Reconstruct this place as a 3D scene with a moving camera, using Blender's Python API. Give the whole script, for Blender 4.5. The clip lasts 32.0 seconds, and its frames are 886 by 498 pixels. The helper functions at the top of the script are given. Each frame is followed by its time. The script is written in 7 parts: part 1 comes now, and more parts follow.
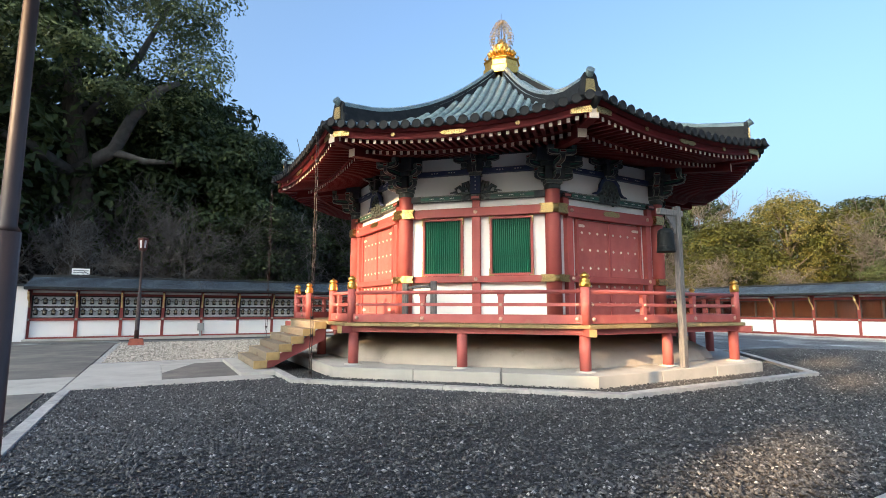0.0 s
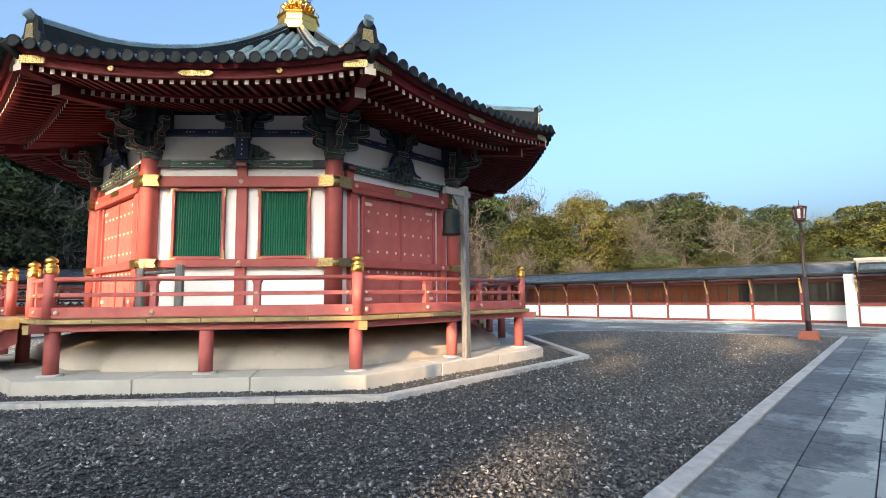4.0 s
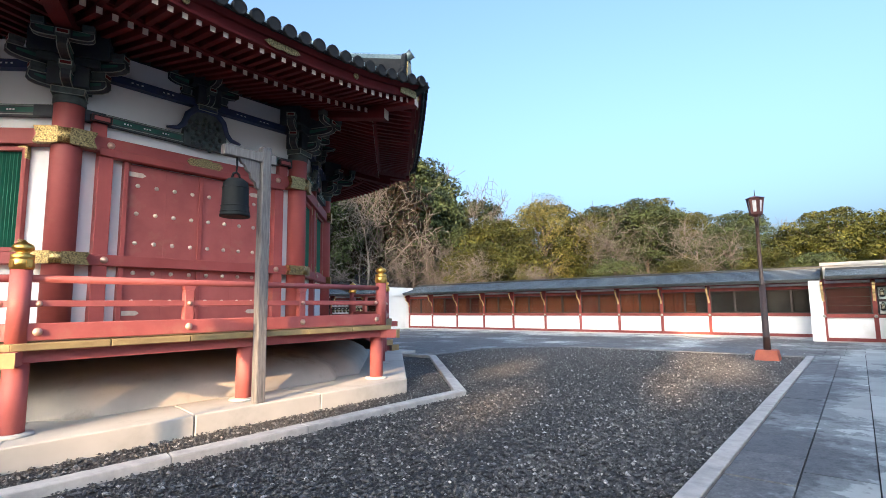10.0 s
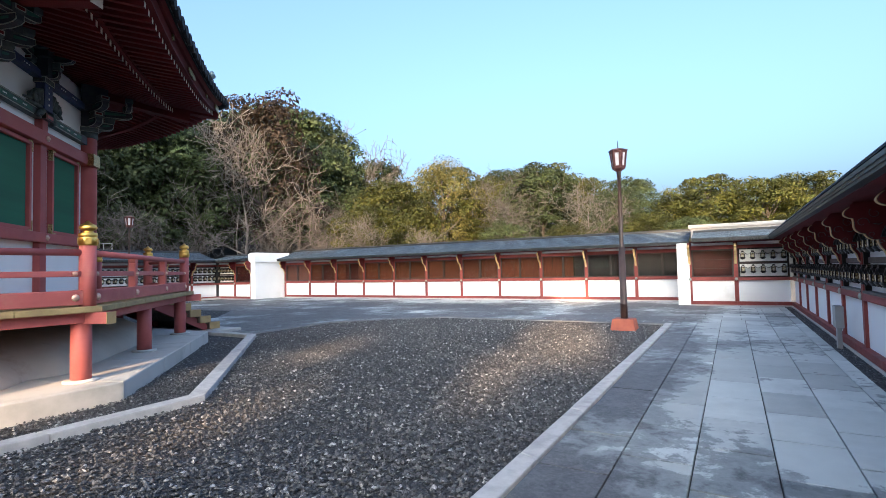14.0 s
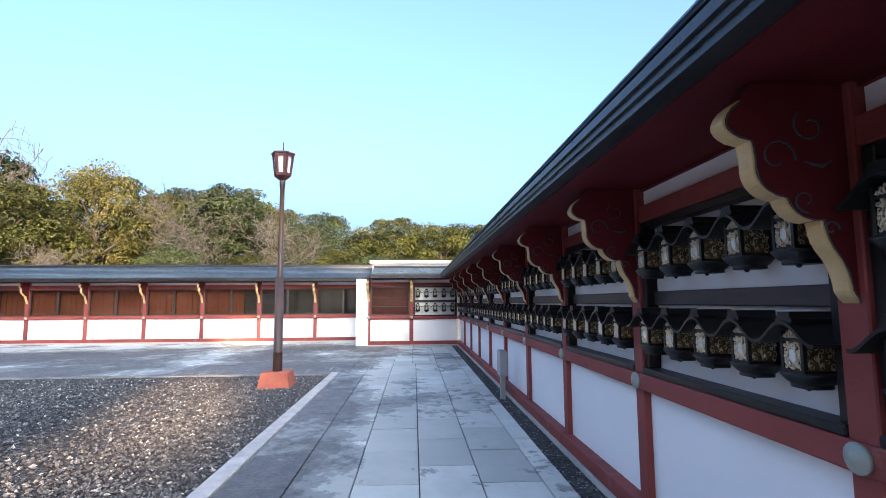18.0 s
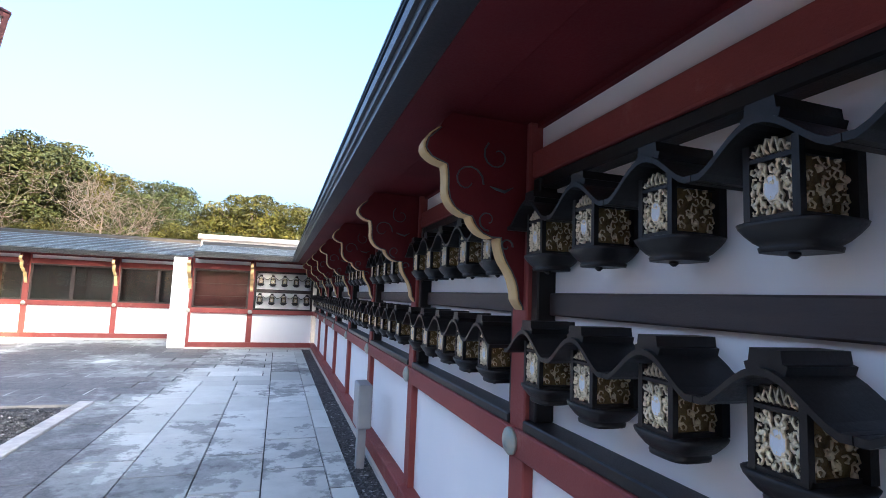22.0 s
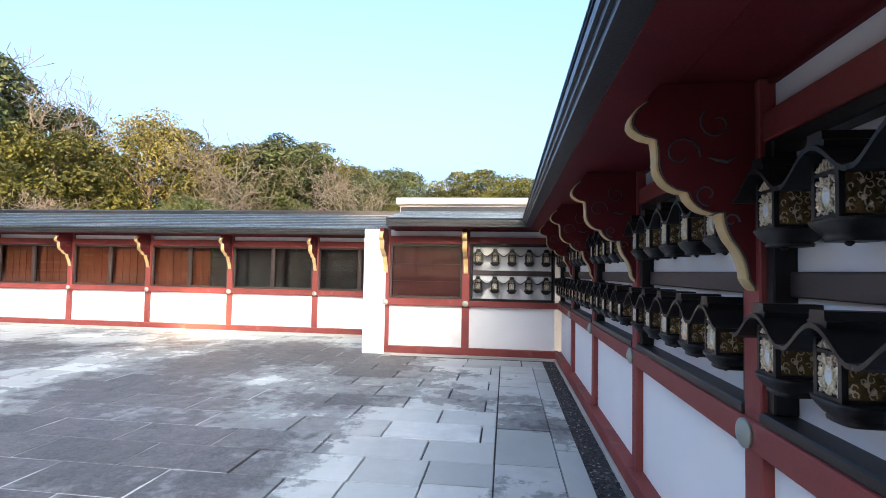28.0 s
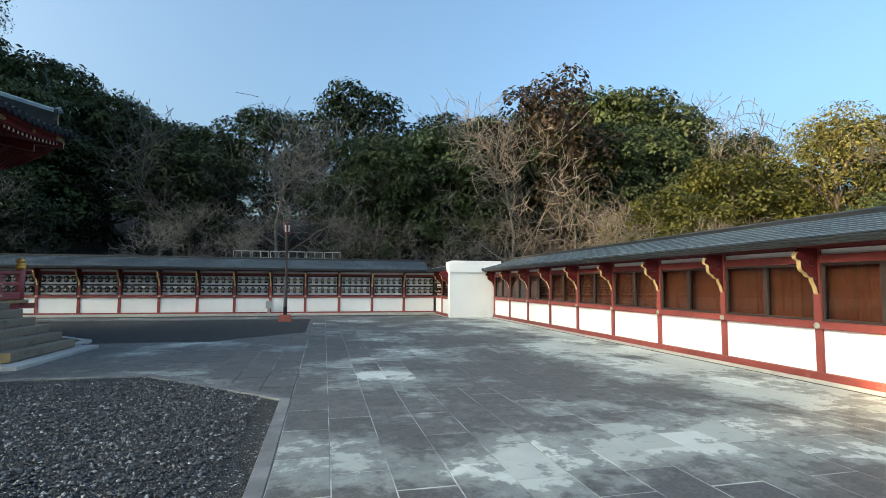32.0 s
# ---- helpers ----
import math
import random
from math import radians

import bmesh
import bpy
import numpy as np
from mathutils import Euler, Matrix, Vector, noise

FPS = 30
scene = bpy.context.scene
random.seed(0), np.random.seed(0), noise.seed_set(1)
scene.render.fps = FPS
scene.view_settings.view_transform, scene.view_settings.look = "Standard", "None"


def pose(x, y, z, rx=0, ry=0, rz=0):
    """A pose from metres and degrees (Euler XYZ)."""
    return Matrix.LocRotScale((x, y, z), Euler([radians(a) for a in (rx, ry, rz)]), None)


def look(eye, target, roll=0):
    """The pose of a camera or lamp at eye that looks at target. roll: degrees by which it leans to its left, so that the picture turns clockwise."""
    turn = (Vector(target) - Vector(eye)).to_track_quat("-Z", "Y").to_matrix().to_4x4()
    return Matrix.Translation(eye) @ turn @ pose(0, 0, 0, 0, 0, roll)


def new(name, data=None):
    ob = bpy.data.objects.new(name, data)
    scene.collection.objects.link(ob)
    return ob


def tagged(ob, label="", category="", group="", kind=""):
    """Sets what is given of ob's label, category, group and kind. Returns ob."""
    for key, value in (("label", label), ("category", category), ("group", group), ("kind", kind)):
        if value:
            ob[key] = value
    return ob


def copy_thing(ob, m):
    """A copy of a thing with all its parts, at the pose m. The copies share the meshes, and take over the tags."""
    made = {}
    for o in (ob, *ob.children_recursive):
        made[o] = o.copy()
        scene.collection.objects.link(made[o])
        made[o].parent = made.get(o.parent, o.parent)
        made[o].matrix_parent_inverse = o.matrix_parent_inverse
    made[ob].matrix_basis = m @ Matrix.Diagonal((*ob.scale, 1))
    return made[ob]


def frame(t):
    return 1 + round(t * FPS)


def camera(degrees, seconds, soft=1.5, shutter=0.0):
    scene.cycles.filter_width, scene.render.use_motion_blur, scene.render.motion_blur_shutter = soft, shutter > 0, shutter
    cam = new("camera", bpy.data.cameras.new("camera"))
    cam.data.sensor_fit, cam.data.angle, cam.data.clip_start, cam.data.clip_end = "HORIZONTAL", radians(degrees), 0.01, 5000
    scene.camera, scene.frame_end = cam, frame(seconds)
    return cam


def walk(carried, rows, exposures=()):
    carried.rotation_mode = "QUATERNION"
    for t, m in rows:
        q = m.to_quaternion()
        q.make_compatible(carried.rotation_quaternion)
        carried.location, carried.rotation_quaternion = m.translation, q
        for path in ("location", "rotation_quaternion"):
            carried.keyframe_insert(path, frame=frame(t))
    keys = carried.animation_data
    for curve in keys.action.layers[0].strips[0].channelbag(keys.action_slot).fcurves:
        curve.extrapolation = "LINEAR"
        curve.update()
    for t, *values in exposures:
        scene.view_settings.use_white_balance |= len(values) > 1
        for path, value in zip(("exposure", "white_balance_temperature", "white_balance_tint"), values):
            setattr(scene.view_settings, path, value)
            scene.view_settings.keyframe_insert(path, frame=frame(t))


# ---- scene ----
cam = camera(82.78, 32.0, soft=0.9)
# t, x, y, z, pitch, roll, yaw
ROWS = [
    (0.0, 0.016, -0.008, 1.485, 6.78, -0.16, -29.49),
    (0.5, 0.110, -0.005, 1.476, 7.19, -0.08, -31.83),
    (1.0, 0.293, 0.133, 1.482, 7.58, 0.29, -34.90),
    (1.5, 0.500, 0.261, 1.488, 7.08, 0.50, -36.85),
    (2.0, 0.789, 0.301, 1.508, 6.14, 0.66, -37.85),
    (2.5, 1.062, 0.349, 1.498, 5.83, 0.69, -39.85),
    (3.0, 1.352, 0.435, 1.499, 5.73, 0.69, -43.37),
    (3.5, 1.657, 0.456, 1.464, 5.08, 0.65, -47.73),
    (5.5, 3.110, 0.613, 1.462, 7.01, 0.65, -47.57),
    (6.0, 3.478, 0.656, 1.482, 9.24, 0.61, -40.37),
    (6.5, 3.833, 0.622, 1.478, 10.77, 0.57, -34.13),
    (7.0, 4.144, 0.570, 1.505, 11.40, 0.50, -28.59),
    (7.5, 4.433, 0.625, 1.500, 11.89, 0.02, -24.28),
    (8.0, 4.686, 0.651, 1.513, 12.17, -0.28, -21.78),
    (8.5, 5.003, 0.641, 1.516, 11.47, -0.37, -23.28),
    (9.0, 5.369, 0.723, 1.486, 9.64, -0.26, -31.04),
    (9.5, 5.817, 0.767, 1.481, 7.85, 0.14, -41.73),
    (10.0, 6.261, 0.703, 1.497, 6.49, 0.70, -50.52),
    (10.5, 6.682, 0.681, 1.469, 5.76, 1.07, -55.67),
    (11.0, 7.096, 0.653, 1.491, 5.68, 1.19, -56.14),
    (11.5, 7.473, 0.579, 1.514, 5.45, 1.26, -53.84),
    (12.0, 7.867, 0.542, 1.509, 4.26, 1.27, -53.54),
    (12.5, 8.255, 0.471, 1.515, 2.69, 1.14, -56.10),
    (13.0, 8.615, 0.365, 1.530, 1.82, 1.14, -58.30),
    (13.5, 8.992, 0.377, 1.526, 2.01, 1.18, -59.31),
    (15.5, 10.522, 0.360, 1.515, 3.58, 1.85, -63.60),
    (16.0, 10.875, 0.314, 1.508, 4.38, 1.73, -66.17),
    (16.5, 11.264, 0.341, 1.495, 5.43, 1.48, -71.02),
    (17.0, 11.663, 0.284, 1.483, 6.07, 1.33, -77.49),
    (17.5, 12.066, 0.182, 1.499, 6.14, 1.17, -85.14),
    (18.0, 12.496, 0.196, 1.499, 5.95, 0.33, -93.30),
    (18.5, 12.894, 0.145, 1.492, 5.58, -1.01, -99.07),
    (19.0, 13.295, 0.070, 1.502, 4.76, -2.07, -100.46),
    (19.5, 13.696, 0.044, 1.495, 3.95, -2.44, -98.05),
    (20.0, 14.093, -0.052, 1.485, 3.88, -2.40, -95.71),
    (20.5, 14.518, -0.147, 1.489, 4.79, -2.40, -97.11),
    (21.0, 14.942, -0.204, 1.512, 5.95, -2.37, -102.11),
    (21.5, 15.354, -0.325, 1.526, 6.30, -2.23, -106.59),
    (22.0, 15.760, -0.388, 1.523, 5.52, -2.25, -108.09),
    (22.5, 16.145, -0.412, 1.539, 4.02, -2.36, -106.54),
    (23.0, 16.531, -0.447, 1.552, 2.61, -2.00, -103.14),
    (23.5, 16.948, -0.406, 1.555, 1.75, -0.94, -99.70),
    (24.0, 17.344, -0.367, 1.577, 1.82, -0.07, -97.00),
    (24.5, 17.722, -0.392, 1.590, 1.99, 0.47, -94.87),
    (25.0, 18.144, -0.399, 1.554, 1.62, 0.42, -93.48),
    (25.5, 18.579, -0.439, 1.543, 0.61, 0.41, -92.12),
    (27.5, 20.374, -0.528, 1.528, 1.86, -1.04, -87.02),
    (28.0, 20.854, -0.429, 1.539, 2.46, -1.07, -82.88),
    (28.5, 21.321, -0.357, 1.546, 2.96, -1.03, -77.10),
    (29.0, 21.729, -0.209, 1.534, 3.55, -0.98, -69.91),
    (29.5, 22.167, -0.030, 1.551, 4.07, -0.90, -59.82),
    (30.0, 22.534, 0.176, 1.571, 4.53, -0.50, -48.27),
    (30.5, 22.824, 0.498, 1.564, 5.14, -0.28, -37.31),
    (31.0, 23.192, 0.737, 1.549, 5.14, -0.17, -29.20),
    (31.5, 23.545, 0.933, 1.584, 4.64, -0.25, -22.49),
    (32.0, 23.827, 1.214, 1.613, 4.07, -0.33, -13.29),
]
walk(cam, [(t, pose(x, y, z, 90 + pitch, roll, yaw)) for t, x, y, z, pitch, roll, yaw in ROWS],
     [(0.0, 1.95, 5750, 1), (6.0, 1.97, 5600, 2), (9.0, 2.08, 5570, 5), (13.0, 2.15, 5520, 6), (16.3, 2.2, 5500, 6), (18.5, 2.45, 5350, 9), (22.0, 2.76, 5520, 10), (25.0, 2.68, 5650, 10), (28.2, 2.45, 5750, 8), (29.8, 1.95, 5700, 1), (32.0, 1.82, 5850, -6)])

# ---- light: low evening sun in the west, clear sky ----
SUN_EL, SUN_AZ = 15.0, 253.0          # elevation; azimuth of the sun, clockwise from north (+y)
world = bpy.data.worlds.new("sky")
scene.world = world
world.use_nodes = True
wn = world.node_tree.nodes
sky = wn.new("ShaderNodeTexSky")
sky.sky_type, sky.sun_disc = "NISHITA", False
sky.sun_elevation, sky.sun_rotation = radians(SUN_EL), radians(SUN_AZ)
sky.air_density, sky.dust_density, sky.ozone_density = 0.8, 10.0, 1.5
wn["Background"].inputs["Strength"].default_value = 0.15
world.node_tree.links.new(sky.outputs[0], wn["Background"].inputs["Color"])
sun = new("sun", bpy.data.lights.new("sun", "SUN"))
sun.data.energy, sun.data.angle, sun.data.color = 3.3, radians(0.3), (1.0, 0.60, 0.30)
toward = Vector((math.sin(radians(SUN_AZ)) * math.cos(radians(SUN_EL)), math.cos(radians(SUN_AZ)) * math.cos(radians(SUN_EL)), math.sin(radians(SUN_EL))))
sun.matrix_world = look(toward * 80, (0, 0, 0))


# ---- materials ----
def material(name, rough=0.6, metal=0.0, spec=0.5):
    m = bpy.data.materials.new(name)
    m.use_nodes = True
    p = m.node_tree.nodes["Principled BSDF"]
    p.inputs["Roughness"].default_value, p.inputs["Metallic"].default_value = rough, metal
    p.inputs["Specular IOR Level"].default_value = spec
    return m, m.node_tree.nodes, m.node_tree.links, p


def mixed(nodes, links, fac, a, b, mode="MIX"):
    """A colour mix node; fac, a and b are sockets or values."""
    n = nodes.new("ShaderNodeMix")
    n.data_type, n.blend_type = "RGBA", mode
    for sock, v in ((n.inputs[0], fac), (n.inputs[6], a), (n.inputs[7], b)):
        if isinstance(v, bpy.types.NodeSocket):
            links.new(v, sock)
        elif isinstance(v, (int, float)):
            sock.default_value = v
        else:
            sock.default_value = (*v, 1)
    return n.outputs[2]


def noisy(nodes, links, scale, detail=4, rough=0.6, lo=0.35, hi=0.65, stretch=None, coord="Object"):
    """A noise from 0 to 1 with its contrast set by lo and hi, at real-world scale."""
    tc = nodes.new("ShaderNodeTexCoord") if coord == "Object" else nodes.new("ShaderNodeNewGeometry")
    vec = tc.outputs["Object" if coord == "Object" else "Position"]
    if stretch:
        mp = nodes.new("ShaderNodeMapping")
        mp.inputs["Scale"].default_value = stretch
        links.new(vec, mp.inputs[0])
        vec = mp.outputs[0]
    n = nodes.new("ShaderNodeTexNoise")
    n.inputs["Scale"].default_value, n.inputs["Detail"].default_value, n.inputs["Roughness"].default_value = scale, detail, rough
    links.new(vec, n.inputs["Vector"])
    r = nodes.new("ShaderNodeMapRange")
    r.inputs["From Min"].default_value, r.inputs["From Max"].default_value = lo, hi
    links.new(n.outputs["Fac"], r.inputs["Value"])
    return r.outputs[0]


def bumped(nodes, links, p, height, strength, distance=0.01):
    b = nodes.new("ShaderNodeBump")
    b.inputs["Strength"].default_value, b.inputs["Distance"].default_value = strength, distance
    links.new(height, b.inputs["Height"])
    links.new(b.outputs[0], p.inputs["Normal"])


def surface(name, a, b, scale=3.0, fine=60.0, rough=0.6, metal=0.0, bump=0.2, stretch=None, dirt=None, dirt_scale=0.7, dirt_lo=0.5, coord="Object", spec=0.5, vary=0.0):
    """A worn surface: two tones at a large scale, fine grain in relief, and stains of a third tone."""
    m, nodes, links, p = material(name, rough, metal, spec)
    col = mixed(nodes, links, noisy(nodes, links, scale, stretch=stretch, coord=coord), a, b)
    if dirt:
        col = mixed(nodes, links, noisy(nodes, links, dirt_scale, 6, 0.65, dirt_lo, dirt_lo + 0.18, coord=coord), col, dirt)
    if vary:
        oi = nodes.new("ShaderNodeObjectInfo")
        r = nodes.new("ShaderNodeMapRange")
        r.inputs["To Min"].default_value, r.inputs["To Max"].default_value = 1 - vary, 1 + vary
        links.new(oi.outputs["Random"], r.inputs["Value"])
        hs = nodes.new("ShaderNodeHueSaturation")
        links.new(r.outputs[0], hs.inputs["Value"])
        links.new(col, hs.inputs["Color"])
        col = hs.outputs[0]
    links.new(col, p.inputs["Base Color"])
    fine_n = noisy(nodes, links, fine, 5, 0.7, 0.2, 0.8, stretch=stretch, coord=coord)
    if bump:
        bumped(nodes, links, p, fine_n, bump)
    r = nodes.new("ShaderNodeMapRange")
    r.inputs["To Min"].default_value, r.inputs["To Max"].default_value = max(rough - 0.1, 0.05), min(rough + 0.12, 1)
    links.new(fine_n, r.inputs["Value"])
    links.new(r.outputs[0], p.inputs["Roughness"])
    return m


RED = surface("red_paint", (0.37, 0.085, 0.078), (0.31, 0.066, 0.062), 2.0, 90, 0.6, bump=0.12, dirt=(0.36, 0.12, 0.09), dirt_scale=1.6, dirt_lo=0.56, vary=0.06)
RED_PALE = surface("faded_red_paint", (0.43, 0.115, 0.105), (0.36, 0.09, 0.083), 2.5, 80, 0.6, bump=0.15, dirt=(0.42, 0.17, 0.13), dirt_scale=2.2, dirt_lo=0.55, vary=0.08)
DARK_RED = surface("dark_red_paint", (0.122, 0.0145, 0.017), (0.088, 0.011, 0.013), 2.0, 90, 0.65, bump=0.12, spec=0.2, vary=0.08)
WALL_RED = surface("weathered_wall_red_paint", (0.27, 0.062, 0.053), (0.21, 0.049, 0.043), 2.0, 90, 0.6, bump=0.2, spec=0.3, dirt=(0.34, 0.15, 0.12), dirt_scale=3.5, dirt_lo=0.60, vary=0.08)
WHITE = surface("white_plaster", (0.90, 0.895, 0.885), (0.86, 0.855, 0.845), 0.8, 120, 0.85, bump=0.06, dirt=(0.72, 0.71, 0.68), dirt_scale=0.9, dirt_lo=0.60)
BLACK = surface("black_lacquer", (0.009, 0.008, 0.008), (0.016, 0.0145, 0.0135), 4, 120, 0.42, bump=0.1, spec=0.32)
BROWN = surface("dark_brown_wood", (0.045, 0.03, 0.026), (0.03, 0.02, 0.018), 3, 60, 0.5, bump=0.2, stretch=(1, 8, 8))
GOLD = surface("gilt_metal", (0.85, 0.55, 0.14), (0.70, 0.42, 0.10), 18, 60, 0.32, 1.0, bump=0.25)
GOLD_AGED = surface("aged_gilt_fretwork", (0.58, 0.43, 0.18), (0.09, 0.066, 0.035), 48, 60, 0.35, 0.9, bump=0.35)
ROSE_GILT = surface("worn_rose_gilt", (0.72, 0.50, 0.40), (0.55, 0.36, 0.27), 20, 60, 0.45, 0.4, bump=0.2)
SILVER_GILT = surface("silver_gilt_fretwork", (0.84, 0.73, 0.52), (0.66, 0.55, 0.36), 30, 60, 0.34, 0.5, bump=0.2)
BRASS_SHEET = surface("tarnished_brass_sheet", (0.30, 0.21, 0.09), (0.17, 0.12, 0.06), 30, 60, 0.4, 0.9, bump=0.6)
BRONZE_BACK = surface("dark_bronze_backing", (0.085, 0.072, 0.052), (0.13, 0.108, 0.078), 20, 60, 0.5, 0.5, bump=0.2)
GOLD_PAINT = surface("yellow_painted_edge", (0.46, 0.33, 0.14), (0.36, 0.25, 0.11), 6, 90, 0.6, bump=0.2, dirt=(0.35, 0.2, 0.09), dirt_scale=9, dirt_lo=0.58)
CREAM_EDGE = surface("cream_yellow_painted_edge", (0.66, 0.48, 0.23), (0.54, 0.36, 0.14), 5, 90, 0.55, bump=0.15, dirt=(0.42, 0.27, 0.10), dirt_scale=11, dirt_lo=0.60)
GREEN = surface("green_painted_lattice", (0.015, 0.15, 0.085), (0.012, 0.12, 0.07), 3, 90, 0.5, bump=0.1)
GREEN_DULL = surface("dull_green_inlay", (0.035, 0.14, 0.10), (0.028, 0.09, 0.075), 6, 80, 0.55, bump=0.15)
BLUE_BLACK = surface("dark_painted_bracket", (0.018, 0.022, 0.04), (0.03, 0.04, 0.045), 6, 80, 0.55, bump=0.2)
BLUE = surface("blue_painted_beam", (0.02, 0.035, 0.12), (0.03, 0.05, 0.10), 9, 60, 0.55, bump=0.2)
GREY_GREEN = surface("grey_green_carving", (0.075, 0.10, 0.095), (0.045, 0.055, 0.06), 14, 50, 0.6, bump=0.5)
TILE = surface("grey_green_roof_tile", (0.17, 0.235, 0.26), (0.10, 0.145, 0.165), 3, 40, 0.28, bump=0.2, vary=0.12, dirt=(0.17, 0.21, 0.2), dirt_scale=1.2, dirt_lo=0.5)
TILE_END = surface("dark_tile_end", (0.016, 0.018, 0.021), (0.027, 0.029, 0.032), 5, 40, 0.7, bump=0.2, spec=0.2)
COPPER = surface("patina_copper_sheet", (0.045, 0.059, 0.079), (0.028, 0.038, 0.051), 2, 30, 0.62, 0.0, bump=0.12, dirt=(0.06, 0.085, 0.095), dirt_scale=1.5, dirt_lo=0.55, spec=0.12)
# paler copper tone that paints the highlight on the bent sheet edges
EDGE_SHINE = surface("pale_worn_copper_seam", (0.23, 0.295, 0.375), (0.125, 0.165, 0.213), 6, 40, 0.45, 0.1, bump=0.1)
COPPER_DARK = surface("dark_copper_eave", (0.028, 0.03, 0.033), (0.045, 0.048, 0.05), 3, 60, 0.4, 0.3, bump=0.12)
CONCRETE = surface("pale_concrete", (0.52, 0.50, 0.46), (0.44, 0.425, 0.39), 1.2, 90, 0.85, bump=0.2, dirt=(0.34, 0.33, 0.29), dirt_scale=0.8, dirt_lo=0.55)
MOUND = surface("plastered_mound", (0.50, 0.46, 0.40), (0.41, 0.37, 0.32), 1.0, 60, 0.9, bump=0.25, dirt=(0.22, 0.19, 0.15), dirt_scale=1.1, dirt_lo=0.58)
KERB = surface("granite_kerb", (0.50, 0.49, 0.47), (0.38, 0.37, 0.36), 8, 160, 0.8, bump=0.3, dirt=(0.26, 0.25, 0.25), dirt_scale=1.3, dirt_lo=0.55, vary=0.08, coord="Position")
GREY_KERB = surface("dark_grey_kerb", (0.20, 0.20, 0.205), (0.13, 0.13, 0.135), 3, 120, 0.75, bump=0.25, dirt=(0.30, 0.30, 0.29), dirt_scale=0.9, dirt_lo=0.55, vary=0.1, coord="Position")
DECKWOOD = surface("weathered_yellow_boards", (0.36, 0.27, 0.12), (0.26, 0.19, 0.09), 5, 70, 0.75, bump=0.3, stretch=(1, 6, 1), vary=0.12)
STEPWOOD = surface("worn_step_boards", (0.30, 0.245, 0.18), (0.21, 0.17, 0.125), 4, 60, 0.75, bump=0.3, stretch=(6, 1, 6), dirt=(0.12, 0.09, 0.06), dirt_scale=3.0, dirt_lo=0.55, vary=0.1)
GREYWOOD = surface("weathered_grey_timber", (0.21, 0.205, 0.205), (0.11, 0.108, 0.112), 6, 50, 0.85, bump=0.5, stretch=(7, 7, 0.7), dirt=(0.09, 0.08, 0.08), dirt_scale=5, dirt_lo=0.62)
BRONZE = surface("dark_bronze", (0.010, 0.012, 0.014), (0.016, 0.020, 0.022), 5, 40, 0.6, 0.0, bump=0.2, spec=0.15)
POLE = surface("brown_enamelled_steel", (0.058, 0.035, 0.03), (0.042, 0.027, 0.024), 3, 120, 0.5, bump=0.06, dirt=(0.10, 0.07, 0.06), dirt_scale=2.5, dirt_lo=0.58)
RUST_RED = surface("red_painted_concrete", (0.40, 0.12, 0.075), (0.32, 0.09, 0.06), 4, 80, 0.8, bump=0.35, dirt=(0.2, 0.09, 0.07), dirt_scale=4, dirt_lo=0.56)
OFFWHITE_END = surface("pale_rafter_tip", (0.70, 0.60, 0.50), (0.60, 0.50, 0.42), 20, 80, 0.7, bump=0.1)
MEDAL = surface("verdigris_nail_cover", (0.34, 0.40, 0.36), (0.42, 0.40, 0.33), 30, 60, 0.5, 0.3, bump=0.3)
GREYMETAL = surface("grey_metal_box", (0.36, 0.37, 0.37), (0.30, 0.31, 0.31), 3, 80, 0.5, 0.2, bump=0.05)
MILK = surface("frosted_lamp_glass", (0.72, 0.74, 0.76), (0.62, 0.65, 0.68), 3, 40, 0.25, bump=0.03)
ORANGE_WOOD = surface("orange_cedar_boards", (0.48, 0.165, 0.082), (0.32, 0.11, 0.058), 4, 60, 0.6, bump=0.2, stretch=(8, 8, 1))
LAC_IN = surface("dark_interior_boards", (0.27, 0.078, 0.072), (0.19, 0.054, 0.05), 3, 60, 0.6, bump=0.15, stretch=(1, 1, 6))
BLIND = surface("grey_roller_blind", (0.15, 0.147, 0.145), (0.105, 0.103, 0.103), 2, 80, 0.7, bump=0.1)
EARTH = surface("leaf_litter_earth", (0.03, 0.024, 0.017), (0.017, 0.015, 0.011), 0.6, 18, 0.95, bump=0.6, dirt=(0.05, 0.036, 0.024), dirt_scale=0.25, coord="Position")
BARK = surface("grey_bark", (0.10, 0.085, 0.07), (0.055, 0.045, 0.038), 3, 30, 0.9, bump=0.6, stretch=(4, 4, 1))
TWIG = surface("pale_bare_twigs", (0.145, 0.135, 0.126), (0.078, 0.072, 0.067), 2, 30, 0.9, bump=0.2, vary=0.25)
BUILDING = surface("pale_render_wall", (0.46, 0.43, 0.40), (0.40, 0.375, 0.35), 0.5, 30, 0.85, bump=0.05)


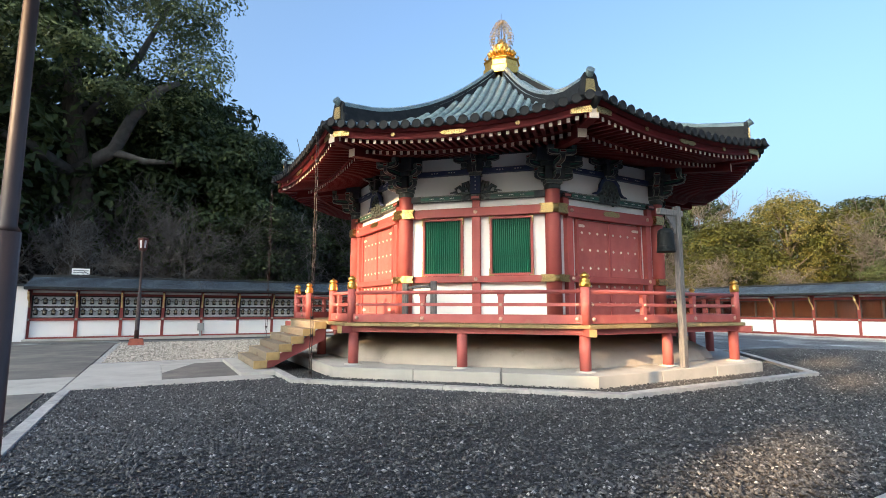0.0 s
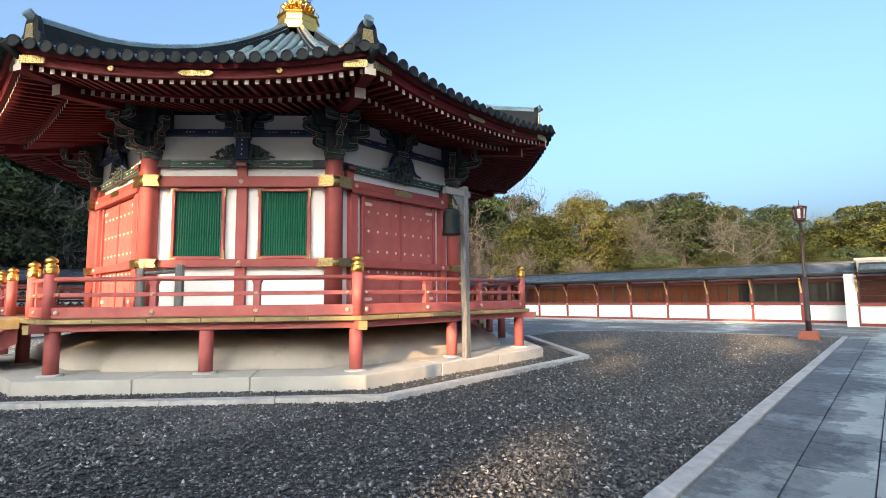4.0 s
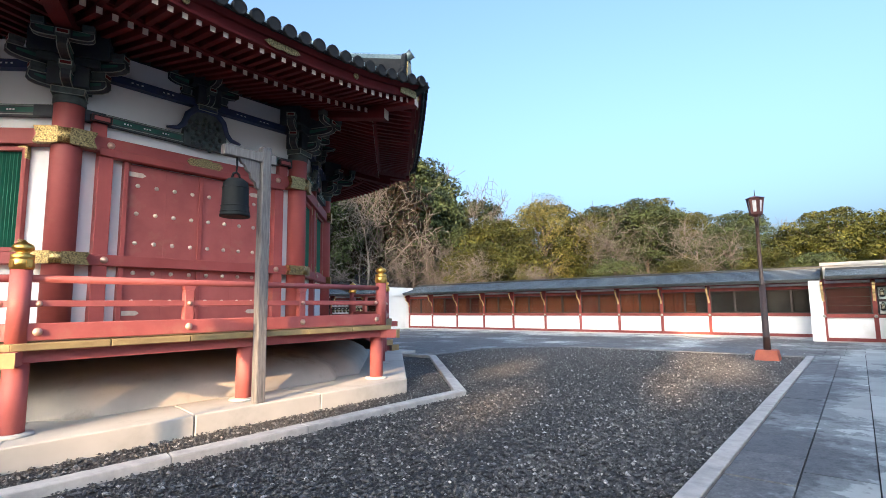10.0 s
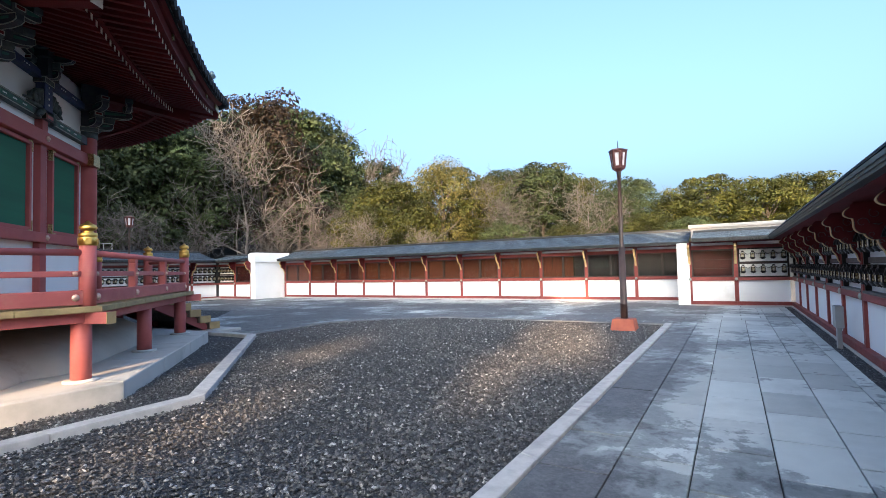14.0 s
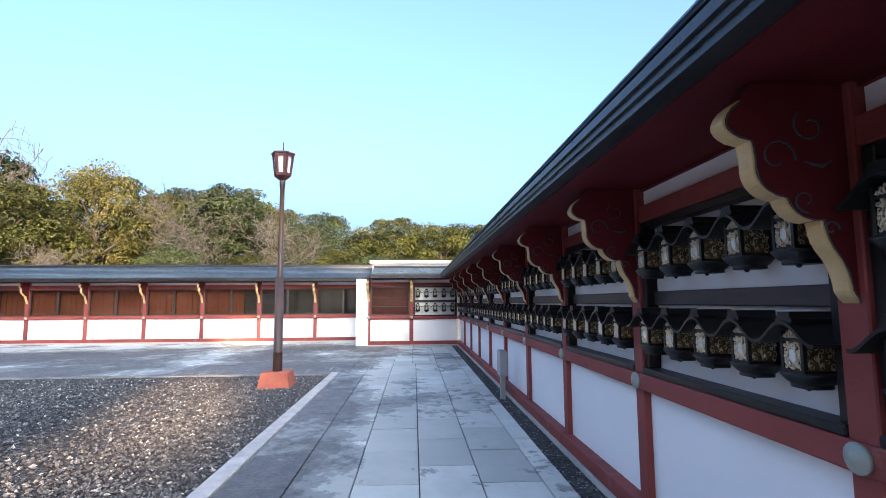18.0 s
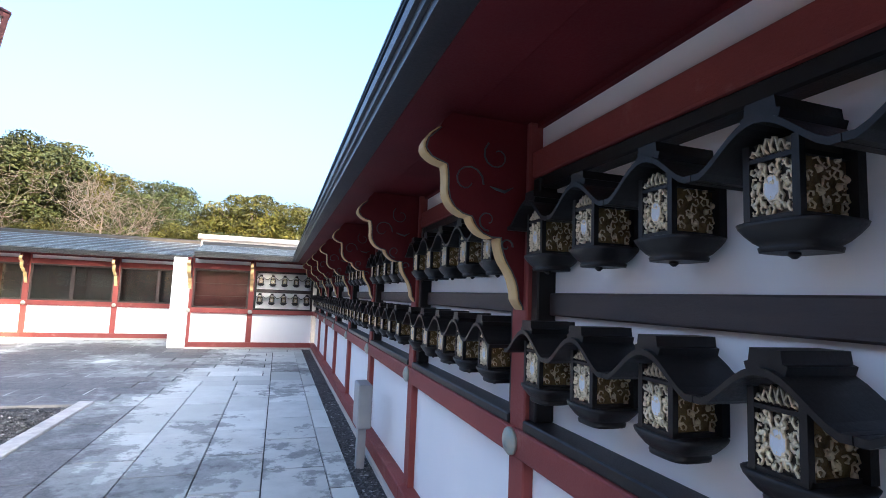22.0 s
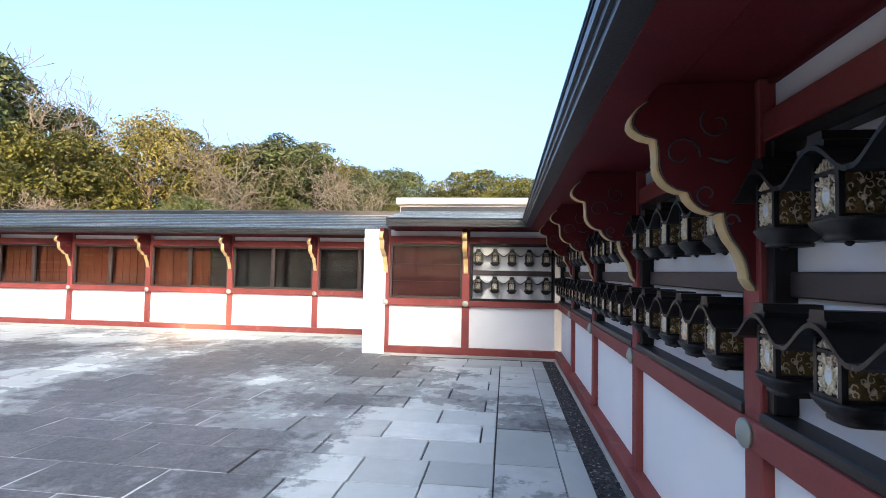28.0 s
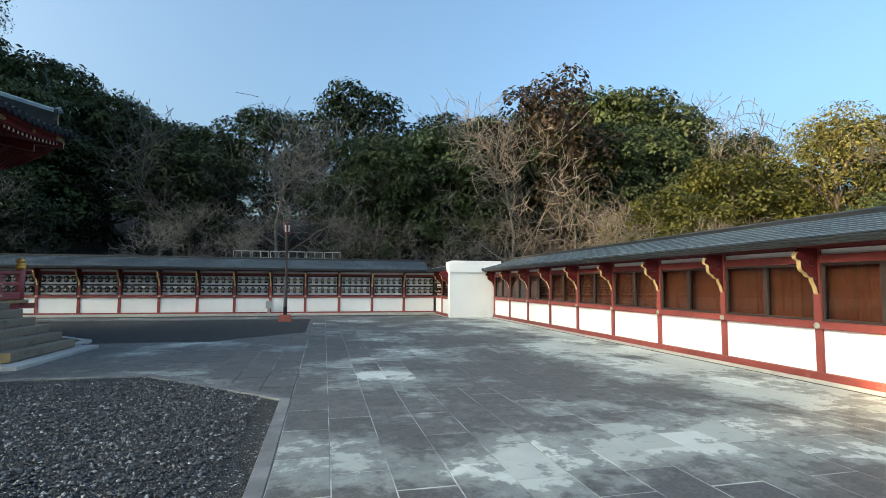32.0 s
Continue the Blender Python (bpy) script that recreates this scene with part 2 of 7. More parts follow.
def leaf_material(name, a, b):
    m, nodes, links, p = material(name, 0.55, 0.0, 0.3)
    g = nodes.new("ShaderNodeNewGeometry")
    col = mixed(nodes, links, g.outputs["Random Per Island"], a, b)
    col = mixed(nodes, links, noisy(nodes, links, 0.35, 2, 0.5, 0.4, 0.6), col, tuple(0.6 * v for v in a))
    oi = nodes.new("ShaderNodeObjectInfo")
    r = nodes.new("ShaderNodeMapRange")
    r.inputs["To Min"].default_value, r.inputs["To Max"].default_value = 0.7, 1.3
    links.new(oi.outputs["Random"], r.inputs["Value"])
    hs = nodes.new("ShaderNodeHueSaturation")
    links.new(r.outputs[0], hs.inputs["Value"])
    links.new(col, hs.inputs["Color"])
    links.new(hs.outputs[0], p.inputs["Base Color"])
    tr = nodes.new("ShaderNodeBsdfTranslucent")
    links.new(hs.outputs[0], tr.inputs[0])
    mx = nodes.new("ShaderNodeMixShader")
    mx.inputs[0].default_value = 0.25
    links.new(p.outputs[0], mx.inputs[1])
    links.new(tr.outputs[0], mx.inputs[2])
    links.new(mx.outputs[0], nodes["Material Output"].inputs[0])
    return m


LEAF_DARK = leaf_material("dark_evergreen_leaves", (0.042, 0.062, 0.024), (0.08, 0.105, 0.036))
LEAF_MID = leaf_material("green_oak_leaves", (0.045, 0.056, 0.010), (0.095, 0.096, 0.015))
LEAF_CAMPHOR = leaf_material("glossy_camphor_leaves", (0.115, 0.145, 0.06), (0.20, 0.22, 0.085))
LEAF_GOLD = leaf_material("yellow_green_leaves", (0.125, 0.122, 0.032), (0.18, 0.162, 0.05))
LEAF_RUST = leaf_material("brown_winter_leaves", (0.062, 0.045, 0.03), (0.045, 0.034, 0.023))


def gravel_material():
    m, nodes, links, p = material("dark_crushed_gravel", 0.75)
    g = nodes.new("ShaderNodeNewGeometry")
    v = nodes.new("ShaderNodeTexVoronoi")
    v.inputs["Scale"].default_value = 42
    links.new(g.outputs["Position"], v.inputs["Vector"])
    ramp = nodes.new("ShaderNodeValToRGB")
    e = ramp.color_ramp.elements
    e[0].position, e[0].color = 0.0, (0.012, 0.0125, 0.014, 1)
    e[1].position, e[1].color = 1.0, (0.10, 0.102, 0.108, 1)
    hi = e.new(0.93)
    hi.color = (0.07, 0.071, 0.073, 1)
    top = e.new(0.955)
    top.color = (0.42, 0.41, 0.39, 1)
    sep = nodes.new("ShaderNodeSeparateColor")
    links.new(v.outputs["Color"], sep.inputs[0])
    links.new(sep.outputs[0], ramp.inputs[0])
    col = mixed(nodes, links, noisy(nodes, links, 0.5, 4, 0.6, 0.5, 1.3, coord="Position"), ramp.outputs[0], (0.06, 0.057, 0.053))
    links.new(col, p.inputs["Base Color"])
    bumped(nodes, links, p, v.outputs["Distance"], 1.0, 0.05)
    return m


GRAVEL = gravel_material()


def stone_material():
    m, nodes, links, p = material("loose_gravel_stone", 0.65)
    g = nodes.new("ShaderNodeNewGeometry")
    ramp = nodes.new("ShaderNodeValToRGB")
    e = ramp.color_ramp.elements
    e[0].position, e[0].color = 0.0, (0.02, 0.021, 0.024, 1)
    e[1].position, e[1].color = 1.0, (0.46, 0.45, 0.43, 1)
    for at_, c in ((0.45, 0.068), (0.8, 0.15), (0.945, 0.23), (0.955, 0.52)):
        k = e.new(at_)
        k.color = (c, c, c * 1.02, 1)
    links.new(g.outputs["Random Per Island"], ramp.inputs[0])
    links.new(mixed(nodes, links, noisy(nodes, links, 120, 3, 0.6, 0.3, 0.8, coord="Position"), ramp.outputs[0], (0.05, 0.05, 0.052)), p.inputs["Base Color"])
    bumped(nodes, links, p, noisy(nodes, links, 160, 4, 0.7, 0.2, 0.8, coord="Position"), 0.3)
    return m


STONE = stone_material()


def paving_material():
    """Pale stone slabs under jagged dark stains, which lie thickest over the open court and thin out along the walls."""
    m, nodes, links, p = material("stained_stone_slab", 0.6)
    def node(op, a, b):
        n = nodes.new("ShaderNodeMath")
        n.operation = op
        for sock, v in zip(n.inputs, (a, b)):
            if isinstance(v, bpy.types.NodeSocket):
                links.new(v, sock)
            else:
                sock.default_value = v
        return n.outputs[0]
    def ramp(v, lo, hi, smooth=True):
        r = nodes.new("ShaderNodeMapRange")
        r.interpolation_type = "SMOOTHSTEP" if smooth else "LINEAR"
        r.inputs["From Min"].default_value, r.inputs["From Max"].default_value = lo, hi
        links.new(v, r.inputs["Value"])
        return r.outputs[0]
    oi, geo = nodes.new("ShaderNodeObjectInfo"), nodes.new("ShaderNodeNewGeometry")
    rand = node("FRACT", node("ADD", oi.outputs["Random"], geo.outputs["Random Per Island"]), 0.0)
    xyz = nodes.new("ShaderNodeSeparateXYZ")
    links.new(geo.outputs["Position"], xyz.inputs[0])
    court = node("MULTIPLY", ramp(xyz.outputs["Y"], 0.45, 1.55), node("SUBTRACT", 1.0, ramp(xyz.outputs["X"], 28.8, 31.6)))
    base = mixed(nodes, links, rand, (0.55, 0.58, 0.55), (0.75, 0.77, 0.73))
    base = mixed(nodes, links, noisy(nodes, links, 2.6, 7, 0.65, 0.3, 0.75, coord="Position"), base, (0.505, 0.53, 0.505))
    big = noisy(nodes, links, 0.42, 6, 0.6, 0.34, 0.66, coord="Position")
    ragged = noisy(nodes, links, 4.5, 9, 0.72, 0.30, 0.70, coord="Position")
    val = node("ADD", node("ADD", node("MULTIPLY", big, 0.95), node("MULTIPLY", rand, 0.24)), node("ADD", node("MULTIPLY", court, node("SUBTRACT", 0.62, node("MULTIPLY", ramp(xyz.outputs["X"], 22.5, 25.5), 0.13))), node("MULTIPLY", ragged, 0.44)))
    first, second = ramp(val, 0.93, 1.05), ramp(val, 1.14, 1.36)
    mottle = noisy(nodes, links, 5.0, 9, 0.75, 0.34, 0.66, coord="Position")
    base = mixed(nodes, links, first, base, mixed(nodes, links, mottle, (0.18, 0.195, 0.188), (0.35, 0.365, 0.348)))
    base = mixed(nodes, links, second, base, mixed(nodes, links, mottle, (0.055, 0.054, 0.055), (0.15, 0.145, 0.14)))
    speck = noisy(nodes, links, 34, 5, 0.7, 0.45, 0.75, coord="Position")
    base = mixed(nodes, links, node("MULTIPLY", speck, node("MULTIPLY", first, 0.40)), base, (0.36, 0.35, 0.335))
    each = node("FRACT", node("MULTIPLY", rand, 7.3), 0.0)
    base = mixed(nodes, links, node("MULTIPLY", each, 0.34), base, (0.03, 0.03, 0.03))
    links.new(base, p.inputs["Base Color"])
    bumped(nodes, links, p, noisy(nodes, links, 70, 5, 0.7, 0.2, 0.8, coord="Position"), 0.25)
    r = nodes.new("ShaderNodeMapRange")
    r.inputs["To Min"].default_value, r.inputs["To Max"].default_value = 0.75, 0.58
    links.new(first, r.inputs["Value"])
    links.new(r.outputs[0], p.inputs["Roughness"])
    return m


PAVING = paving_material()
PALE_JOINT = surface("pale_mortar_joint", (0.60, 0.60, 0.58), (0.10, 0.10, 0.10), 0.9, 60, 0.9, coord="Position")
JOINT = surface("dark_joint_bed", (0.03, 0.03, 0.03), (0.06, 0.06, 0.057), 3, 60, 0.9, coord="Position")


def glass_material():
    m, nodes, links, p = material("window_glass", 0.02)
    tr, gl, fr, mx = (nodes.new("ShaderNode" + n) for n in ("BsdfTransparent", "BsdfGlossy", "Fresnel", "MixShader"))
    tr.inputs[0].default_value = (0.50, 0.50, 0.49, 1)
    gl.inputs["Roughness"].default_value = 0.03
    fr.inputs["IOR"].default_value = 1.45
    links.new(fr.outputs[0], mx.inputs[0])
    links.new(tr.outputs[0], mx.inputs[1])
    links.new(gl.outputs[0], mx.inputs[2])
    links.new(mx.outputs[0], nodes["Material Output"].inputs[0])
    return m


GLASS = glass_material()


def clear_material():
    m, nodes, links, p = material("clear_glass_back")
    tr = nodes.new("ShaderNodeBsdfTransparent")
    tr.inputs[0].default_value = (0.95, 0.96, 0.95, 1)
    links.new(tr.outputs[0], nodes["Material Output"].inputs[0])
    return m


CLEAR = clear_material()


# ---- building helpers ----
def bm_new():
    return bmesh.new()


def box(bm, x0, x1, y0, y1, z0, z1, mi=0, m=None):
    vs = [bm.verts.new((x, y, z)) for x in (x0, x1) for y in (y0, y1) for z in (z0, z1)]
    if m is not None:
        for v in vs:
            v.co = m @ v.co
    fs = [bm.faces.new([vs[i] for i in q]) for q in ((0, 1, 3, 2), (4, 6, 7, 5), (0, 4, 5, 1), (2, 3, 7, 6), (0, 2, 6, 4), (1, 5, 7, 3))]
    for f in fs:
        f.material_index = mi
    return fs


def prism(bm, pts, h0, h1, m=None, mi=0, mi_side=None):
    """A polygon in x, y drawn out along z; m places it."""
    lo = [bm.verts.new((x, y, h0)) for x, y in pts]
    hi = [bm.verts.new((x, y, h1)) for x, y in pts]
    if m is not None:
        for v in lo + hi:
            v.co = m @ v.co
    n = len(pts)
    a, b = bm.faces.new(lo[::-1]), bm.faces.new(hi)
    a.material_index = b.material_index = mi
    for i in range(n):
        f = bm.faces.new((lo[i], lo[(i + 1) % n], hi[(i + 1) % n], hi[i]))
        f.material_index = mi if mi_side is None else mi_side


def lathe(bm, profile, n=16, m=None, mi=0, smooth=True, turn=0.0):
    """A round body from (radius, height) pairs."""
    rings = []
    for r, z in profile:
        ring = [bm.verts.new((r * math.cos(turn + 2 * math.pi * i / n), r * math.sin(turn + 2 * math.pi * i / n), z)) for i in range(n)]
        if m is not None:
            for v in ring:
                v.co = m @ v.co
        rings.append(ring)
    for a, b in zip(rings, rings[1:]):
        for i in range(n):
            f = bm.faces.new((a[i], a[(i + 1) % n], b[(i + 1) % n], b[i]))
            f.material_index, f.smooth = mi, smooth
    for ring, rev in ((rings[0], True), (rings[-1], False)):
        f = bm.faces.new(ring[::-1] if rev else ring)
        f.material_index = mi


def tube(bm, pts, radii, n=6, mi=0, smooth=True, closed_ends=True):
    """A round bar along a line of points."""
    pts = [Vector(p) for p in pts]
    if not hasattr(radii, "__len__"):
        radii = [radii] * len(pts)
    rings = []
    side = None
    for i, p in enumerate(pts):
        d = (pts[min(i + 1, len(pts) - 1)] - pts[max(i - 1, 0)]).normalized()
        if side is None:
            side = d.orthogonal().normalized()
        side = (side - d * side.dot(d))
        side = side.normalized() if side.length > 1e-5 else d.orthogonal().normalized()
        up = d.cross(side)
        rings.append([bm.verts.new(p + radii[i] * (math.cos(2 * math.pi * k / n) * side + math.sin(2 * math.pi * k / n) * up)) for k in range(n)])
    for a, b in zip(rings, rings[1:]):
        for k in range(n):
            f = bm.faces.new((a[k], a[(k + 1) % n], b[(k + 1) % n], b[k]))
            f.material_index, f.smooth = mi, smooth
    if closed_ends:
        for r in (rings[0][::-1], rings[-1]):
            bm.faces.new(r).material_index = mi


def bevelled(bm, w=0.006):
    bmesh.ops.bevel(bm, geom=bm.edges[:], offset=w, segments=1, affect="EDGES", clamp_overlap=True)
    return bm


def mesh_of(bm, mats, name="mesh"):
    bmesh.ops.recalc_face_normals(bm, faces=bm.faces[:])
    me = bpy.data.meshes.new(name)
    bm.to_mesh(me)
    bm.free()
    for m in (mats if isinstance(mats, (list, tuple)) else [mats]):
        me.materials.append(m)
    return me


def put(name, me, parent=None, m=None, label=""):
    """A mesh object under a thing, a part or a piece of the setting; alike pieces share me."""
    ob = new(name, me)
    if parent is not None:
        ob.parent = parent
    if m is not None:
        ob.matrix_local = m
    if label:
        ob["label"] = label
    return ob


def part(name, bm, mats, parent=None, label="", m=None):
    return put(name, mesh_of(bm, mats, name), parent, m, label)


def thing(name, label="", category="", m=None, group="", kind=""):
    ob = new(name)
    ob.empty_display_size = 0.2
    if m is not None:
        ob.matrix_world = m
    return tagged(ob, label, category, group, kind)


def turned(z):
    return Matrix.Rotation(radians(z), 4, "Z")


def at(x, y, z=0, rz=0):
    return Matrix.Translation((x, y, z)) @ turned(rz)


# ---- plan ----
OX, OY = 10.08, 13.63             # centre of the hall and axis of the court
K8 = math.tan(math.pi / 8)
Y_SOUTH, Y_NORTH = -1.35, 2 * OY + 1.35
X_BAY, X_EAST = 29.84, 32.05
PITCH = 1.738
Y_KERB, X_KERB = 1.76, 23.415
GC = 8.7                           # where the south-east gravel ends


# ---- ground: one sheet that rises into wooded hills to the north and east ----
def ramp01(v, a, b):
    u = min(max((v - a) / (b - a), 0.0), 1.0)
    return u * u * (3 - 2 * u)


def hill(x, y):
    north = 13.0 * ramp01(y, 31.5, 66) * (0.75 + 0.25 * ramp01(-x, -30, 20))
    east = 9.0 * ramp01(x, 40, 100) * (0.35 + 0.65 * ramp01(y, -20, 30))
    bumps = 1.6 * noise.noise(Vector((x * 0.05, y * 0.05, 3))) * ramp01(max(y - 32, x - 42), 0, 14)
    return max(north, east) + bumps


def ground_sheet():
    bm = bm_new()
    xs = [-2000, -300, -120] + [-60 + 5 * i for i in range(45)] + [300, 2000]
    ys = [-2000, -300, -120] + [-60 + 5 * i for i in range(37)] + [300, 2000]
    grid = [[bm.verts.new((x, y, hill(x, y) - 0.012)) for y in ys] for x in xs]
    for i in range(len(xs) - 1):
        for j in range(len(ys) - 1):
            f = bm.faces.new((grid[i][j], grid[i + 1][j], grid[i + 1][j + 1], grid[i][j + 1]))
            f.smooth = True
            cx, cy = (xs[i] + xs[i + 1]) / 2, (ys[j] + ys[j + 1]) / 2
            f.material_index = 0 if -40 < cx < 33 and -12 < cy < 30 else 1
    return tagged(part("ground", bm, [GRAVEL, EARTH]), "dark crushed gravel court running out to wooded earth slopes", "ground", kind="structure")


ground_sheet()


def kerb_line(parent, pts, w=0.2, h=0.07, piece=1.5, seam=0.012, mat=None):
    """Kerb stones laid end to end along a line of corners, mitred at the corners; w to the left of the line."""
    closed = pts[0] == pts[-1]
    n = len(pts) - 1
    dirs = [(Vector(pts[i + 1]) - Vector(pts[i])).normalized() for i in range(n)]
    def inner(i):
        p = Vector(pts[i])
        a = dirs[i - 1] if (i > 0 or closed) else dirs[i]
        b = dirs[i % n] if (i < n or closed) else dirs[i - 1]
        na, nb = Vector((-a.y, a.x)), Vector((-b.y, b.x))
        mid = (na + nb).normalized()
        return p + mid * (w / max(mid.dot(na), 0.3))
    for i in range(n):
        a, b, c, d = Vector(pts[i]), Vector(pts[i + 1]), inner(i), inner(i + 1)
        cnt = max(1, round((b - a).length / piece))
        for j in range(cnt):
            g = seam / 2 / (b - a).length
            u0, u1 = j / cnt + (g if j else 0), (j + 1) / cnt - (g if j < cnt - 1 else 0)
            bm = bm_new()
            q = [a.lerp(b, u0), a.lerp(b, u1), c.lerp(d, u1), c.lerp(d, u0)]
            o = sum(q, Vector((0, 0))) / 4
            prism(bm, [tuple(p - o) for p in q], -0.05, h + random.uniform(-0.003, 0.003))
            part("kerb_stone", bevelled(bm, 0.008), mat or KERB, parent, m=at(o.x, o.y))


def oct_pts(a, close=True, ox=OX, oy=OY):
    p = [(ox + a * x, oy + a * y) for x, y in ((-K8, -1), (K8, -1), (1, -K8), (1, K8), (K8, 1), (-K8, 1), (-1, K8), (-1, -K8))]
    return p + p[:1] if close else p


kerb_oct = thing("kerb_octagon", "pale granite kerb round a bed of dark gravel", "kerb", kind="structure")
kerb_line(kerb_oct, oct_pts(7.66), 0.2, 0.075)
kerb_court = thing("kerb_court", "long pale granite kerb between gravel and paving", "kerb", kind="structure")
kerb_line(kerb_court, [(-1.4, 11.35), (-1.4, Y_KERB), (X_KERB, Y_KERB)], 0.17, 0.03)
kerb_line(kerb_court, [(X_KERB, Y_KERB + 0.172), (X_KERB, GC), (X_KERB - 2.5, GC + 2.45), (17.75, GC + 2.45)], 0.15, 0.019, mat=GREY_KERB)
kerb_line(kerb_court, [(17.75, 2 * OY - GC - 2.45), (X_KERB - 2.5, 2 * OY - GC - 2.45), (X_KERB, 2 * OY - GC), (X_KERB, 25.6), (0.4, 25.6)], 0.15, 0.019, mat=GREY_KERB)
kerb_line(kerb_court, [(-1.35, 24.6), (-1.35, 16.1), (2.2, 16.1)], 0.17, 0.03)

# ---- plinth, mound and hall ----
plinth = thing("plinth", "pale concrete octagonal plinth in large blocks", "plinth", kind="structure")


def plinth_parts():
    ring = oct_pts(6.66, False, 0, 0)
    inner = oct_pts(4.6, False, 0, 0)
    for i in range(8):
        a, b, c, d = (Vector(p) for p in (ring[i], ring[(i + 1) % 8], inner[(i + 1) % 8], inner[i]))
        for j in range(3):
            g0, g1 = (0.0015 if j else 0), (0.0015 if j < 2 else 0)
            u0, u1 = j / 3 + g0, (j + 1) / 3 - g1
            bm = bm_new()
            prism(bm, [tuple(a.lerp(b, u0)), tuple(a.lerp(b, u1)), tuple(d.lerp(c, u1)), tuple(d.lerp(c, u0))], -0.05, 0.23)
            part("plinth_block", bevelled(bm, 0.012), CONCRETE, plinth, m=at(OX, OY))
    bm = bm_new()
    lathe(bm, [(6.25, 0.18), (6.22, 0.30), (6.08, 0.48), (5.8, 0.62), (5.4, 0.72), (4.8, 0.8), (3.0, 0.84)], 8, None, 0, False, math.pi / 8)
    bmesh.ops.bevel(bm, geom=[e for e in bm.edges if abs(e.verts[0].co.z - e.verts[1].co.z) > 0.02], offset=0.5, segments=4, affect="EDGES", clamp_overlap=True)
    for f in bm.faces:
        f.smooth = True
    tagged(part("mound", bm, MOUND, None, m=at(OX, OY)), "low plastered mound with dark stains under the hall", "mound", kind="structure")


plinth_parts()

hall = thing("octagonal_hall", "red and white octagonal temple hall with green windows and tiled roof", "hall", at(OX, OY))
A_COL, DECK = 4.53, 1.17
FACE = [-90 + 45 * i for i in range(8)]        # outward directions: even faces have doors, odd ones windows
SIDE = 2 * K8 * A_COL


def face_m(i, a=A_COL):
    """A frame on face i: x along the wall to the right seen from outside, y outward, z up; origin at floor level."""
    d = radians(FACE[i])
    out = Vector((math.cos(d), math.sin(d), 0))
    right = Vector((-out.y, out.x, 0))
    m = Matrix.Identity(4)
    m.col[0], m.col[1] = (*right, 0), (*out, 0)
    m.translation = out * a
    return m


def hall_body():
    col = bm_new()
    lathe(col, [(0.185, DECK), (0.185, 4.40), (0.15, 4.48)], 20)
    col = mesh_of(col, RED, "column")
    collar = bm_new()
    lathe(collar, [(0.195, 4.36), (0.2, 4.38), (0.2, 4.46), (0.19, 4.48)], 20)
    collar = mesh_of(collar, GREY_GREEN, "collar")
    band_up, band_lo = bm_new(), bm_new()
    for bm, z0, z1 in ((band_up, 3.775, 4.005), (band_lo, 2.125, 2.295)):
        for s in (1, -1):
            d = radians(22.5 * s)
            m = Matrix.Rotation(d, 4, "Z")
            zm = (z0 + z1) / 2
            prism(bm, [(-0.02, z0), (0.30, z0), (0.255, zm), (0.30, z1), (-0.02, z1)][::s], 0.125, 0.237, m @ Matrix(((0, 0, 1, 0), (s, 0, 0, 0), (0, 1, 0, 0), (0, 0, 0, 1))))
        lathe(bm, [(0.2, z0 + 0.01), (0.235, z0 + 0.012), (0.235, z1 - 0.012), (0.2, z1 - 0.01)], 16)
    band_up, band_lo = mesh_of(band_up, GOLD_AGED, "band"), mesh_of(band_lo, GOLD_AGED, "band")
    h = SIDE / 2
    wall = bm_new()
    box(wall, -h, h, -0.12, -0.03, DECK, 5.35)
    wall = mesh_of(wall, WHITE, "wall")
    beams = {}
    for name, z0, z1, y1, mat in (("lower_beam", 2.13, 2.29, 0.13, RED), ("upper_beam", 3.78, 4.0, 0.13, RED), ("floor_beam", DECK, DECK + 0.12, 0.1, RED)):
        bm = bm_new()
        box(bm, -h + 0.1, h - 0.1, -0.05, y1, z0, z1)
        beams[name] = mesh_of(bevelled(bm, 0.008), mat, name)
    tie = bm_new()
    box(tie, -h + 0.15, h - 0.15, -0.05, 0.07, 4.2, 4.36)
    box(tie, -h + 0.42, -0.38, 0.07, 0.076, 4.245, 4.315, 1)
    box(tie, 0.38, h - 0.42, 0.07, 0.076, 4.245, 4.315, 1)
    for s in (-1, 1):
        for u in (0.58, 0.62, 0.66, 0.85, 0.89, 0.93, 1.12, 1.16, 1.2):
            box(tie, s * u - 0.011, s * u + 0.011, 0.076, 0.082, 4.27, 4.29, 2)
        box(tie, *(sorted((s * (h - 0.15), s * (h - 0.42)))), 0.07, 0.078, 4.2, 4.36, 3)
    for z in (4.212, 4.34):
        box(tie, -h + 0.43, h - 0.43, 0.07, 0.0785, z, z + 0.009, 4)
    tie = mesh_of(tie, [GREY_GREEN, GREEN_DULL, WHITE, BLUE_BLACK, MEDAL], "tie_beam")
    blue = bm_new()
    box(blue, -h, h, -0.05, 0.10, 4.88, 5.0)
    for s in (-1, 1):
        for u in (0.55, 0.62, 0.69, 1.0, 1.07, 1.14):
            box(blue, s * u - 0.014, s * u + 0.014, 0.10, 0.104, 4.93, 4.95, 1)
    blue = mesh_of(blue, [BLUE, WHITE], "blue_beam")
    strut = bm_new()
    box(strut, -0.09, 0.09, -0.03, 0.09, 4.0, 4.2)
    box(strut, -0.13, 0.13, -0.03, 0.16, 4.2, 4.3, 1)
    box(strut, -0.10, 0.10, 0.16, 0.166, 4.22, 4.28, 2)
    strut = mesh_of(bevelled(strut, 0.006), [RED, BLACK, RED_PALE], "strut")
    nail = bm_new()
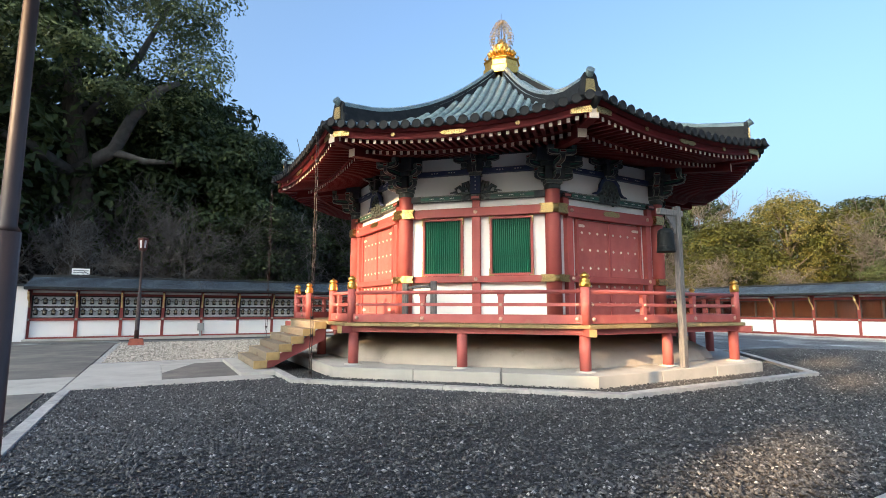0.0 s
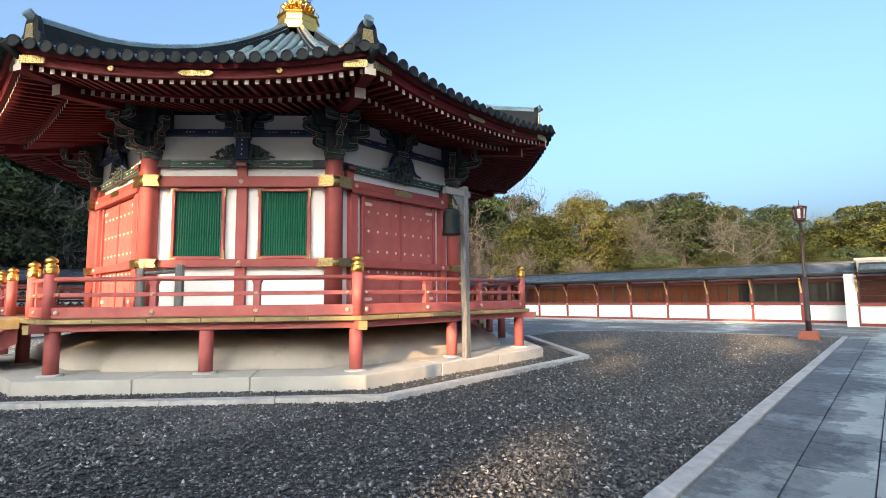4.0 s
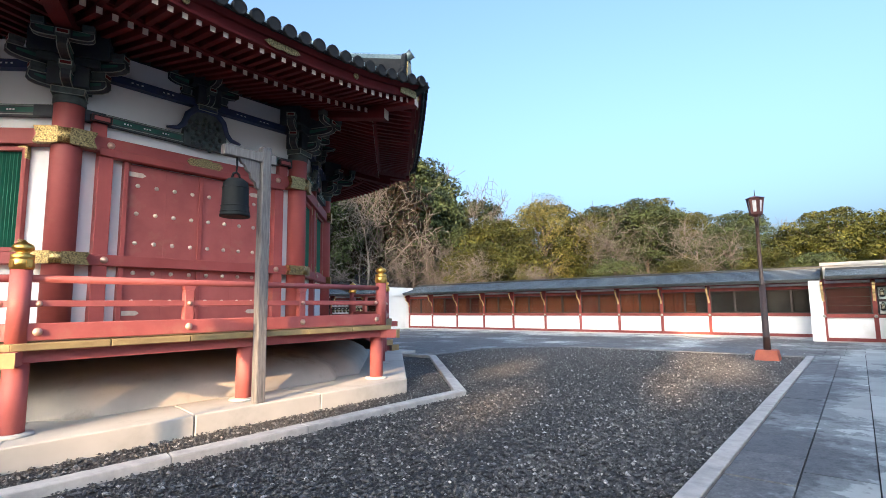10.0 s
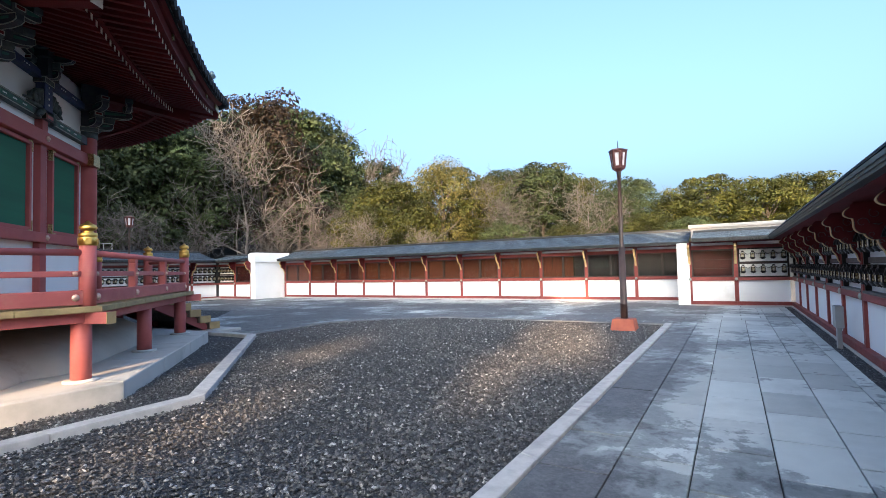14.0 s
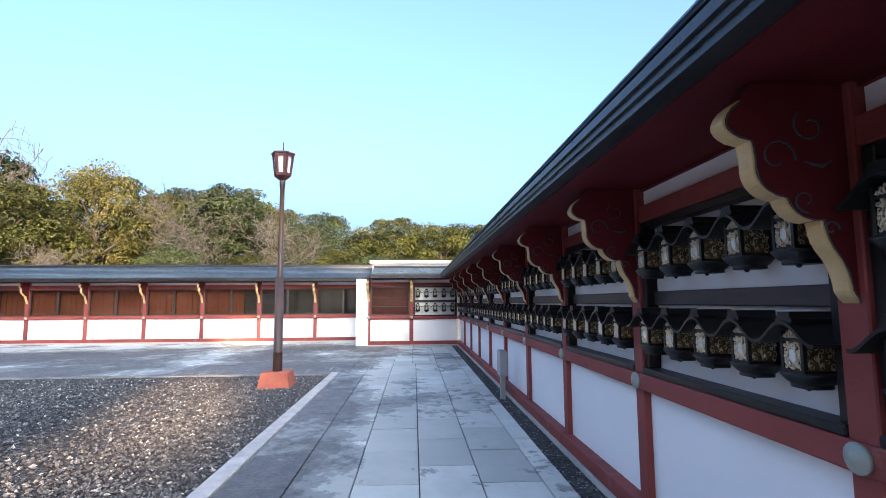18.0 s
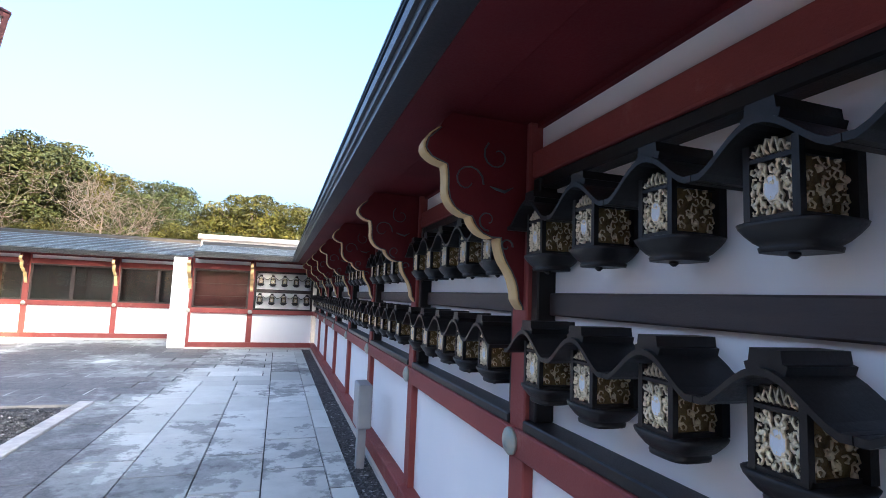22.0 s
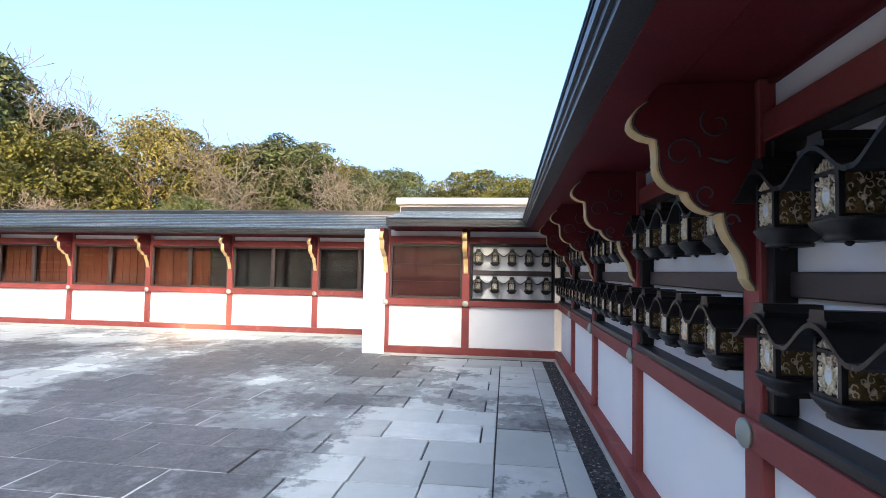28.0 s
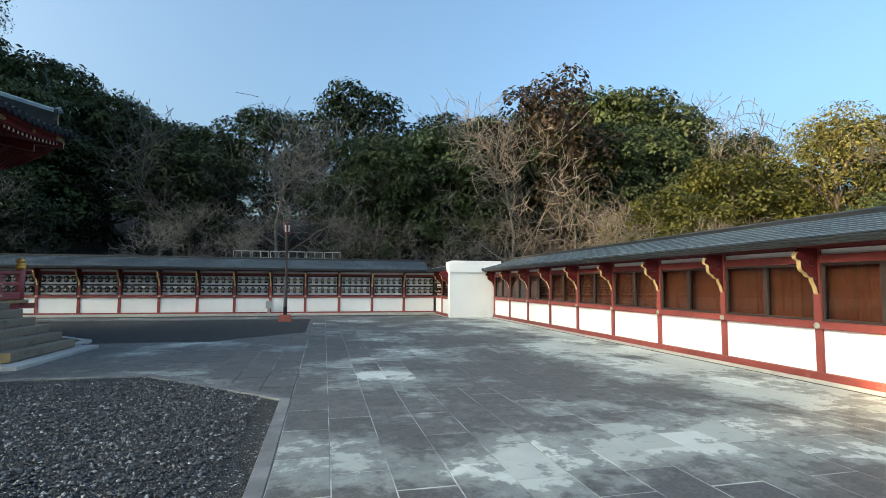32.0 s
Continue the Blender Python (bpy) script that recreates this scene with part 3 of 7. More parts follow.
    lathe(nail, [(0.052, 0), (0.05, 0.012), (0.03, 0.02), (0.022, 0.034), (0.005, 0.04)], 12, Matrix.Rotation(radians(-90), 4, "X"))
    nail = mesh_of(nail, ROSE_GILT, "nail_cover")
    for i in range(8):
        m = face_m(i)
        mr = turned(FACE[i] + 22.5) @ Matrix.Translation((A_COL / math.cos(math.pi / 8), 0, 0))
        c = put("column", col, hall, mr)
        put("column_collar", collar, c, None, "carved grey column cap")
        put("gilt_band", band_up, c, None, "engraved gilt corner band")
        put("gilt_band", band_lo, c, None, "plain gilt corner band")
        put("wall", wall, hall, m, "white plastered wall")
        for name, me in beams.items():
            b = put(name, me, hall, m)
            if name != "floor_beam":
                z = 2.21 if name == "lower_beam" else 3.89
                for x in ((0.0,) if i % 2 else (-h + 0.5, h - 0.5)):
                    put("nail_cover", nail, b, Matrix.Translation((x, 0.13, z)))
        put("tie_beam", tie, hall, m, "grey-green painted beam with inset dots")
        put("blue_beam", blue, hall, m, "dark blue painted beam")
        for x in ((0,) if i % 2 else (-h + 0.36, h - 0.36)):
            put("strut", strut, hall, m @ Matrix.Translation((x, 0, 0)))


hall_body()


def lattice_windows():
    """Two framed windows with upright green bars on each slanting face, and the red posts between."""
    h = SIDE / 2
    w, z0, z1 = 0.94, 2.36, 3.70
    fr, plates = bm_new(), []
    for a, b, c, d in ((-w / 2 - 0.06, -w / 2, z0 - 0.06, z1 + 0.06), (w / 2, w / 2 + 0.06, z0 - 0.06, z1 + 0.06)):
        box(fr, a, b, -0.03, 0.06, c, d)
    box(fr, -w / 2, w / 2, -0.03, 0.06, z0 - 0.06, z0)
    box(fr, -w / 2, w / 2, -0.03, 0.06, z1, z1 + 0.06)
    fr = mesh_of(bevelled(fr, 0.006), RED, "window_frame")
    for sx in (-1, 1):
        for zc, sz in ((z0 - 0.06, 1), (z1 + 0.06, -1)):
            x = sx * (w / 2 + 0.075)
            plate = bm_new()
            box(plate, *sorted((x, x - sx * 0.03)), 0.0, 0.066, *sorted((zc - sz * 0.012, zc + sz * 0.17)))
            box(plate, *sorted((x - sx * 0.031, x - sx * 0.12)), 0.0, 0.066, *sorted((zc - sz * 0.012, zc + sz * 0.018)))
            plates.append(mesh_of(plate, GOLD_AGED, "corner_plate"))
    bar = bm_new()
    prism(bar, [(-0.021, 0), (0, 0.03), (0.021, 0)], z0, z1)
    bar = mesh_of(bar, GREEN, "lattice_bar")
    back = bm_new()
    box(back, -w / 2, w / 2, -0.028, -0.02, z0, z1)
    back = mesh_of(back, GREEN, "backing")
    mid = bm_new()
    box(mid, -0.105, 0.105, -0.04, 0.075, DECK + 0.12, 2.13)
    box(mid, -0.105, 0.105, -0.04, 0.075, 2.29, 3.78)
    mid = mesh_of(bevelled(mid, 0.008), RED, "mid_post")
    carving = bm_new()
    box(carving, -0.13, 0.13, 0.0, 0.14, 4.36, 4.86, 1)
    for s in (-1, 1):
        tube(carving, [(s * 0.14, 0.08, 4.42), (s * 0.22, 0.10, 4.66), (s * 0.32, 0.1, 4.62), (s * 0.30, 0.1, 4.50), (s * 0.22, 0.1, 4.50)], [0.05, 0.06, 0.05, 0.045, 0.03], 6)
        tube(carving, [(s * 0.30, 0.08, 4.42), (s * 0.42, 0.1, 4.56), (s * 0.52, 0.09, 4.50), (s * 0.48, 0.09, 4.43), (s * 0.66, 0.07, 4.41)], [0.05, 0.05, 0.04, 0.035, 0.015], 6)
        tube(carving, [(s * 0.12, 0.07, 4.38), (s * 0.35, 0.08, 4.39), (s * 0.55, 0.07, 4.38)], [0.05, 0.035, 0.015], 6)
        tube(carving, [(s * 0.13, 0.10, 4.33), (s * 0.22, 0.11, 4.27), (s * 0.32, 0.1, 4.22), (s * 0.2, 0.1, 4.20)], [0.06, 0.06, 0.04, 0.03], 6)
    for u in (4.45, 4.55, 4.65, 4.75):
        box(carving, -0.012, 0.012, 0.14, 0.146, u, u + 0.03, 2)
    carving = mesh_of(carving, [GREY_GREEN, BLUE, WHITE], "carving")
    for i in (1, 3, 5, 7):
        m = face_m(i)
        put("mid_post", mid, hall, m)
        put("carving", carving, hall, m, "dark carved cloud scrolls round a blue post")
        for x in (-0.87, 0.87):
            win = put("window", fr, hall, m @ Matrix.Translation((x, 0, 0)), "green lattice window in a red frame")
            put("backing", back, win)
            for plate in plates:
                put("corner_plate", plate, win, None, "thin gilt corner plate")
            for j in range(19):
                put("lattice_bar", bar, win, Matrix.Translation((-w / 2 + 0.026 + j * (w - 0.052) / 18, -0.02, 0)))


lattice_windows()


def panelled_doors():
    h = SIDE / 2
    jambs = []
    for s in (-1, 1):
        for b6 in ((*sorted((s * (h - 0.55), s * (h - 0.36))), -0.04, 0.11, DECK + 0.1, 3.72), (*sorted((s * 1.17, s * 1.1)), -0.04, 0.07, DECK + 0.1, 3.72)):
            jamb = bm_new()
            box(jamb, *b6)
            jambs.append(mesh_of(bevelled(jamb, 0.008), RED, "door_jamb"))
    jamb = bm_new()
    box(jamb, -h + 0.36, h - 0.36, -0.03, 0.15, 3.722, 3.84)
    jambs.append(mesh_of(bevelled(jamb, 0.008), RED, "door_head"))
    leaf = bm_new()
    box(leaf, 0.012, 1.1, -0.03, 0.02, DECK + 0.12, 3.70)
    box(leaf, 0.545, 0.557, 0.02, 0.024, DECK + 0.14, 3.69)
    leaf = mesh_of(bevelled(leaf, 0.006), RED_PALE, "door_leaf")
    stile = bm_new()
    box(stile, -0.035, 0.035, 0.0, 0.05, DECK + 0.12, 3.70)
    stile = mesh_of(bevelled(stile, 0.006), RED, "meeting_stile")
    stud = bm_new()
    lathe(stud, [(0.034, 0), (0.034, 0.006), (0.02, 0.012), (0.016, 0.024), (0.004, 0.028)], 8, Matrix.Rotation(radians(-90), 4, "X"))
    stud = mesh_of(stud, OFFWHITE_END, "stud")
    strap = bm_new()
    prism(strap, [(0, -0.035), (0.2, -0.035), (0.25, 0), (0.2, 0.035), (0, 0.035)], 0.0, 0.012, Matrix(((-1, 0, 0, 1.1), (0, 0, 1, 0.02), (0, 1, 0, 0), (0, 0, 0, 1))))
    strap = mesh_of(strap, OFFWHITE_END, "hinge_strap")
    lintel = bm_new()
    prism(lintel, [(-0.3, 0), (-0.24, 0.065), (-0.13, 0.06), (-0.05, 0.085), (0.05, 0.085), (0.13, 0.06), (0.24, 0.065), (0.3, 0), (0.24, -0.065), (-0.24, -0.065)], 0, 0.015, Matrix(((1, 0, 0, 0), (0, 0, 1, 0.13), (0, 1, 0, 3.90), (0, 0, 0, 1))))
    lintel = mesh_of(lintel, GOLD_AGED, "lintel_plate")
    frog = bm_new()
    pts = [(-0.62, 0), (-0.45, 0.03), (-0.36, 0.12), (-0.30, 0.30), (-0.18, 0.42), (0, 0.45), (0.18, 0.42), (0.30, 0.30), (0.36, 0.12), (0.45, 0.03), (0.62, 0), (0.62, -0.02), (0.42, -0.03)]
    rim = [Vector((x, 0.1, 4.4 + z)) for x, z in pts[:11]]
    tube(frog, rim, [0.02, 0.04, 0.05, 0.055, 0.06, 0.06, 0.06, 0.055, 0.05, 0.04, 0.02], 6, 1)
    prism(frog, [(-0.34, -0.22), (0.34, -0.22), (0.36, -0.02), (0.3, 0.3), (0.16, 0.4), (-0.16, 0.4), (-0.3, 0.3), (-0.36, -0.02)], 0.0, 0.11, Matrix(((1, 0, 0, 0), (0, 0, 1, 0), (0, 1, 0, 4.4), (0, 0, 0, 1))))
    for j in range(26):
        a, r = j * 2.4, 0.07 * math.sqrt(j)
        x, z = r * math.cos(a), 4.42 + 0.8 * r * math.sin(a)
        if abs(x) < 0.29:
            lathe(frog, [(0.045, 0), (0.035, 0.03), (0.01, 0.045)], 6, Matrix.Translation((x, 0.11, z)) @ Matrix.Rotation(radians(-90), 4, "X"), 2)
    frog = mesh_of(frog, [GREY_GREEN, BLUE, GREY_GREEN], "frog_leg_strut")
    for i in (0, 2, 4, 6):
        m = face_m(i)
        for jamb in jambs:
            put(jamb.name.split(".")[0], jamb, hall, m)
        put("lintel_plate", lintel, hall, m, "gilt lozenge plate")
        put("frog_leg_strut", frog, hall, m, "blue-rimmed carved strut")
        for s in (1, -1):
            mm = m @ Matrix.Diagonal((s, 1, 1, 1))
            d = put("door_leaf", leaf, hall, mm, "closed red plank door with pale studs")
            put("hinge_strap", strap, d, Matrix.Translation((0, 0, 3.55)))
            put("hinge_strap", strap, d, Matrix.Translation((0, 0, 1.45)))
            for x in (0.14, 0.42, 0.69, 0.96):
                for z in (1.62, 2.05, 2.5, 2.95, 3.38):
                    put("stud", stud, d, Matrix.Translation((x, 0.02, z)))
        put("meeting_stile", stile, hall, m)


panelled_doors()


def bracket_sets():
    """Stepped bracket clusters over every column and over the middle of every face."""
    def cluster(corner):
        bm = bm_new()
        side = Matrix(((0, 0, 1, 0), (1, 0, 0, 0), (0, 1, 0, 0), (0, 0, 0, 1)))
        def arm(m, length, z, hgt=0.15, w=0.12):
            """A boat-shaped arm with a rounded underside and a pale painted outline."""
            under = [(length * (1 - 0.42 * (1 - math.sin(a))), hgt * 0.45 * (1 - math.cos(a))) for a in (0.0, 0.5, 1.0, math.pi / 2)]
            under = [(length * 0.5, 0.0)] + under[1:]
            prism(bm, [(0, 0)] + under + [(length, hgt), (0, hgt)], -w / 2, w / 2, m @ Matrix.Translation((0, 0, z)) @ side, 0)
            for sx in (-1, 1):
                line = [(sx * w / 2, y, z + h) for y, h in [(0.05, 0.006)] + under + [(length - 0.005, hgt - 0.004), (0.1, hgt - 0.004)]]
                tube(bm, [m @ Vector(p) for p in line], 0.0075, 4, 2)
                prism(bm, [(length * 0.45, 0.05), (length * 0.86, 0.085), (length * 0.86, 0.115), (length * 0.3, 0.115), (length * 0.3, 0.05)], sx * w / 2 - 0.004, sx * w / 2 + 0.004, m @ Matrix.Translation((0, 0, z)) @ side, 3)
        def block(m, y, z, s=0.17, framed=True):
            box(bm, -s / 2, s / 2, y - s / 2, y + s / 2, z + 0.04, z + 0.12, 1, m)
            prism(bm, [(-s / 2 + 0.03, z), (s / 2 - 0.03, z), (s / 2, z + 0.04), (-s / 2, z + 0.04)], y - s / 2 + 0.01, y + s / 2 - 0.01, m @ Matrix(((1, 0, 0, 0), (0, 0, 1, 0), (0, 1, 0, 0), (0, 0, 0, 1))), 1)
            if framed:
                q = s / 2 - 0.012
                box(bm, -q, q, y + s / 2, y + s / 2 + 0.004, z + 0.048, z + 0.112, 2, m)
                box(bm, -q + 0.014, q - 0.014, y + s / 2 + 0.004, y + s / 2 + 0.007, z + 0.06, z + 0.1, 4, m)
        box(bm, -0.19, 0.19, -0.19, 0.19, 4.48, 4.58, 1)
        box(bm, -0.24, 0.24, -0.1, 0.26, 4.585, 4.96, 0)
        box(bm, -0.46, 0.46, -0.1, 0.34, 4.99, 5.36, 0)
        box(bm, -0.36, 0.36, -0.1, 0.30, 4.88, 4.985, 0)
        for k in range(4):
            m = Matrix.Rotation(k * math.pi / 2, 4, "Z")
            tube(bm, [m @ Vector(p) for p in ((-0.19, 0.193, 4.485), (0.19, 0.193, 4.485), (0.19, 0.193, 4.575), (-0.19, 0.193, 4.575), (-0.19, 0.193, 4.485))], 0.007, 4, 2)
        sides = (-67.5, 67.5) if corner else (-90, 90)
        for a in sides:
            m = Matrix.Rotation(radians(a), 4, "Z")
            arm(m, 0.50, 4.58)
            block(m, 0.40, 4.73)
            arm(m, 0.74, 4.86)
            block(m, 0.64, 5.01)
        outs = ((0, 1.0),) if corner else ((0, 0.8),)
        for a, f in outs:
            m = Matrix.Rotation(radians(a), 4, "Z")
            arm(m, 0.46 * f, 4.58, 0.15, 0.11)
            block(m, 0.40 * f, 4.73)
            arm(m, 0.80 * f, 4.86, 0.15, 0.11)
            block(m, 0.72 * f, 5.01)
            for sx in (-1, 1):
                mm = m @ Matrix.Translation((0, 0.72 * f, 0)) @ Matrix.Rotation(radians(90 * sx), 4, "Z")
                arm(mm, 0.34, 5.02, 0.12, 0.09)
                block(mm, 0.27, 5.12, 0.14, False)
        return mesh_of(bm, [BLUE_BLACK, GREY_GREEN, MEDAL, GREEN_DULL, DARK_RED], "bracket_complex")
    corner, middle = cluster(True), cluster(False)
    for i in range(8):
        mr = turned(FACE[i] + 22.5 - 90) @ Matrix.Translation((0, A_COL / math.cos(math.pi / 8), 0))
        put("bracket_complex", corner, hall, mr, "dark painted stepped bracket cluster")
        put("bracket_complex", middle, hall, face_m(i) @ Matrix.Translation((0, 0, 0.33)) @ Matrix.Diagonal((0.8, 0.8, 1, 1)), "dark painted bracket block")


bracket_sets()

# ---- the roof ----
A_EAVE, Z_EAVE, A_TOP, Z_TOP = 6.98, 5.34, 0.62, 9.30
LIFT = 0.27


def roof_z(r, w):
    u = (A_EAVE - r) / (A_EAVE - A_TOP)
    z = Z_EAVE + (Z_TOP - Z_EAVE) * (0.55 * u + 0.45 * u * u)
    e = abs(w) / (K8 * A_EAVE)
    return z + LIFT * min(e, 1.05) ** 2.5 * (r / A_EAVE) ** 2


def eave_z(w):
    return LIFT * min(abs(w) / (K8 * A_EAVE), 1.05) ** 2.5


def hall_roof():
    n_r, n_w = 16, 12
    deck_bm = bm_new()
    under = bm_new()
    for bm, dz in ((deck_bm, -0.02),):
        grid = []
        for a in range(n_r + 1):
            r = A_TOP + (A_EAVE + 0.02 - A_TOP) * a / n_r
            grid.append([bm.verts.new((K8 * r * (2 * b / n_w - 1), r, roof_z(r, K8 * r * (2 * b / n_w - 1)) + dz)) for b in range(n_w + 1)])
        for a in range(n_r):
            for b in range(n_w):
                f = bm.faces.new((grid[a][b], grid[a + 1][b], grid[a + 1][b + 1], grid[a][b + 1]))
                f.smooth = True
    slope = mesh_of(deck_bm, TILE, "roof_slope")
    # boards over the rafters, fascia boards and tile bed, as curved strips along the eave
    def strip(bm, sections, mi=0, lift=1.0, n=14):
        """sections: closed outline of (apothem, height) drawn along the face between its two hips."""
        cols = []
        for b in range(n + 1):
            s = 2 * b / n - 1
            cols.append([bm.verts.new((K8 * r * s, r, z + lift * eave_z(K8 * A_EAVE * s) * (1 if r > 5 else 0.2))) for r, z in sections])
        m = len(sections)
        for b in range(n):
            for k in range(m):
                f = bm.faces.new((cols[b][k], cols[b][(k + 1) % m], cols[b + 1][(k + 1) % m], cols[b + 1][k]))
                f.material_index = mi
        for c in (cols[0], cols[-1][::-1]):
            bm.faces.new(c).material_index = mi
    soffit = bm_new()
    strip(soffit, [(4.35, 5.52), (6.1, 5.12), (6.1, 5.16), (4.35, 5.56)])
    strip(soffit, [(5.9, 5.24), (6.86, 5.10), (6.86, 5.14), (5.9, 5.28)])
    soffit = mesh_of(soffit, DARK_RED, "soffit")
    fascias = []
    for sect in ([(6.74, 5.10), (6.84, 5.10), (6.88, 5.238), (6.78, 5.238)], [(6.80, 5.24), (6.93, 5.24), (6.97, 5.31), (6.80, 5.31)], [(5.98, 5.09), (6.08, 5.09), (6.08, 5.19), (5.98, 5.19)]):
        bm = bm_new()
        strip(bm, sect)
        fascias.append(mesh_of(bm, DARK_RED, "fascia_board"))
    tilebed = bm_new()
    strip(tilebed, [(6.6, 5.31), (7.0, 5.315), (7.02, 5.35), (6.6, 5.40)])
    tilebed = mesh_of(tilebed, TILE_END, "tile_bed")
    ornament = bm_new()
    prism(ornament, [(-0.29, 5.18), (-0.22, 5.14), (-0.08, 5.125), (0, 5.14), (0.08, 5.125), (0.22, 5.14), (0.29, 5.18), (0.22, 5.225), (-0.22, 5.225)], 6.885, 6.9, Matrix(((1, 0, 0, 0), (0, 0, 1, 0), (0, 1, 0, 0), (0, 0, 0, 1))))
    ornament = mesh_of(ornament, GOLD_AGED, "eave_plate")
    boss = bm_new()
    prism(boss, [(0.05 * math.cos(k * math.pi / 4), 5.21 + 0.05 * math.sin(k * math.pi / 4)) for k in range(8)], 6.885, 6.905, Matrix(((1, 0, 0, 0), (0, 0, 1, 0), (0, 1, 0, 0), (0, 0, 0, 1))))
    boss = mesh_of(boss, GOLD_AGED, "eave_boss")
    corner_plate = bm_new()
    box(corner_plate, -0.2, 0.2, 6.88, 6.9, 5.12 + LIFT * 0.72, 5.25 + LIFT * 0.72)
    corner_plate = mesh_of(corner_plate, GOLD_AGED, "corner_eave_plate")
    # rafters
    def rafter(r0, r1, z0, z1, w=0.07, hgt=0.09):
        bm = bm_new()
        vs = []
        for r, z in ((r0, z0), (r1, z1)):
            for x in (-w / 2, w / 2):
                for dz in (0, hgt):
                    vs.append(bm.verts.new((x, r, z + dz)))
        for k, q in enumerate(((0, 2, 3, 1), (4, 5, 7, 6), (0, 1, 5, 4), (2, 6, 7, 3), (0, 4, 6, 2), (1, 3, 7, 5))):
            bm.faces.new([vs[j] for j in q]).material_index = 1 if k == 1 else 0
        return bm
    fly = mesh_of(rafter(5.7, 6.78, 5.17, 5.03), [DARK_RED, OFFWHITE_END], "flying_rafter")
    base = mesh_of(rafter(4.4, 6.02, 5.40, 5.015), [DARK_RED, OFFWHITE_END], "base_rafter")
    n_raf = 32
    offs = [(-K8 * A_EAVE + 0.2) + (2 * K8 * A_EAVE - 0.4) * j / (n_raf - 1) for j in range(n_raf)]
    # one row of round tiles, from the eave to the hip or the top
    def tile_row(w):
        bm = bm_new()
        r_in = max(abs(w) / K8 + 0.12, A_TOP + 0.1)
        n = max(2, int((A_EAVE - r_in) / 0.32))
        rad = 0.075
        prof = [(math.cos(math.pi * k / 6), math.sin(math.pi * k / 6)) for k in range(7)]
        rows = []
        for a in range(n + 1):
            r = A_EAVE + 0.06 - (A_EAVE + 0.06 - r_in) * a / n
            z = roof_z(min(r, A_EAVE), w) + 0.005
            for lip in ((0,) if a in (0, n) else (0, 1)):
                k = rad * (1.0 if not lip else 1.1)
                rows.append([bm.verts.new((w * 0 + k * c, r, z + k * s * 1.1 + 0.01)) for c, s in prof])
        for p, q in zip(rows, rows[1:]):
            for k in range(6):
                f = bm.faces.new((p[k], q[k], q[k + 1], p[k + 1]))
                f.smooth = True
        return mesh_of(bm, TILE, "cover_tile")
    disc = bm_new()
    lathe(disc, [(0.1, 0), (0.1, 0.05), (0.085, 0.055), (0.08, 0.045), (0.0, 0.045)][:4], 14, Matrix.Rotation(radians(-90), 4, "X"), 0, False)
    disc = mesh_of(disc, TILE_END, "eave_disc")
    n_rows = 23
    tiles = []
    for j in range(n_rows):
        w = K8 * A_EAVE * (2 * (j + 0.5) / n_rows - 1)
        tiles.append((w, tile_row(w)))
    hip = bm_new()
    line = []
    rr = A_EAVE / math.cos(math.pi / 8)
    for a in range(13):
        r = A_TOP + (A_EAVE - 0.35 - A_TOP) * a / 12
        up = 0.10 * ramp01(r, 5.3, 6.6)
        line.append((0, r / math.cos(math.pi / 8), roof_z(r, K8 * r) + up))
    sect = [(-0.15, -0.05), (-0.15, 0.13), (-0.10, 0.13), (-0.10, 0.22), (-0.07, 0.28), (0, 0.31), (0.07, 0.28), (0.10, 0.22), (0.10, 0.13), (0.15, 0.13), (0.15, -0.05)]
    rows = [[hip.verts.new((x, y, z + dz * (1.05 + 0.5 * ramp01(y, 2.5, 7.0) if dz > 0 else 1.0))) for x, dz in sect] for _, y, z in line]
    for p, q in zip(rows, rows[1:]):
        for k in range(len(sect) - 1):
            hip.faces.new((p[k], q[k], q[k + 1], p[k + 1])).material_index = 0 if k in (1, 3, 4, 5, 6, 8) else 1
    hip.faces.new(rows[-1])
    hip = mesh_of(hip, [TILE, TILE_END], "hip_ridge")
    y_end = (A_EAVE - 0.35) / math.cos(math.pi / 8)
    zc = roof_z(A_EAVE - 0.35, K8 * (A_EAVE - 0.35)) + 0.1
    demon = bm_new()
    prism(demon, [(-0.24, 0), (-0.24, 0.16), (-0.17, 0.2), (-0.16, 0.40), (-0.1, 0.5), (0.1, 0.5), (0.16, 0.40), (0.17, 0.2), (0.24, 0.16), (0.24, 0)], 0, 0.09, Matrix(((1, 0, 0, 0), (0, 0, 1, y_end), (0, 1, 0, zc - 0.05), (0, 0, 0, 1))))
    demon = mesh_of(bevelled(demon, 0.012), TILE_END, "ridge_end_tile")
    shield = bm_new()
    prism(shield, [(-0.11, 0.06), (-0.08, 0.34), (0.08, 0.34), (0.11, 0.06)], 0.09, 0.115, Matrix(((1, 0, 0, 0), (0, 0, 1, y_end), (0, 1, 0, zc - 0.05), (0, 0, 0, 1))))
    shield = mesh_of(shield, GOLD_AGED, "ridge_end_plate")
    spike = bm_new()
    tube(spike, [(0, y_end - 0.15, zc + 0.36), (0, y_end + 0.05, zc + 0.40), (0, y_end + 0.17, zc + 0.47)], [0.08, 0.085, 0.09], 10)
    spike = mesh_of(spike, TILE, "ridge_spout")
    nose = bm_new()
    tube(nose, [(0, 6.75 / math.cos(math.pi / 8), 5.40), (0, 7.06 / math.cos(math.pi / 8), 5.60)], [0.07, 0.085], 12)
    nose = mesh_of(nose, TILE_END, "corner_eave_tile")
    hipraf = bm_new()
    c8 = math.cos(math.pi / 8)
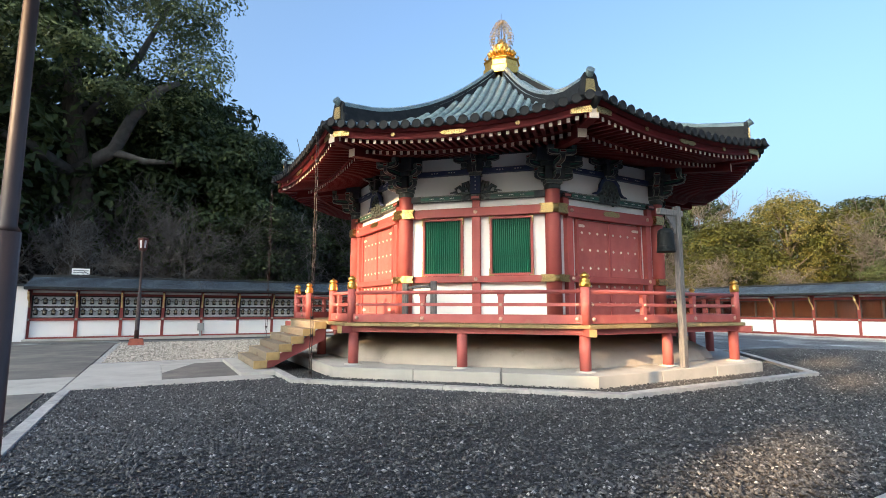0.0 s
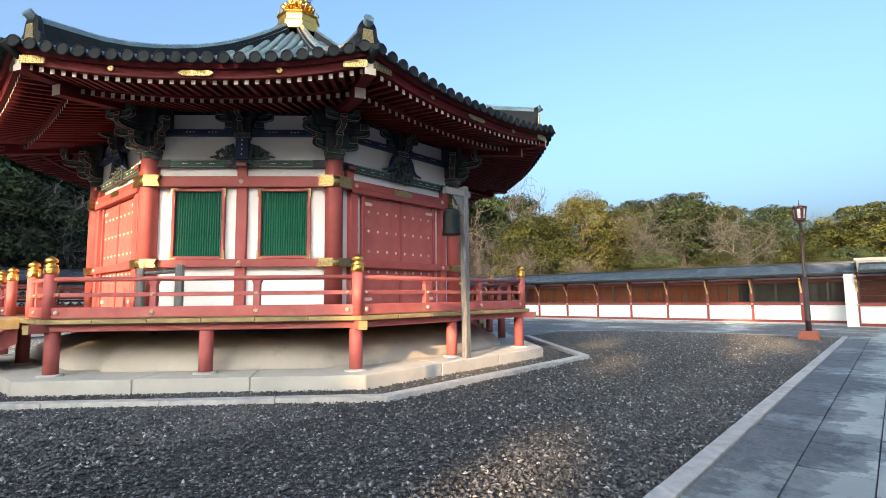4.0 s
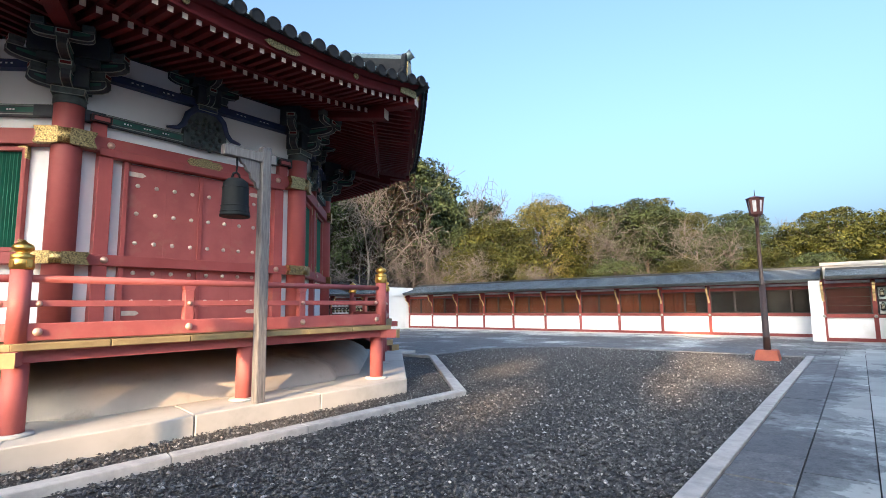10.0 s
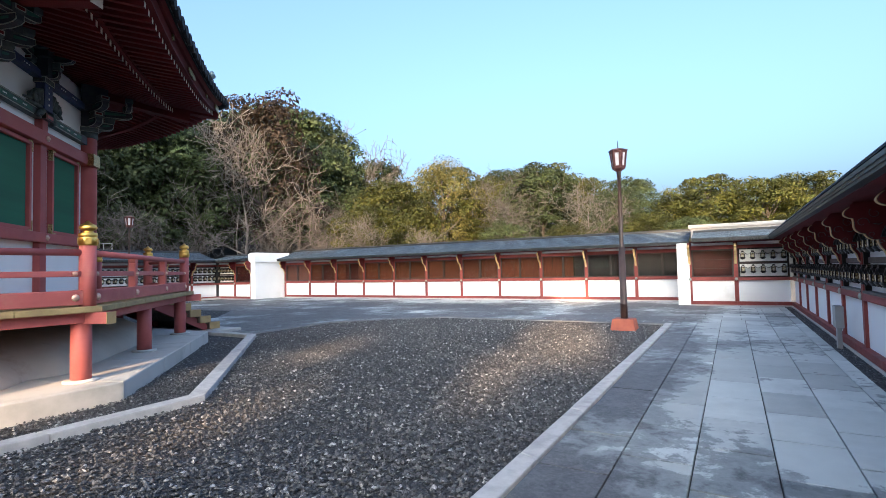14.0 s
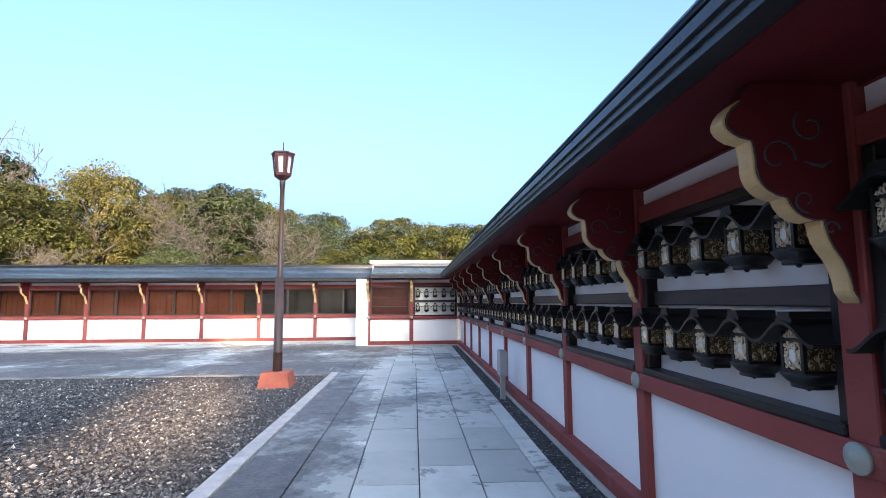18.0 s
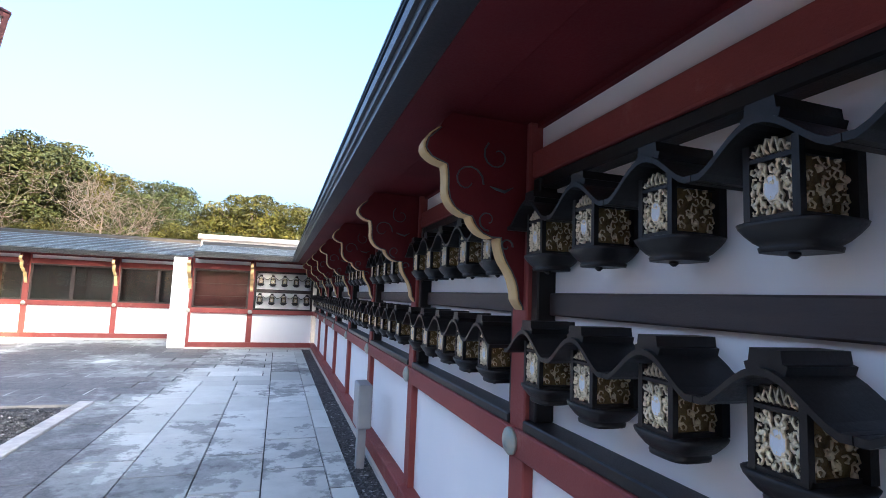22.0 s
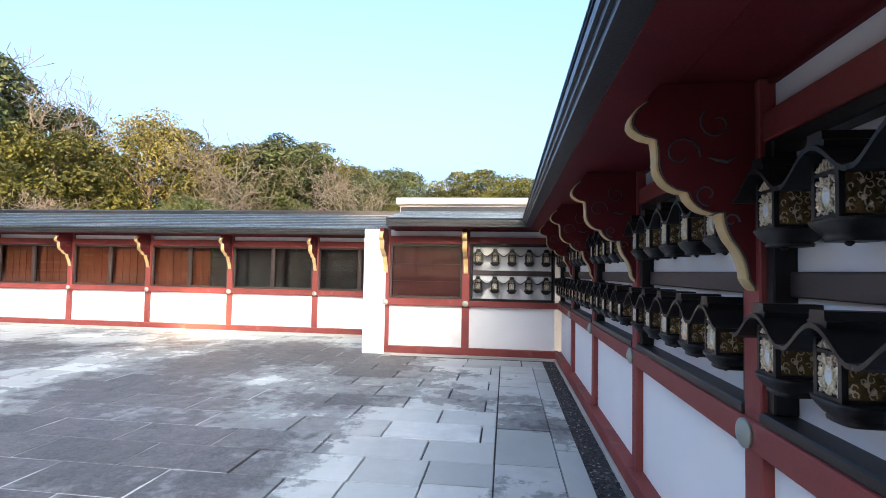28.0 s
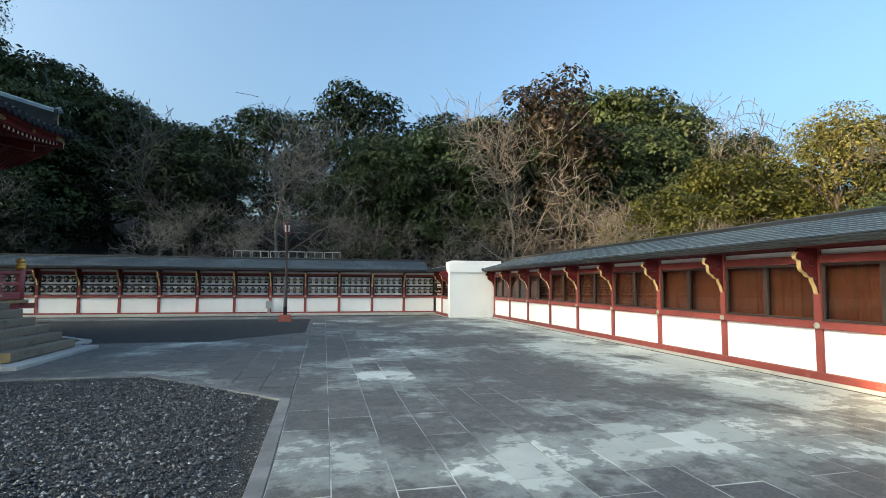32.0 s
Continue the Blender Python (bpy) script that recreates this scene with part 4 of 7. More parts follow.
    for r0, r1, z0, z1, hgt in ((4.4, 6.3, 5.28, 5.02, 0.2), (5.8, 6.86, 5.22, 5.20, 0.22)):
        vs = [hipraf.verts.new((x, r / c8, z + dz)) for r, z in ((r0, z0), (r1, z1)) for x in (-0.1, 0.1) for dz in (0, hgt)]
        for k, q in enumerate(((0, 2, 3, 1), (4, 5, 7, 6), (0, 1, 5, 4), (2, 6, 7, 3), (0, 4, 6, 2), (1, 3, 7, 5))):
            hipraf.faces.new([vs[j] for j in q]).material_index = 1 if k == 1 else 0
    hipraf = mesh_of(hipraf, [DARK_RED, OFFWHITE_END], "hip_rafter")
    for i in range(8):
        m = turned(FACE[i] - 90)
        slope_ob = put("roof_slope", slope, hall, m, "grey-green tiled roof slope")
        put("soffit", soffit, hall, m, "dark red eave boards")
        for me in fascias:
            put("fascia_board", me, hall, m)
        put("tile_bed", tilebed, hall, m)
        put("eave_plate", ornament, hall, m, "engraved gilt eave plate")
        for s in (-1, 1):
            put("corner_eave_plate", corner_plate, hall, m @ Matrix.Translation((s * (K8 * 6.89 - 0.26), 0, 0)), "engraved gilt corner plate")
            put("eave_boss", boss, hall, m @ Matrix.Translation((s * 1.35, 0, 0.03)))
        for w, me in tiles:
            row = put("cover_tile", me, slope_ob, Matrix.Translation((w, 0, 0)))
            put("eave_disc", disc, slope_ob, Matrix.Translation((w, A_EAVE + 0.05, Z_EAVE + eave_z(w) + 0.02)))
        if i in (0, 1, 7, 6):
            for x in offs:
                put("flying_rafter", fly, hall, m @ Matrix.Translation((x, 0, eave_z(x) * 0.95)))
                if abs(x) < K8 * 6.0 - 0.1:
                    put("base_rafter", base, hall, m @ Matrix.Translation((x, 0, eave_z(x) * 0.9)))
        else:
            for x in offs[::2]:
                put("flying_rafter", fly, hall, m @ Matrix.Translation((x, 0, eave_z(x) * 0.95)))
            for x in offs[1::2]:
                put("flying_rafter", fly, hall, m @ Matrix.Translation((x, 0, eave_z(x) * 0.95)))
        mh = turned(FACE[i] + 22.5 - 90)
        put("hip_ridge", hip, hall, mh)
        put("ridge_end_tile", demon, hall, mh, "dark scrolled ridge-end tile")
        put("ridge_end_plate", shield, hall, mh, "gilt crest plate")
        put("ridge_spout", spike, hall, mh)
        put("corner_eave_tile", nose, hall, mh)
        put("hip_rafter", hipraf, hall, mh)


hall_roof()


def finial():
    """Gilt jewel in a ring of openwork flames on an octagonal base."""
    b = bm_new()
    lathe(b, [(0.66, 9.5), (0.66, 9.76), (0.6, 9.8), (0.6, 9.98), (0.66, 10.02), (0.66, 10.05), (0.3, 10.07)], 8, None, 0, False, math.pi / 8)
    base = part("finial_base", bevelled(b, 0.01), GOLD, hall, "gilt octagonal finial base")
    b = bm_new()
    lathe(b, [(0.30, 10.06), (0.34, 10.12), (0.25, 10.2), (0.24, 10.25), (0.40, 10.36), (0.42, 10.4), (0.2, 10.42)], 16)
    part("lotus", b, GOLD, base)
    b = bm_new()
    lathe(b, [(0.02, -0.1), (0.075, 0), (0.05, 0.09), (0.005, 0.14)], 6, Matrix.Translation((0.40, 0, 10.34)) @ Matrix.Rotation(radians(40), 4, "Y"))
    petal = mesh_of(b, GOLD, "lotus_petal")
    for j in range(16):
        put("lotus_petal", petal, base, Matrix.Rotation(2 * math.pi * j / 16, 4, "Z"))
    b = bm_new()
    lathe(b, [(0.05, 10.42), (0.19, 10.47), (0.25, 10.6), (0.24, 10.72), (0.15, 10.84), (0.05, 10.95), (0.01, 11.0)], 20)
    part("jewel", b, GOLD, base)
    b = bm_new()
    rnd = random.Random(4)
    for j in range(10):
        a = 2 * math.pi * j / 10
        m = Matrix.Rotation(a, 4, "Z")
        for k in range(12):
            z = 10.42 + 1.15 * k / 11
            rr = 0.03 + 0.34 * math.sin(math.pi * min(1.0, (z - 10.28) / 1.36)) ** 0.8
            loop = [m @ Vector((rr + 0.07 * math.cos(q), 0.05 * rnd.uniform(-1, 1), z + 0.075 * math.sin(q))) for q in [p * math.pi / 3.2 for p in range(6)]]
            tube(b, loop, 0.013, 3)
        for s in (0.0, 0.5):
            tube(b, [m @ Vector((0.3, 0, 10.14)), m @ Vector((0.5, 0, 10.16)), m @ Vector((0.57, 0, 10.28)), m @ Vector((0.52, 0.02, 10.36))], 0.014, 4)
        lathe(b, [(0.02, -0.05), (0.045, 0), (0.02, 0.06)], 6, m @ Matrix.Translation((0.58, 0, 10.24)))
    part("flame_halo", b, GOLD_AGED, base, "openwork gilt flames")
    b = bm_new()
    tube(b, [(0, 0, 10.9), (0, 0, 11.95)], [0.014, 0.006], 6)
    part("lightning_rod", b, BLACK, base)


finial()


# ---- veranda round the hall ----
veranda = thing("veranda", "faded red wooden veranda with railings and gilt-capped posts", "veranda", at(OX, OY))
A_DECK, A_RAIL = 6.38, 6.2
C8 = math.cos(math.pi / 8)


def veranda_parts():
    boards = []
    for j in range(6):
        bm = bm_new()
        u0, u1 = j / 6 + (0.0012 if j else 0), (j + 1) / 6 - (0.0012 if j < 5 else 0)
        q = [(K8 * a * (2 * u - 1), a) for a, u in ((4.45, u0), (4.45, u1), (A_DECK, u1), (A_DECK, u0))]
        prism(bm, q, 1.095, DECK)
        boards.append(mesh_of(bevelled(bm, 0.006), DECKWOOD, "deck_board"))
    beam = bm_new()
    for a in (6.2, 5.2):
        h = K8 * a
        box(beam, -h, h, a - 0.09, a + 0.05, 0.965, 1.095)
    beam = mesh_of(bevelled(beam, 0.008), RED_PALE, "deck_beam")
    tip = bm_new()
    box(tip, -0.07, 0.07, 6.1 / C8, 6.5 / C8, 0.95, 1.092)
    box(tip, -0.075, 0.075, 6.5 / C8, 6.51 / C8, 0.945, 1.094, 1)
    tip = mesh_of(tip, [RED_PALE, GOLD_PAINT], "beam_end")
    leg = bm_new()
    lathe(leg, [(0.115, 0.25), (0.115, 1.0)], 16)
    leg = mesh_of(leg, RED_PALE, "deck_leg")
    foot = bm_new()
    lathe(foot, [(0.2, 0.228), (0.19, 0.255), (0.12, 0.262)], 16)
    foot = mesh_of(foot, CONCRETE, "foot_stone")
    newel = bm_new()
    lathe(newel, [(0.095, DECK), (0.095, 1.94)], 16)
    newel = mesh_of(newel, RED_PALE, "newel_post")
    cap = bm_new()
    lathe(cap, [(0.102, 1.93), (0.104, 2.03), (0.098, 2.035), (0.104, 2.04), (0.104, 2.085), (0.06, 2.10), (0.058, 2.115), (0.095, 2.135), (0.10, 2.16), (0.085, 2.19), (0.04, 2.215), (0.008, 2.245)], 16)
    for j in range(4):
        a = math.pi / 4 + j * math.pi / 2
        box(cap, 0.1, 0.108, -0.03, 0.03, 1.95, 2.02, 0, Matrix.Rotation(a, 4, "Z"))
    cap = mesh_of(cap, GOLD, "newel_cap")
    stud = bm_new()
    lathe(stud, [(0.045, 0), (0.043, 0.015), (0.025, 0.03), (0.006, 0.036)], 12, Matrix.Rotation(radians(-90), 4, "X"))
    stud = mesh_of(stud, ROSE_GILT, "nail_cover")
    post = bm_new()
    box(post, -0.055, 0.055, -0.05, 0.05, DECK + 0.02, 1.74)
    prism(post, [(-0.06, 1.74), (0.06, 1.74), (0.08, 1.80), (-0.08, 1.80)], -0.05, 0.05, Matrix(((1, 0, 0, 0), (0, 0, 1, 0), (0, 1, 0, 0), (0, 0, 0, 1))))
    post = mesh_of(bevelled(post, 0.006), RED_PALE, "rail_post")

    def rails(x0, x1):
        out = []
        bm = bm_new()
        tube(bm, [(x0, 0, 1.84), (x1, 0, 1.84)], 0.042, 12)
        out.append(("top_rail", mesh_of(bm, RED_PALE, "top_rail")))
        bm = bm_new()
        box(bm, x0, x1, -0.035, 0.035, 1.54, 1.61)
        out.append(("mid_rail", mesh_of(bevelled(bm, 0.006), RED_PALE, "mid_rail")))
        bm = bm_new()
        box(bm, x0, x1, -0.055, 0.055, DECK + 0.02, 1.37)
        out.append(("bottom_rail", mesh_of(bevelled(bm, 0.008), RED_PALE, "bottom_rail")))
        return out

    h = K8 * A_RAIL
    full, short = rails(-h + 0.05, h - 0.05), rails(-h + 0.05, -1.15)
    for i in range(8):
        m = turned(FACE[i] - 90)
        for me in boards:
            put("deck_board", me, veranda, m)
        put("deck_beam", beam, veranda, m)
        mh = turned(FACE[i] + 22.5 - 90)
        put("beam_end", tip, veranda, mh, "projecting beam end with yellow tip")
        for mm in (mh @ Matrix.Translation((0, 6.12 / C8, 0)), m @ Matrix.Translation((0, 6.12, 0))):
            put("deck_leg", leg, veranda, mm)
            put("foot_stone", foot, veranda, mm)
        mr = m @ Matrix.Translation((0, A_RAIL, 0))
        nw = put("newel_post", newel, veranda, mh @ Matrix.Translation((0, A_RAIL / C8, 0)))
        put("newel_cap", cap, nw, None, "gilt onion-shaped post cap")
        stair = i in (2, 6)
        xs = (-1.7, 1.7) if stair else (-0.86, 0.86)
        if stair:
            for s in (-1, 1):
                for name, me in short:
                    put(name, me, veranda, mr @ Matrix.Diagonal((-s, 1, 1, 1)))
                nw = put("newel_post", newel, veranda, mr @ Matrix.Translation((s * 1.15, 0, 0)))
                put("newel_cap", cap, nw, None, "gilt onion-shaped post cap")
        else:
            for name, me in full:
                put(name, me, veranda, mr)
        for x in xs:
            p = put("rail_post", post, veranda, mr @ Matrix.Translation((x, 0, 0)))
            put("nail_cover", stud, p, Matrix.Translation((0, 0.055, 1.28)))
            put("nail_cover", stud, p, Matrix.Translation((0, 0.05, 1.575)) @ Matrix.Diagonal((0.7, 1, 0.7, 1)))
        if not stair:
            for x in (-h + 0.16, h - 0.16):
                put("nail_cover", stud, veranda, mr @ Matrix.Translation((x, 0.055, 1.28)))
                put("nail_cover", stud, veranda, mr @ Matrix.Translation((x, 0.035, 1.575)) @ Matrix.Diagonal((0.7, 1, 0.7, 1)))


veranda_parts()


def wooden_stairs(rz):
    st = thing("wooden_stairs", "worn wooden stairs with yellow end boards on a concrete slab", "stairs", at(OX, OY, 0, rz), "stairs to the veranda")
    n, run, half = 6, 0.275, 1.25
    for j in range(n):
        z = 0.10 + (j + 1) * (DECK - 0.10) / (n + 0) - 0.0
        z = min(z, DECK - 0.01)
        y1 = A_DECK + 0.02 + run * (n - j)
        bm = bm_new()
        box(bm, -half, half, y1 - run - 0.03, y1, z - 0.17, z)
        t = part("tread", bevelled(bm, 0.008), STEPWOOD, st)
        for s in (-1, 1):
            bm = bm_new()
            box(bm, *sorted((s * half, s * (half + 0.02))), y1 - run - 0.02, y1 + 0.004, z - 0.175, z + 0.004)
            part("end_board", bevelled(bm, 0.004), GOLD_PAINT, t, "yellow painted end board")
    for s in (-1, 1):
        bm = bm_new()
        y0, y1 = A_DECK, A_DECK + run * n
        prism(bm, [(y0, DECK - 0.10), (y0, 0.72), (y1 - 0.35, 0.08), (y1 - 0.05, 0.08)], -0.05, 0.05, Matrix(((0, 0, 1, s * (half - 0.15)), (1, 0, 0, 0), (0, 1, 0, 0), (0, 0, 0, 1))))
        part("stringer", bm, RED_PALE, st)
    bm = bm_new()
    box(bm, -half - 0.45, half + 0.45, A_DECK + run * (n - 1) - 0.1, A_DECK + run * n + 0.36, -0.05, 0.09)
    part("landing_slab", bevelled(bm, 0.01), CONCRETE, st, "pale concrete landing slab")


wooden_stairs(0 - 90)
wooden_stairs(180 - 90)

# ---- lantern walls ----
EAVE_OUT = 0.62


def bracket_outline():
    """Front edge of a carved eave bracket: round lobes between notches, from the eave down to the post."""
    notches = ((0.395, 2.205), (0.364, 2.057), (0.357, 1.961), (0.25, 1.854), (0.12, 1.776), (0.088, 1.668), (0.034, 1.530), (0.0, 1.484))
    bulge = (0.078, -0.003, 0.030, 0.030, 0.008, -0.012, 0.004)
    pts = []
    for (a, b), (c, d), k in zip(notches, notches[1:], bulge):
        ly, lz = c - a, d - b
        n = math.hypot(ly, lz)
        for j in range(8):
            u = j / 8
            h = k * math.sin(math.pi * u) ** 0.75
            pts.append((a + ly * u - lz / n * h, b + lz * u + ly / n * h))
    return pts + [notches[-1]]


def bracket_meshes():
    edge = bracket_outline()
    m = Matrix(((0, 0, 1, 0), (1, 0, 0, 0), (0, 1, 0, 0), (0, 0, 0, 1)))
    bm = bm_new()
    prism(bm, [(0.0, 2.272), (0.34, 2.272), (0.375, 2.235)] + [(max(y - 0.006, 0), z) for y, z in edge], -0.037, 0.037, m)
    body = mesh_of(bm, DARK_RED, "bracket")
    bm = bm_new()
    rows = [[bm.verts.new((x, y - back, z)) for x, back in ((-0.0385, 0.009), (-0.0385, 0.003), (-0.035, 0.0), (0.035, 0.0), (0.0385, 0.003), (0.0385, 0.009))] for y, z in edge]
    for p, q in zip(rows, rows[1:]):
        for k in range(5):
            bm.faces.new((p[k], q[k], q[k + 1], p[k + 1]))
    rim = mesh_of(bm, CREAM_EDGE, "bracket_edge")
    bm = bm_new()
    for s in (-1, 1):
        for cy, cz, r, a0, turn in ((0.265, 2.0, 0.072, 3.3, 1), (0.135, 2.115, 0.066, 0.9, 1), (0.17, 1.845, 0.045, 4.6, -1), (0.085, 1.745, 0.03, 3.3, 1)):
            line = [(s * 0.038, cy + r * (1 - k / 17) * math.cos(a0 - turn * k * 0.5), cz + r * (1 - k / 17) * math.sin(a0 - turn * k * 0.5)) for k in range(13)]
            tube(bm, line, [0.0050 - 0.0002 * k for k in range(13)], 4)
        tube(bm, [(s * 0.038, 0.06, 1.99), (s * 0.038, 0.10, 1.968), (s * 0.038, 0.135, 1.975), (s * 0.038, 0.165, 1.985)], [0.002, 0.009, 0.007, 0.002], 4)
        tube(bm, [(s * 0.0385, max(y - 0.013, 0.003), z) for y, z in edge[::2]], 0.0035, 4)
    scroll = mesh_of(bm, GREY_GREEN, "bracket_scrolls")
    return body, rim, scroll


BRACKET, BRACKET_RIM, BRACKET_SCROLL = bracket_meshes()


def wall_mesh(name, boxes, mats, bevel=0.006):
    bm = bm_new()
    for b in boxes:
        box(bm, *b)
    if bevel:
        bevelled(bm, bevel)
    return mesh_of(bm, mats, name)


def medal_mesh():
    bm = bm_new()
    lathe(bm, [(0.055, 0), (0.055, 0.012), (0.045, 0.02), (0.03, 0.02), (0.022, 0.03), (0.005, 0.033)], 16, Matrix.Rotation(radians(-90), 4, "X"))
    return mesh_of(bm, MEDAL, "nail_cover")


MEDAL_ME = medal_mesh()
POST_ME = wall_mesh("post", [(-0.065, 0.065, -0.13, 0.0, 0.06, 2.275)], WALL_RED)


def eave_roof(parent, length, x0=0.0, depth=1.9, rise=0.52, z0=2.285, hip=0.0):
    """Copper-sheet roof over a corridor: a dark layered eave edge, seamed slope and ridge. Local x along, y out."""
    bm = bm_new()
    prism(bm, [(EAVE_OUT, z0), (EAVE_OUT, z0 + 0.035), (EAVE_OUT + 0.015, z0 + 0.037), (EAVE_OUT + 0.015, z0 + 0.07), (EAVE_OUT + 0.03, z0 + 0.072), (EAVE_OUT + 0.03, z0 + 0.115), (0.3, z0 + 0.165), (0.3, z0)], x0, x0 + length, Matrix(((0, 0, 1, 0), (1, 0, 0, 0), (0, 1, 0, 0), (0, 0, 0, 1))))
    part("eave_edge", bm, COPPER_DARK, parent, "dark layered copper eave edge")
    bm = bm_new()
    n = 9
    for j in range(n):
        u0, u1 = j / n, (j + 1) / n
        y0, y1 = EAVE_OUT + 0.035 - depth * u0, EAVE_OUT + 0.035 - depth * u1
        za, zb = z0 + 0.125 + rise * u0 ** 1.15, z0 + 0.125 + rise * u1 ** 1.15
        box_pts = [(y0, za), (y0, za + 0.022), (y1, zb + 0.012), (y1, zb - 0.02)]
        prism(bm, box_pts, x0 - 0.0, x0 + length, Matrix(((0, 0, 1, 0), (1, 0, 0, 0), (0, 1, 0, 0), (0, 0, 0, 1))))
    slope = part("roof_slope", bm, COPPER, parent, "blue-grey copper sheet roof")
    # a thin pale strip on each course, with the edge's highlight in its colour
    for j in range(n):
        bm = bm_new()
        u0 = j / n
        y0, za = EAVE_OUT + 0.035 - depth * u0, z0 + 0.125 + rise * u0 ** 1.15
        prism(bm, [(y0 + 0.004, za + 0.017), (y0 + 0.004, za + 0.026), (y0 - 0.022, za + 0.0285), (y0 - 0.022, za + 0.024), (y0 + 0.0005, za + 0.0225)], x0, x0 + length, Matrix(((0, 0, 1, 0), (1, 0, 0, 0), (0, 1, 0, 0), (0, 0, 0, 1))))
        part("roof_seam", bm, EDGE_SHINE, slope, "pale strip painting the highlight along a sheet edge")
    bm = bm_new()
    yr, zr = EAVE_OUT + 0.035 - depth, z0 + 0.125 + rise
    prism(bm, [(yr + 0.12, zr - 0.04), (yr + 0.12, zr + 0.06), (yr + 0.08, zr + 0.09), (yr - 0.3, zr + 0.09), (yr - 0.3, zr - 0.3)], x0, x0 + length, Matrix(((0, 0, 1, 0), (1, 0, 0, 0), (0, 1, 0, 0), (0, 0, 0, 1))))
    part("roof_ridge", bm, COPPER_DARK, parent)
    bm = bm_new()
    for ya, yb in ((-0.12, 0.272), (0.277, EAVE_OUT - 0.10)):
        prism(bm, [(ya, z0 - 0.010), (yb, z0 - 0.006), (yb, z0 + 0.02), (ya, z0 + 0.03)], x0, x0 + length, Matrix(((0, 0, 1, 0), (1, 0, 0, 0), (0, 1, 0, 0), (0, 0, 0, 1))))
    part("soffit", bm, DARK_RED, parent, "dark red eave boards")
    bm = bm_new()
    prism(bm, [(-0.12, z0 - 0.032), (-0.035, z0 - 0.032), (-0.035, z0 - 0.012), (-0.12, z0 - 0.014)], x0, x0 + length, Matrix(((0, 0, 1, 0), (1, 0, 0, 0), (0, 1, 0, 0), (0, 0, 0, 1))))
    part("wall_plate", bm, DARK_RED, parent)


def bay_pieces(p):
    """Meshes of one lantern bay of width p, between post centres at x = 0 and x = p."""
    a, b = 0.065, p - 0.065
    return [
        ("footing", wall_mesh("footing", [(0, p, -0.12, 0.075, -0.03, 0.048)], CONCRETE, 0.004)),
        ("sill_beam", wall_mesh("sill_beam", [(0, p, -0.10, 0.055, 0.05, 0.17)], WALL_RED)),
        ("lower_panel", wall_mesh("lower_panel", [(a, b, -0.09, -0.045, 0.17, 0.90)], WHITE, 0)),
        ("rail", wall_mesh("rail", [(0, p, -0.09, 0.022, 0.90, 1.008)], WALL_RED)),
        ("ledge", wall_mesh("ledge", [(a, b, -0.12, 0.008, 1.008, 1.05)], BLACK)),
        ("upper_panel", wall_mesh("upper_panel", [(a, b, -0.16, -0.10, 1.05, 2.02)], WHITE, 0)),
        ("side_frame", wall_mesh("side_frame", [(a, a + 0.055, -0.13, -0.02, 1.05, 2.03), (b - 0.055, b, -0.13, -0.02, 1.05, 2.03)], BLACK)),
        ("mid_band", wall_mesh("mid_band", [(a + 0.055, b - 0.055, -0.12, -0.072, 1.468, 1.558)], BROWN)),
        ("head_band", wall_mesh("head_band", [(a, b, -0.13, -0.03, 1.985, 2.035)], BLACK)),
        ("head_beam", wall_mesh("head_beam", [(0, p, -0.12, -0.015, 2.035, 2.145)], WALL_RED)),
        ("frieze", wall_mesh("frieze", [(a, b, -0.10, -0.06, 2.145, 2.274)], WHITE, 0)),
    ]


BAYS = bay_pieces(PITCH)


def posts_and_brackets(wall, xs):
    for x in xs:
        p = put("post", POST_ME, wall, Matrix.Translation((x, 0, 0)))
        put("nail_cover", MEDAL_ME, wall, Matrix.Translation((x, 0.022, 0.955)), "verdigris round nail cover")
        b = put("bracket", BRACKET, wall, Matrix.Translation((x, 0, 0)), "dark red carved bracket with a scalloped yellow edge")
        put("bracket_edge", BRACKET_RIM, b)
        put("bracket_scrolls", BRACKET_SCROLL, b)


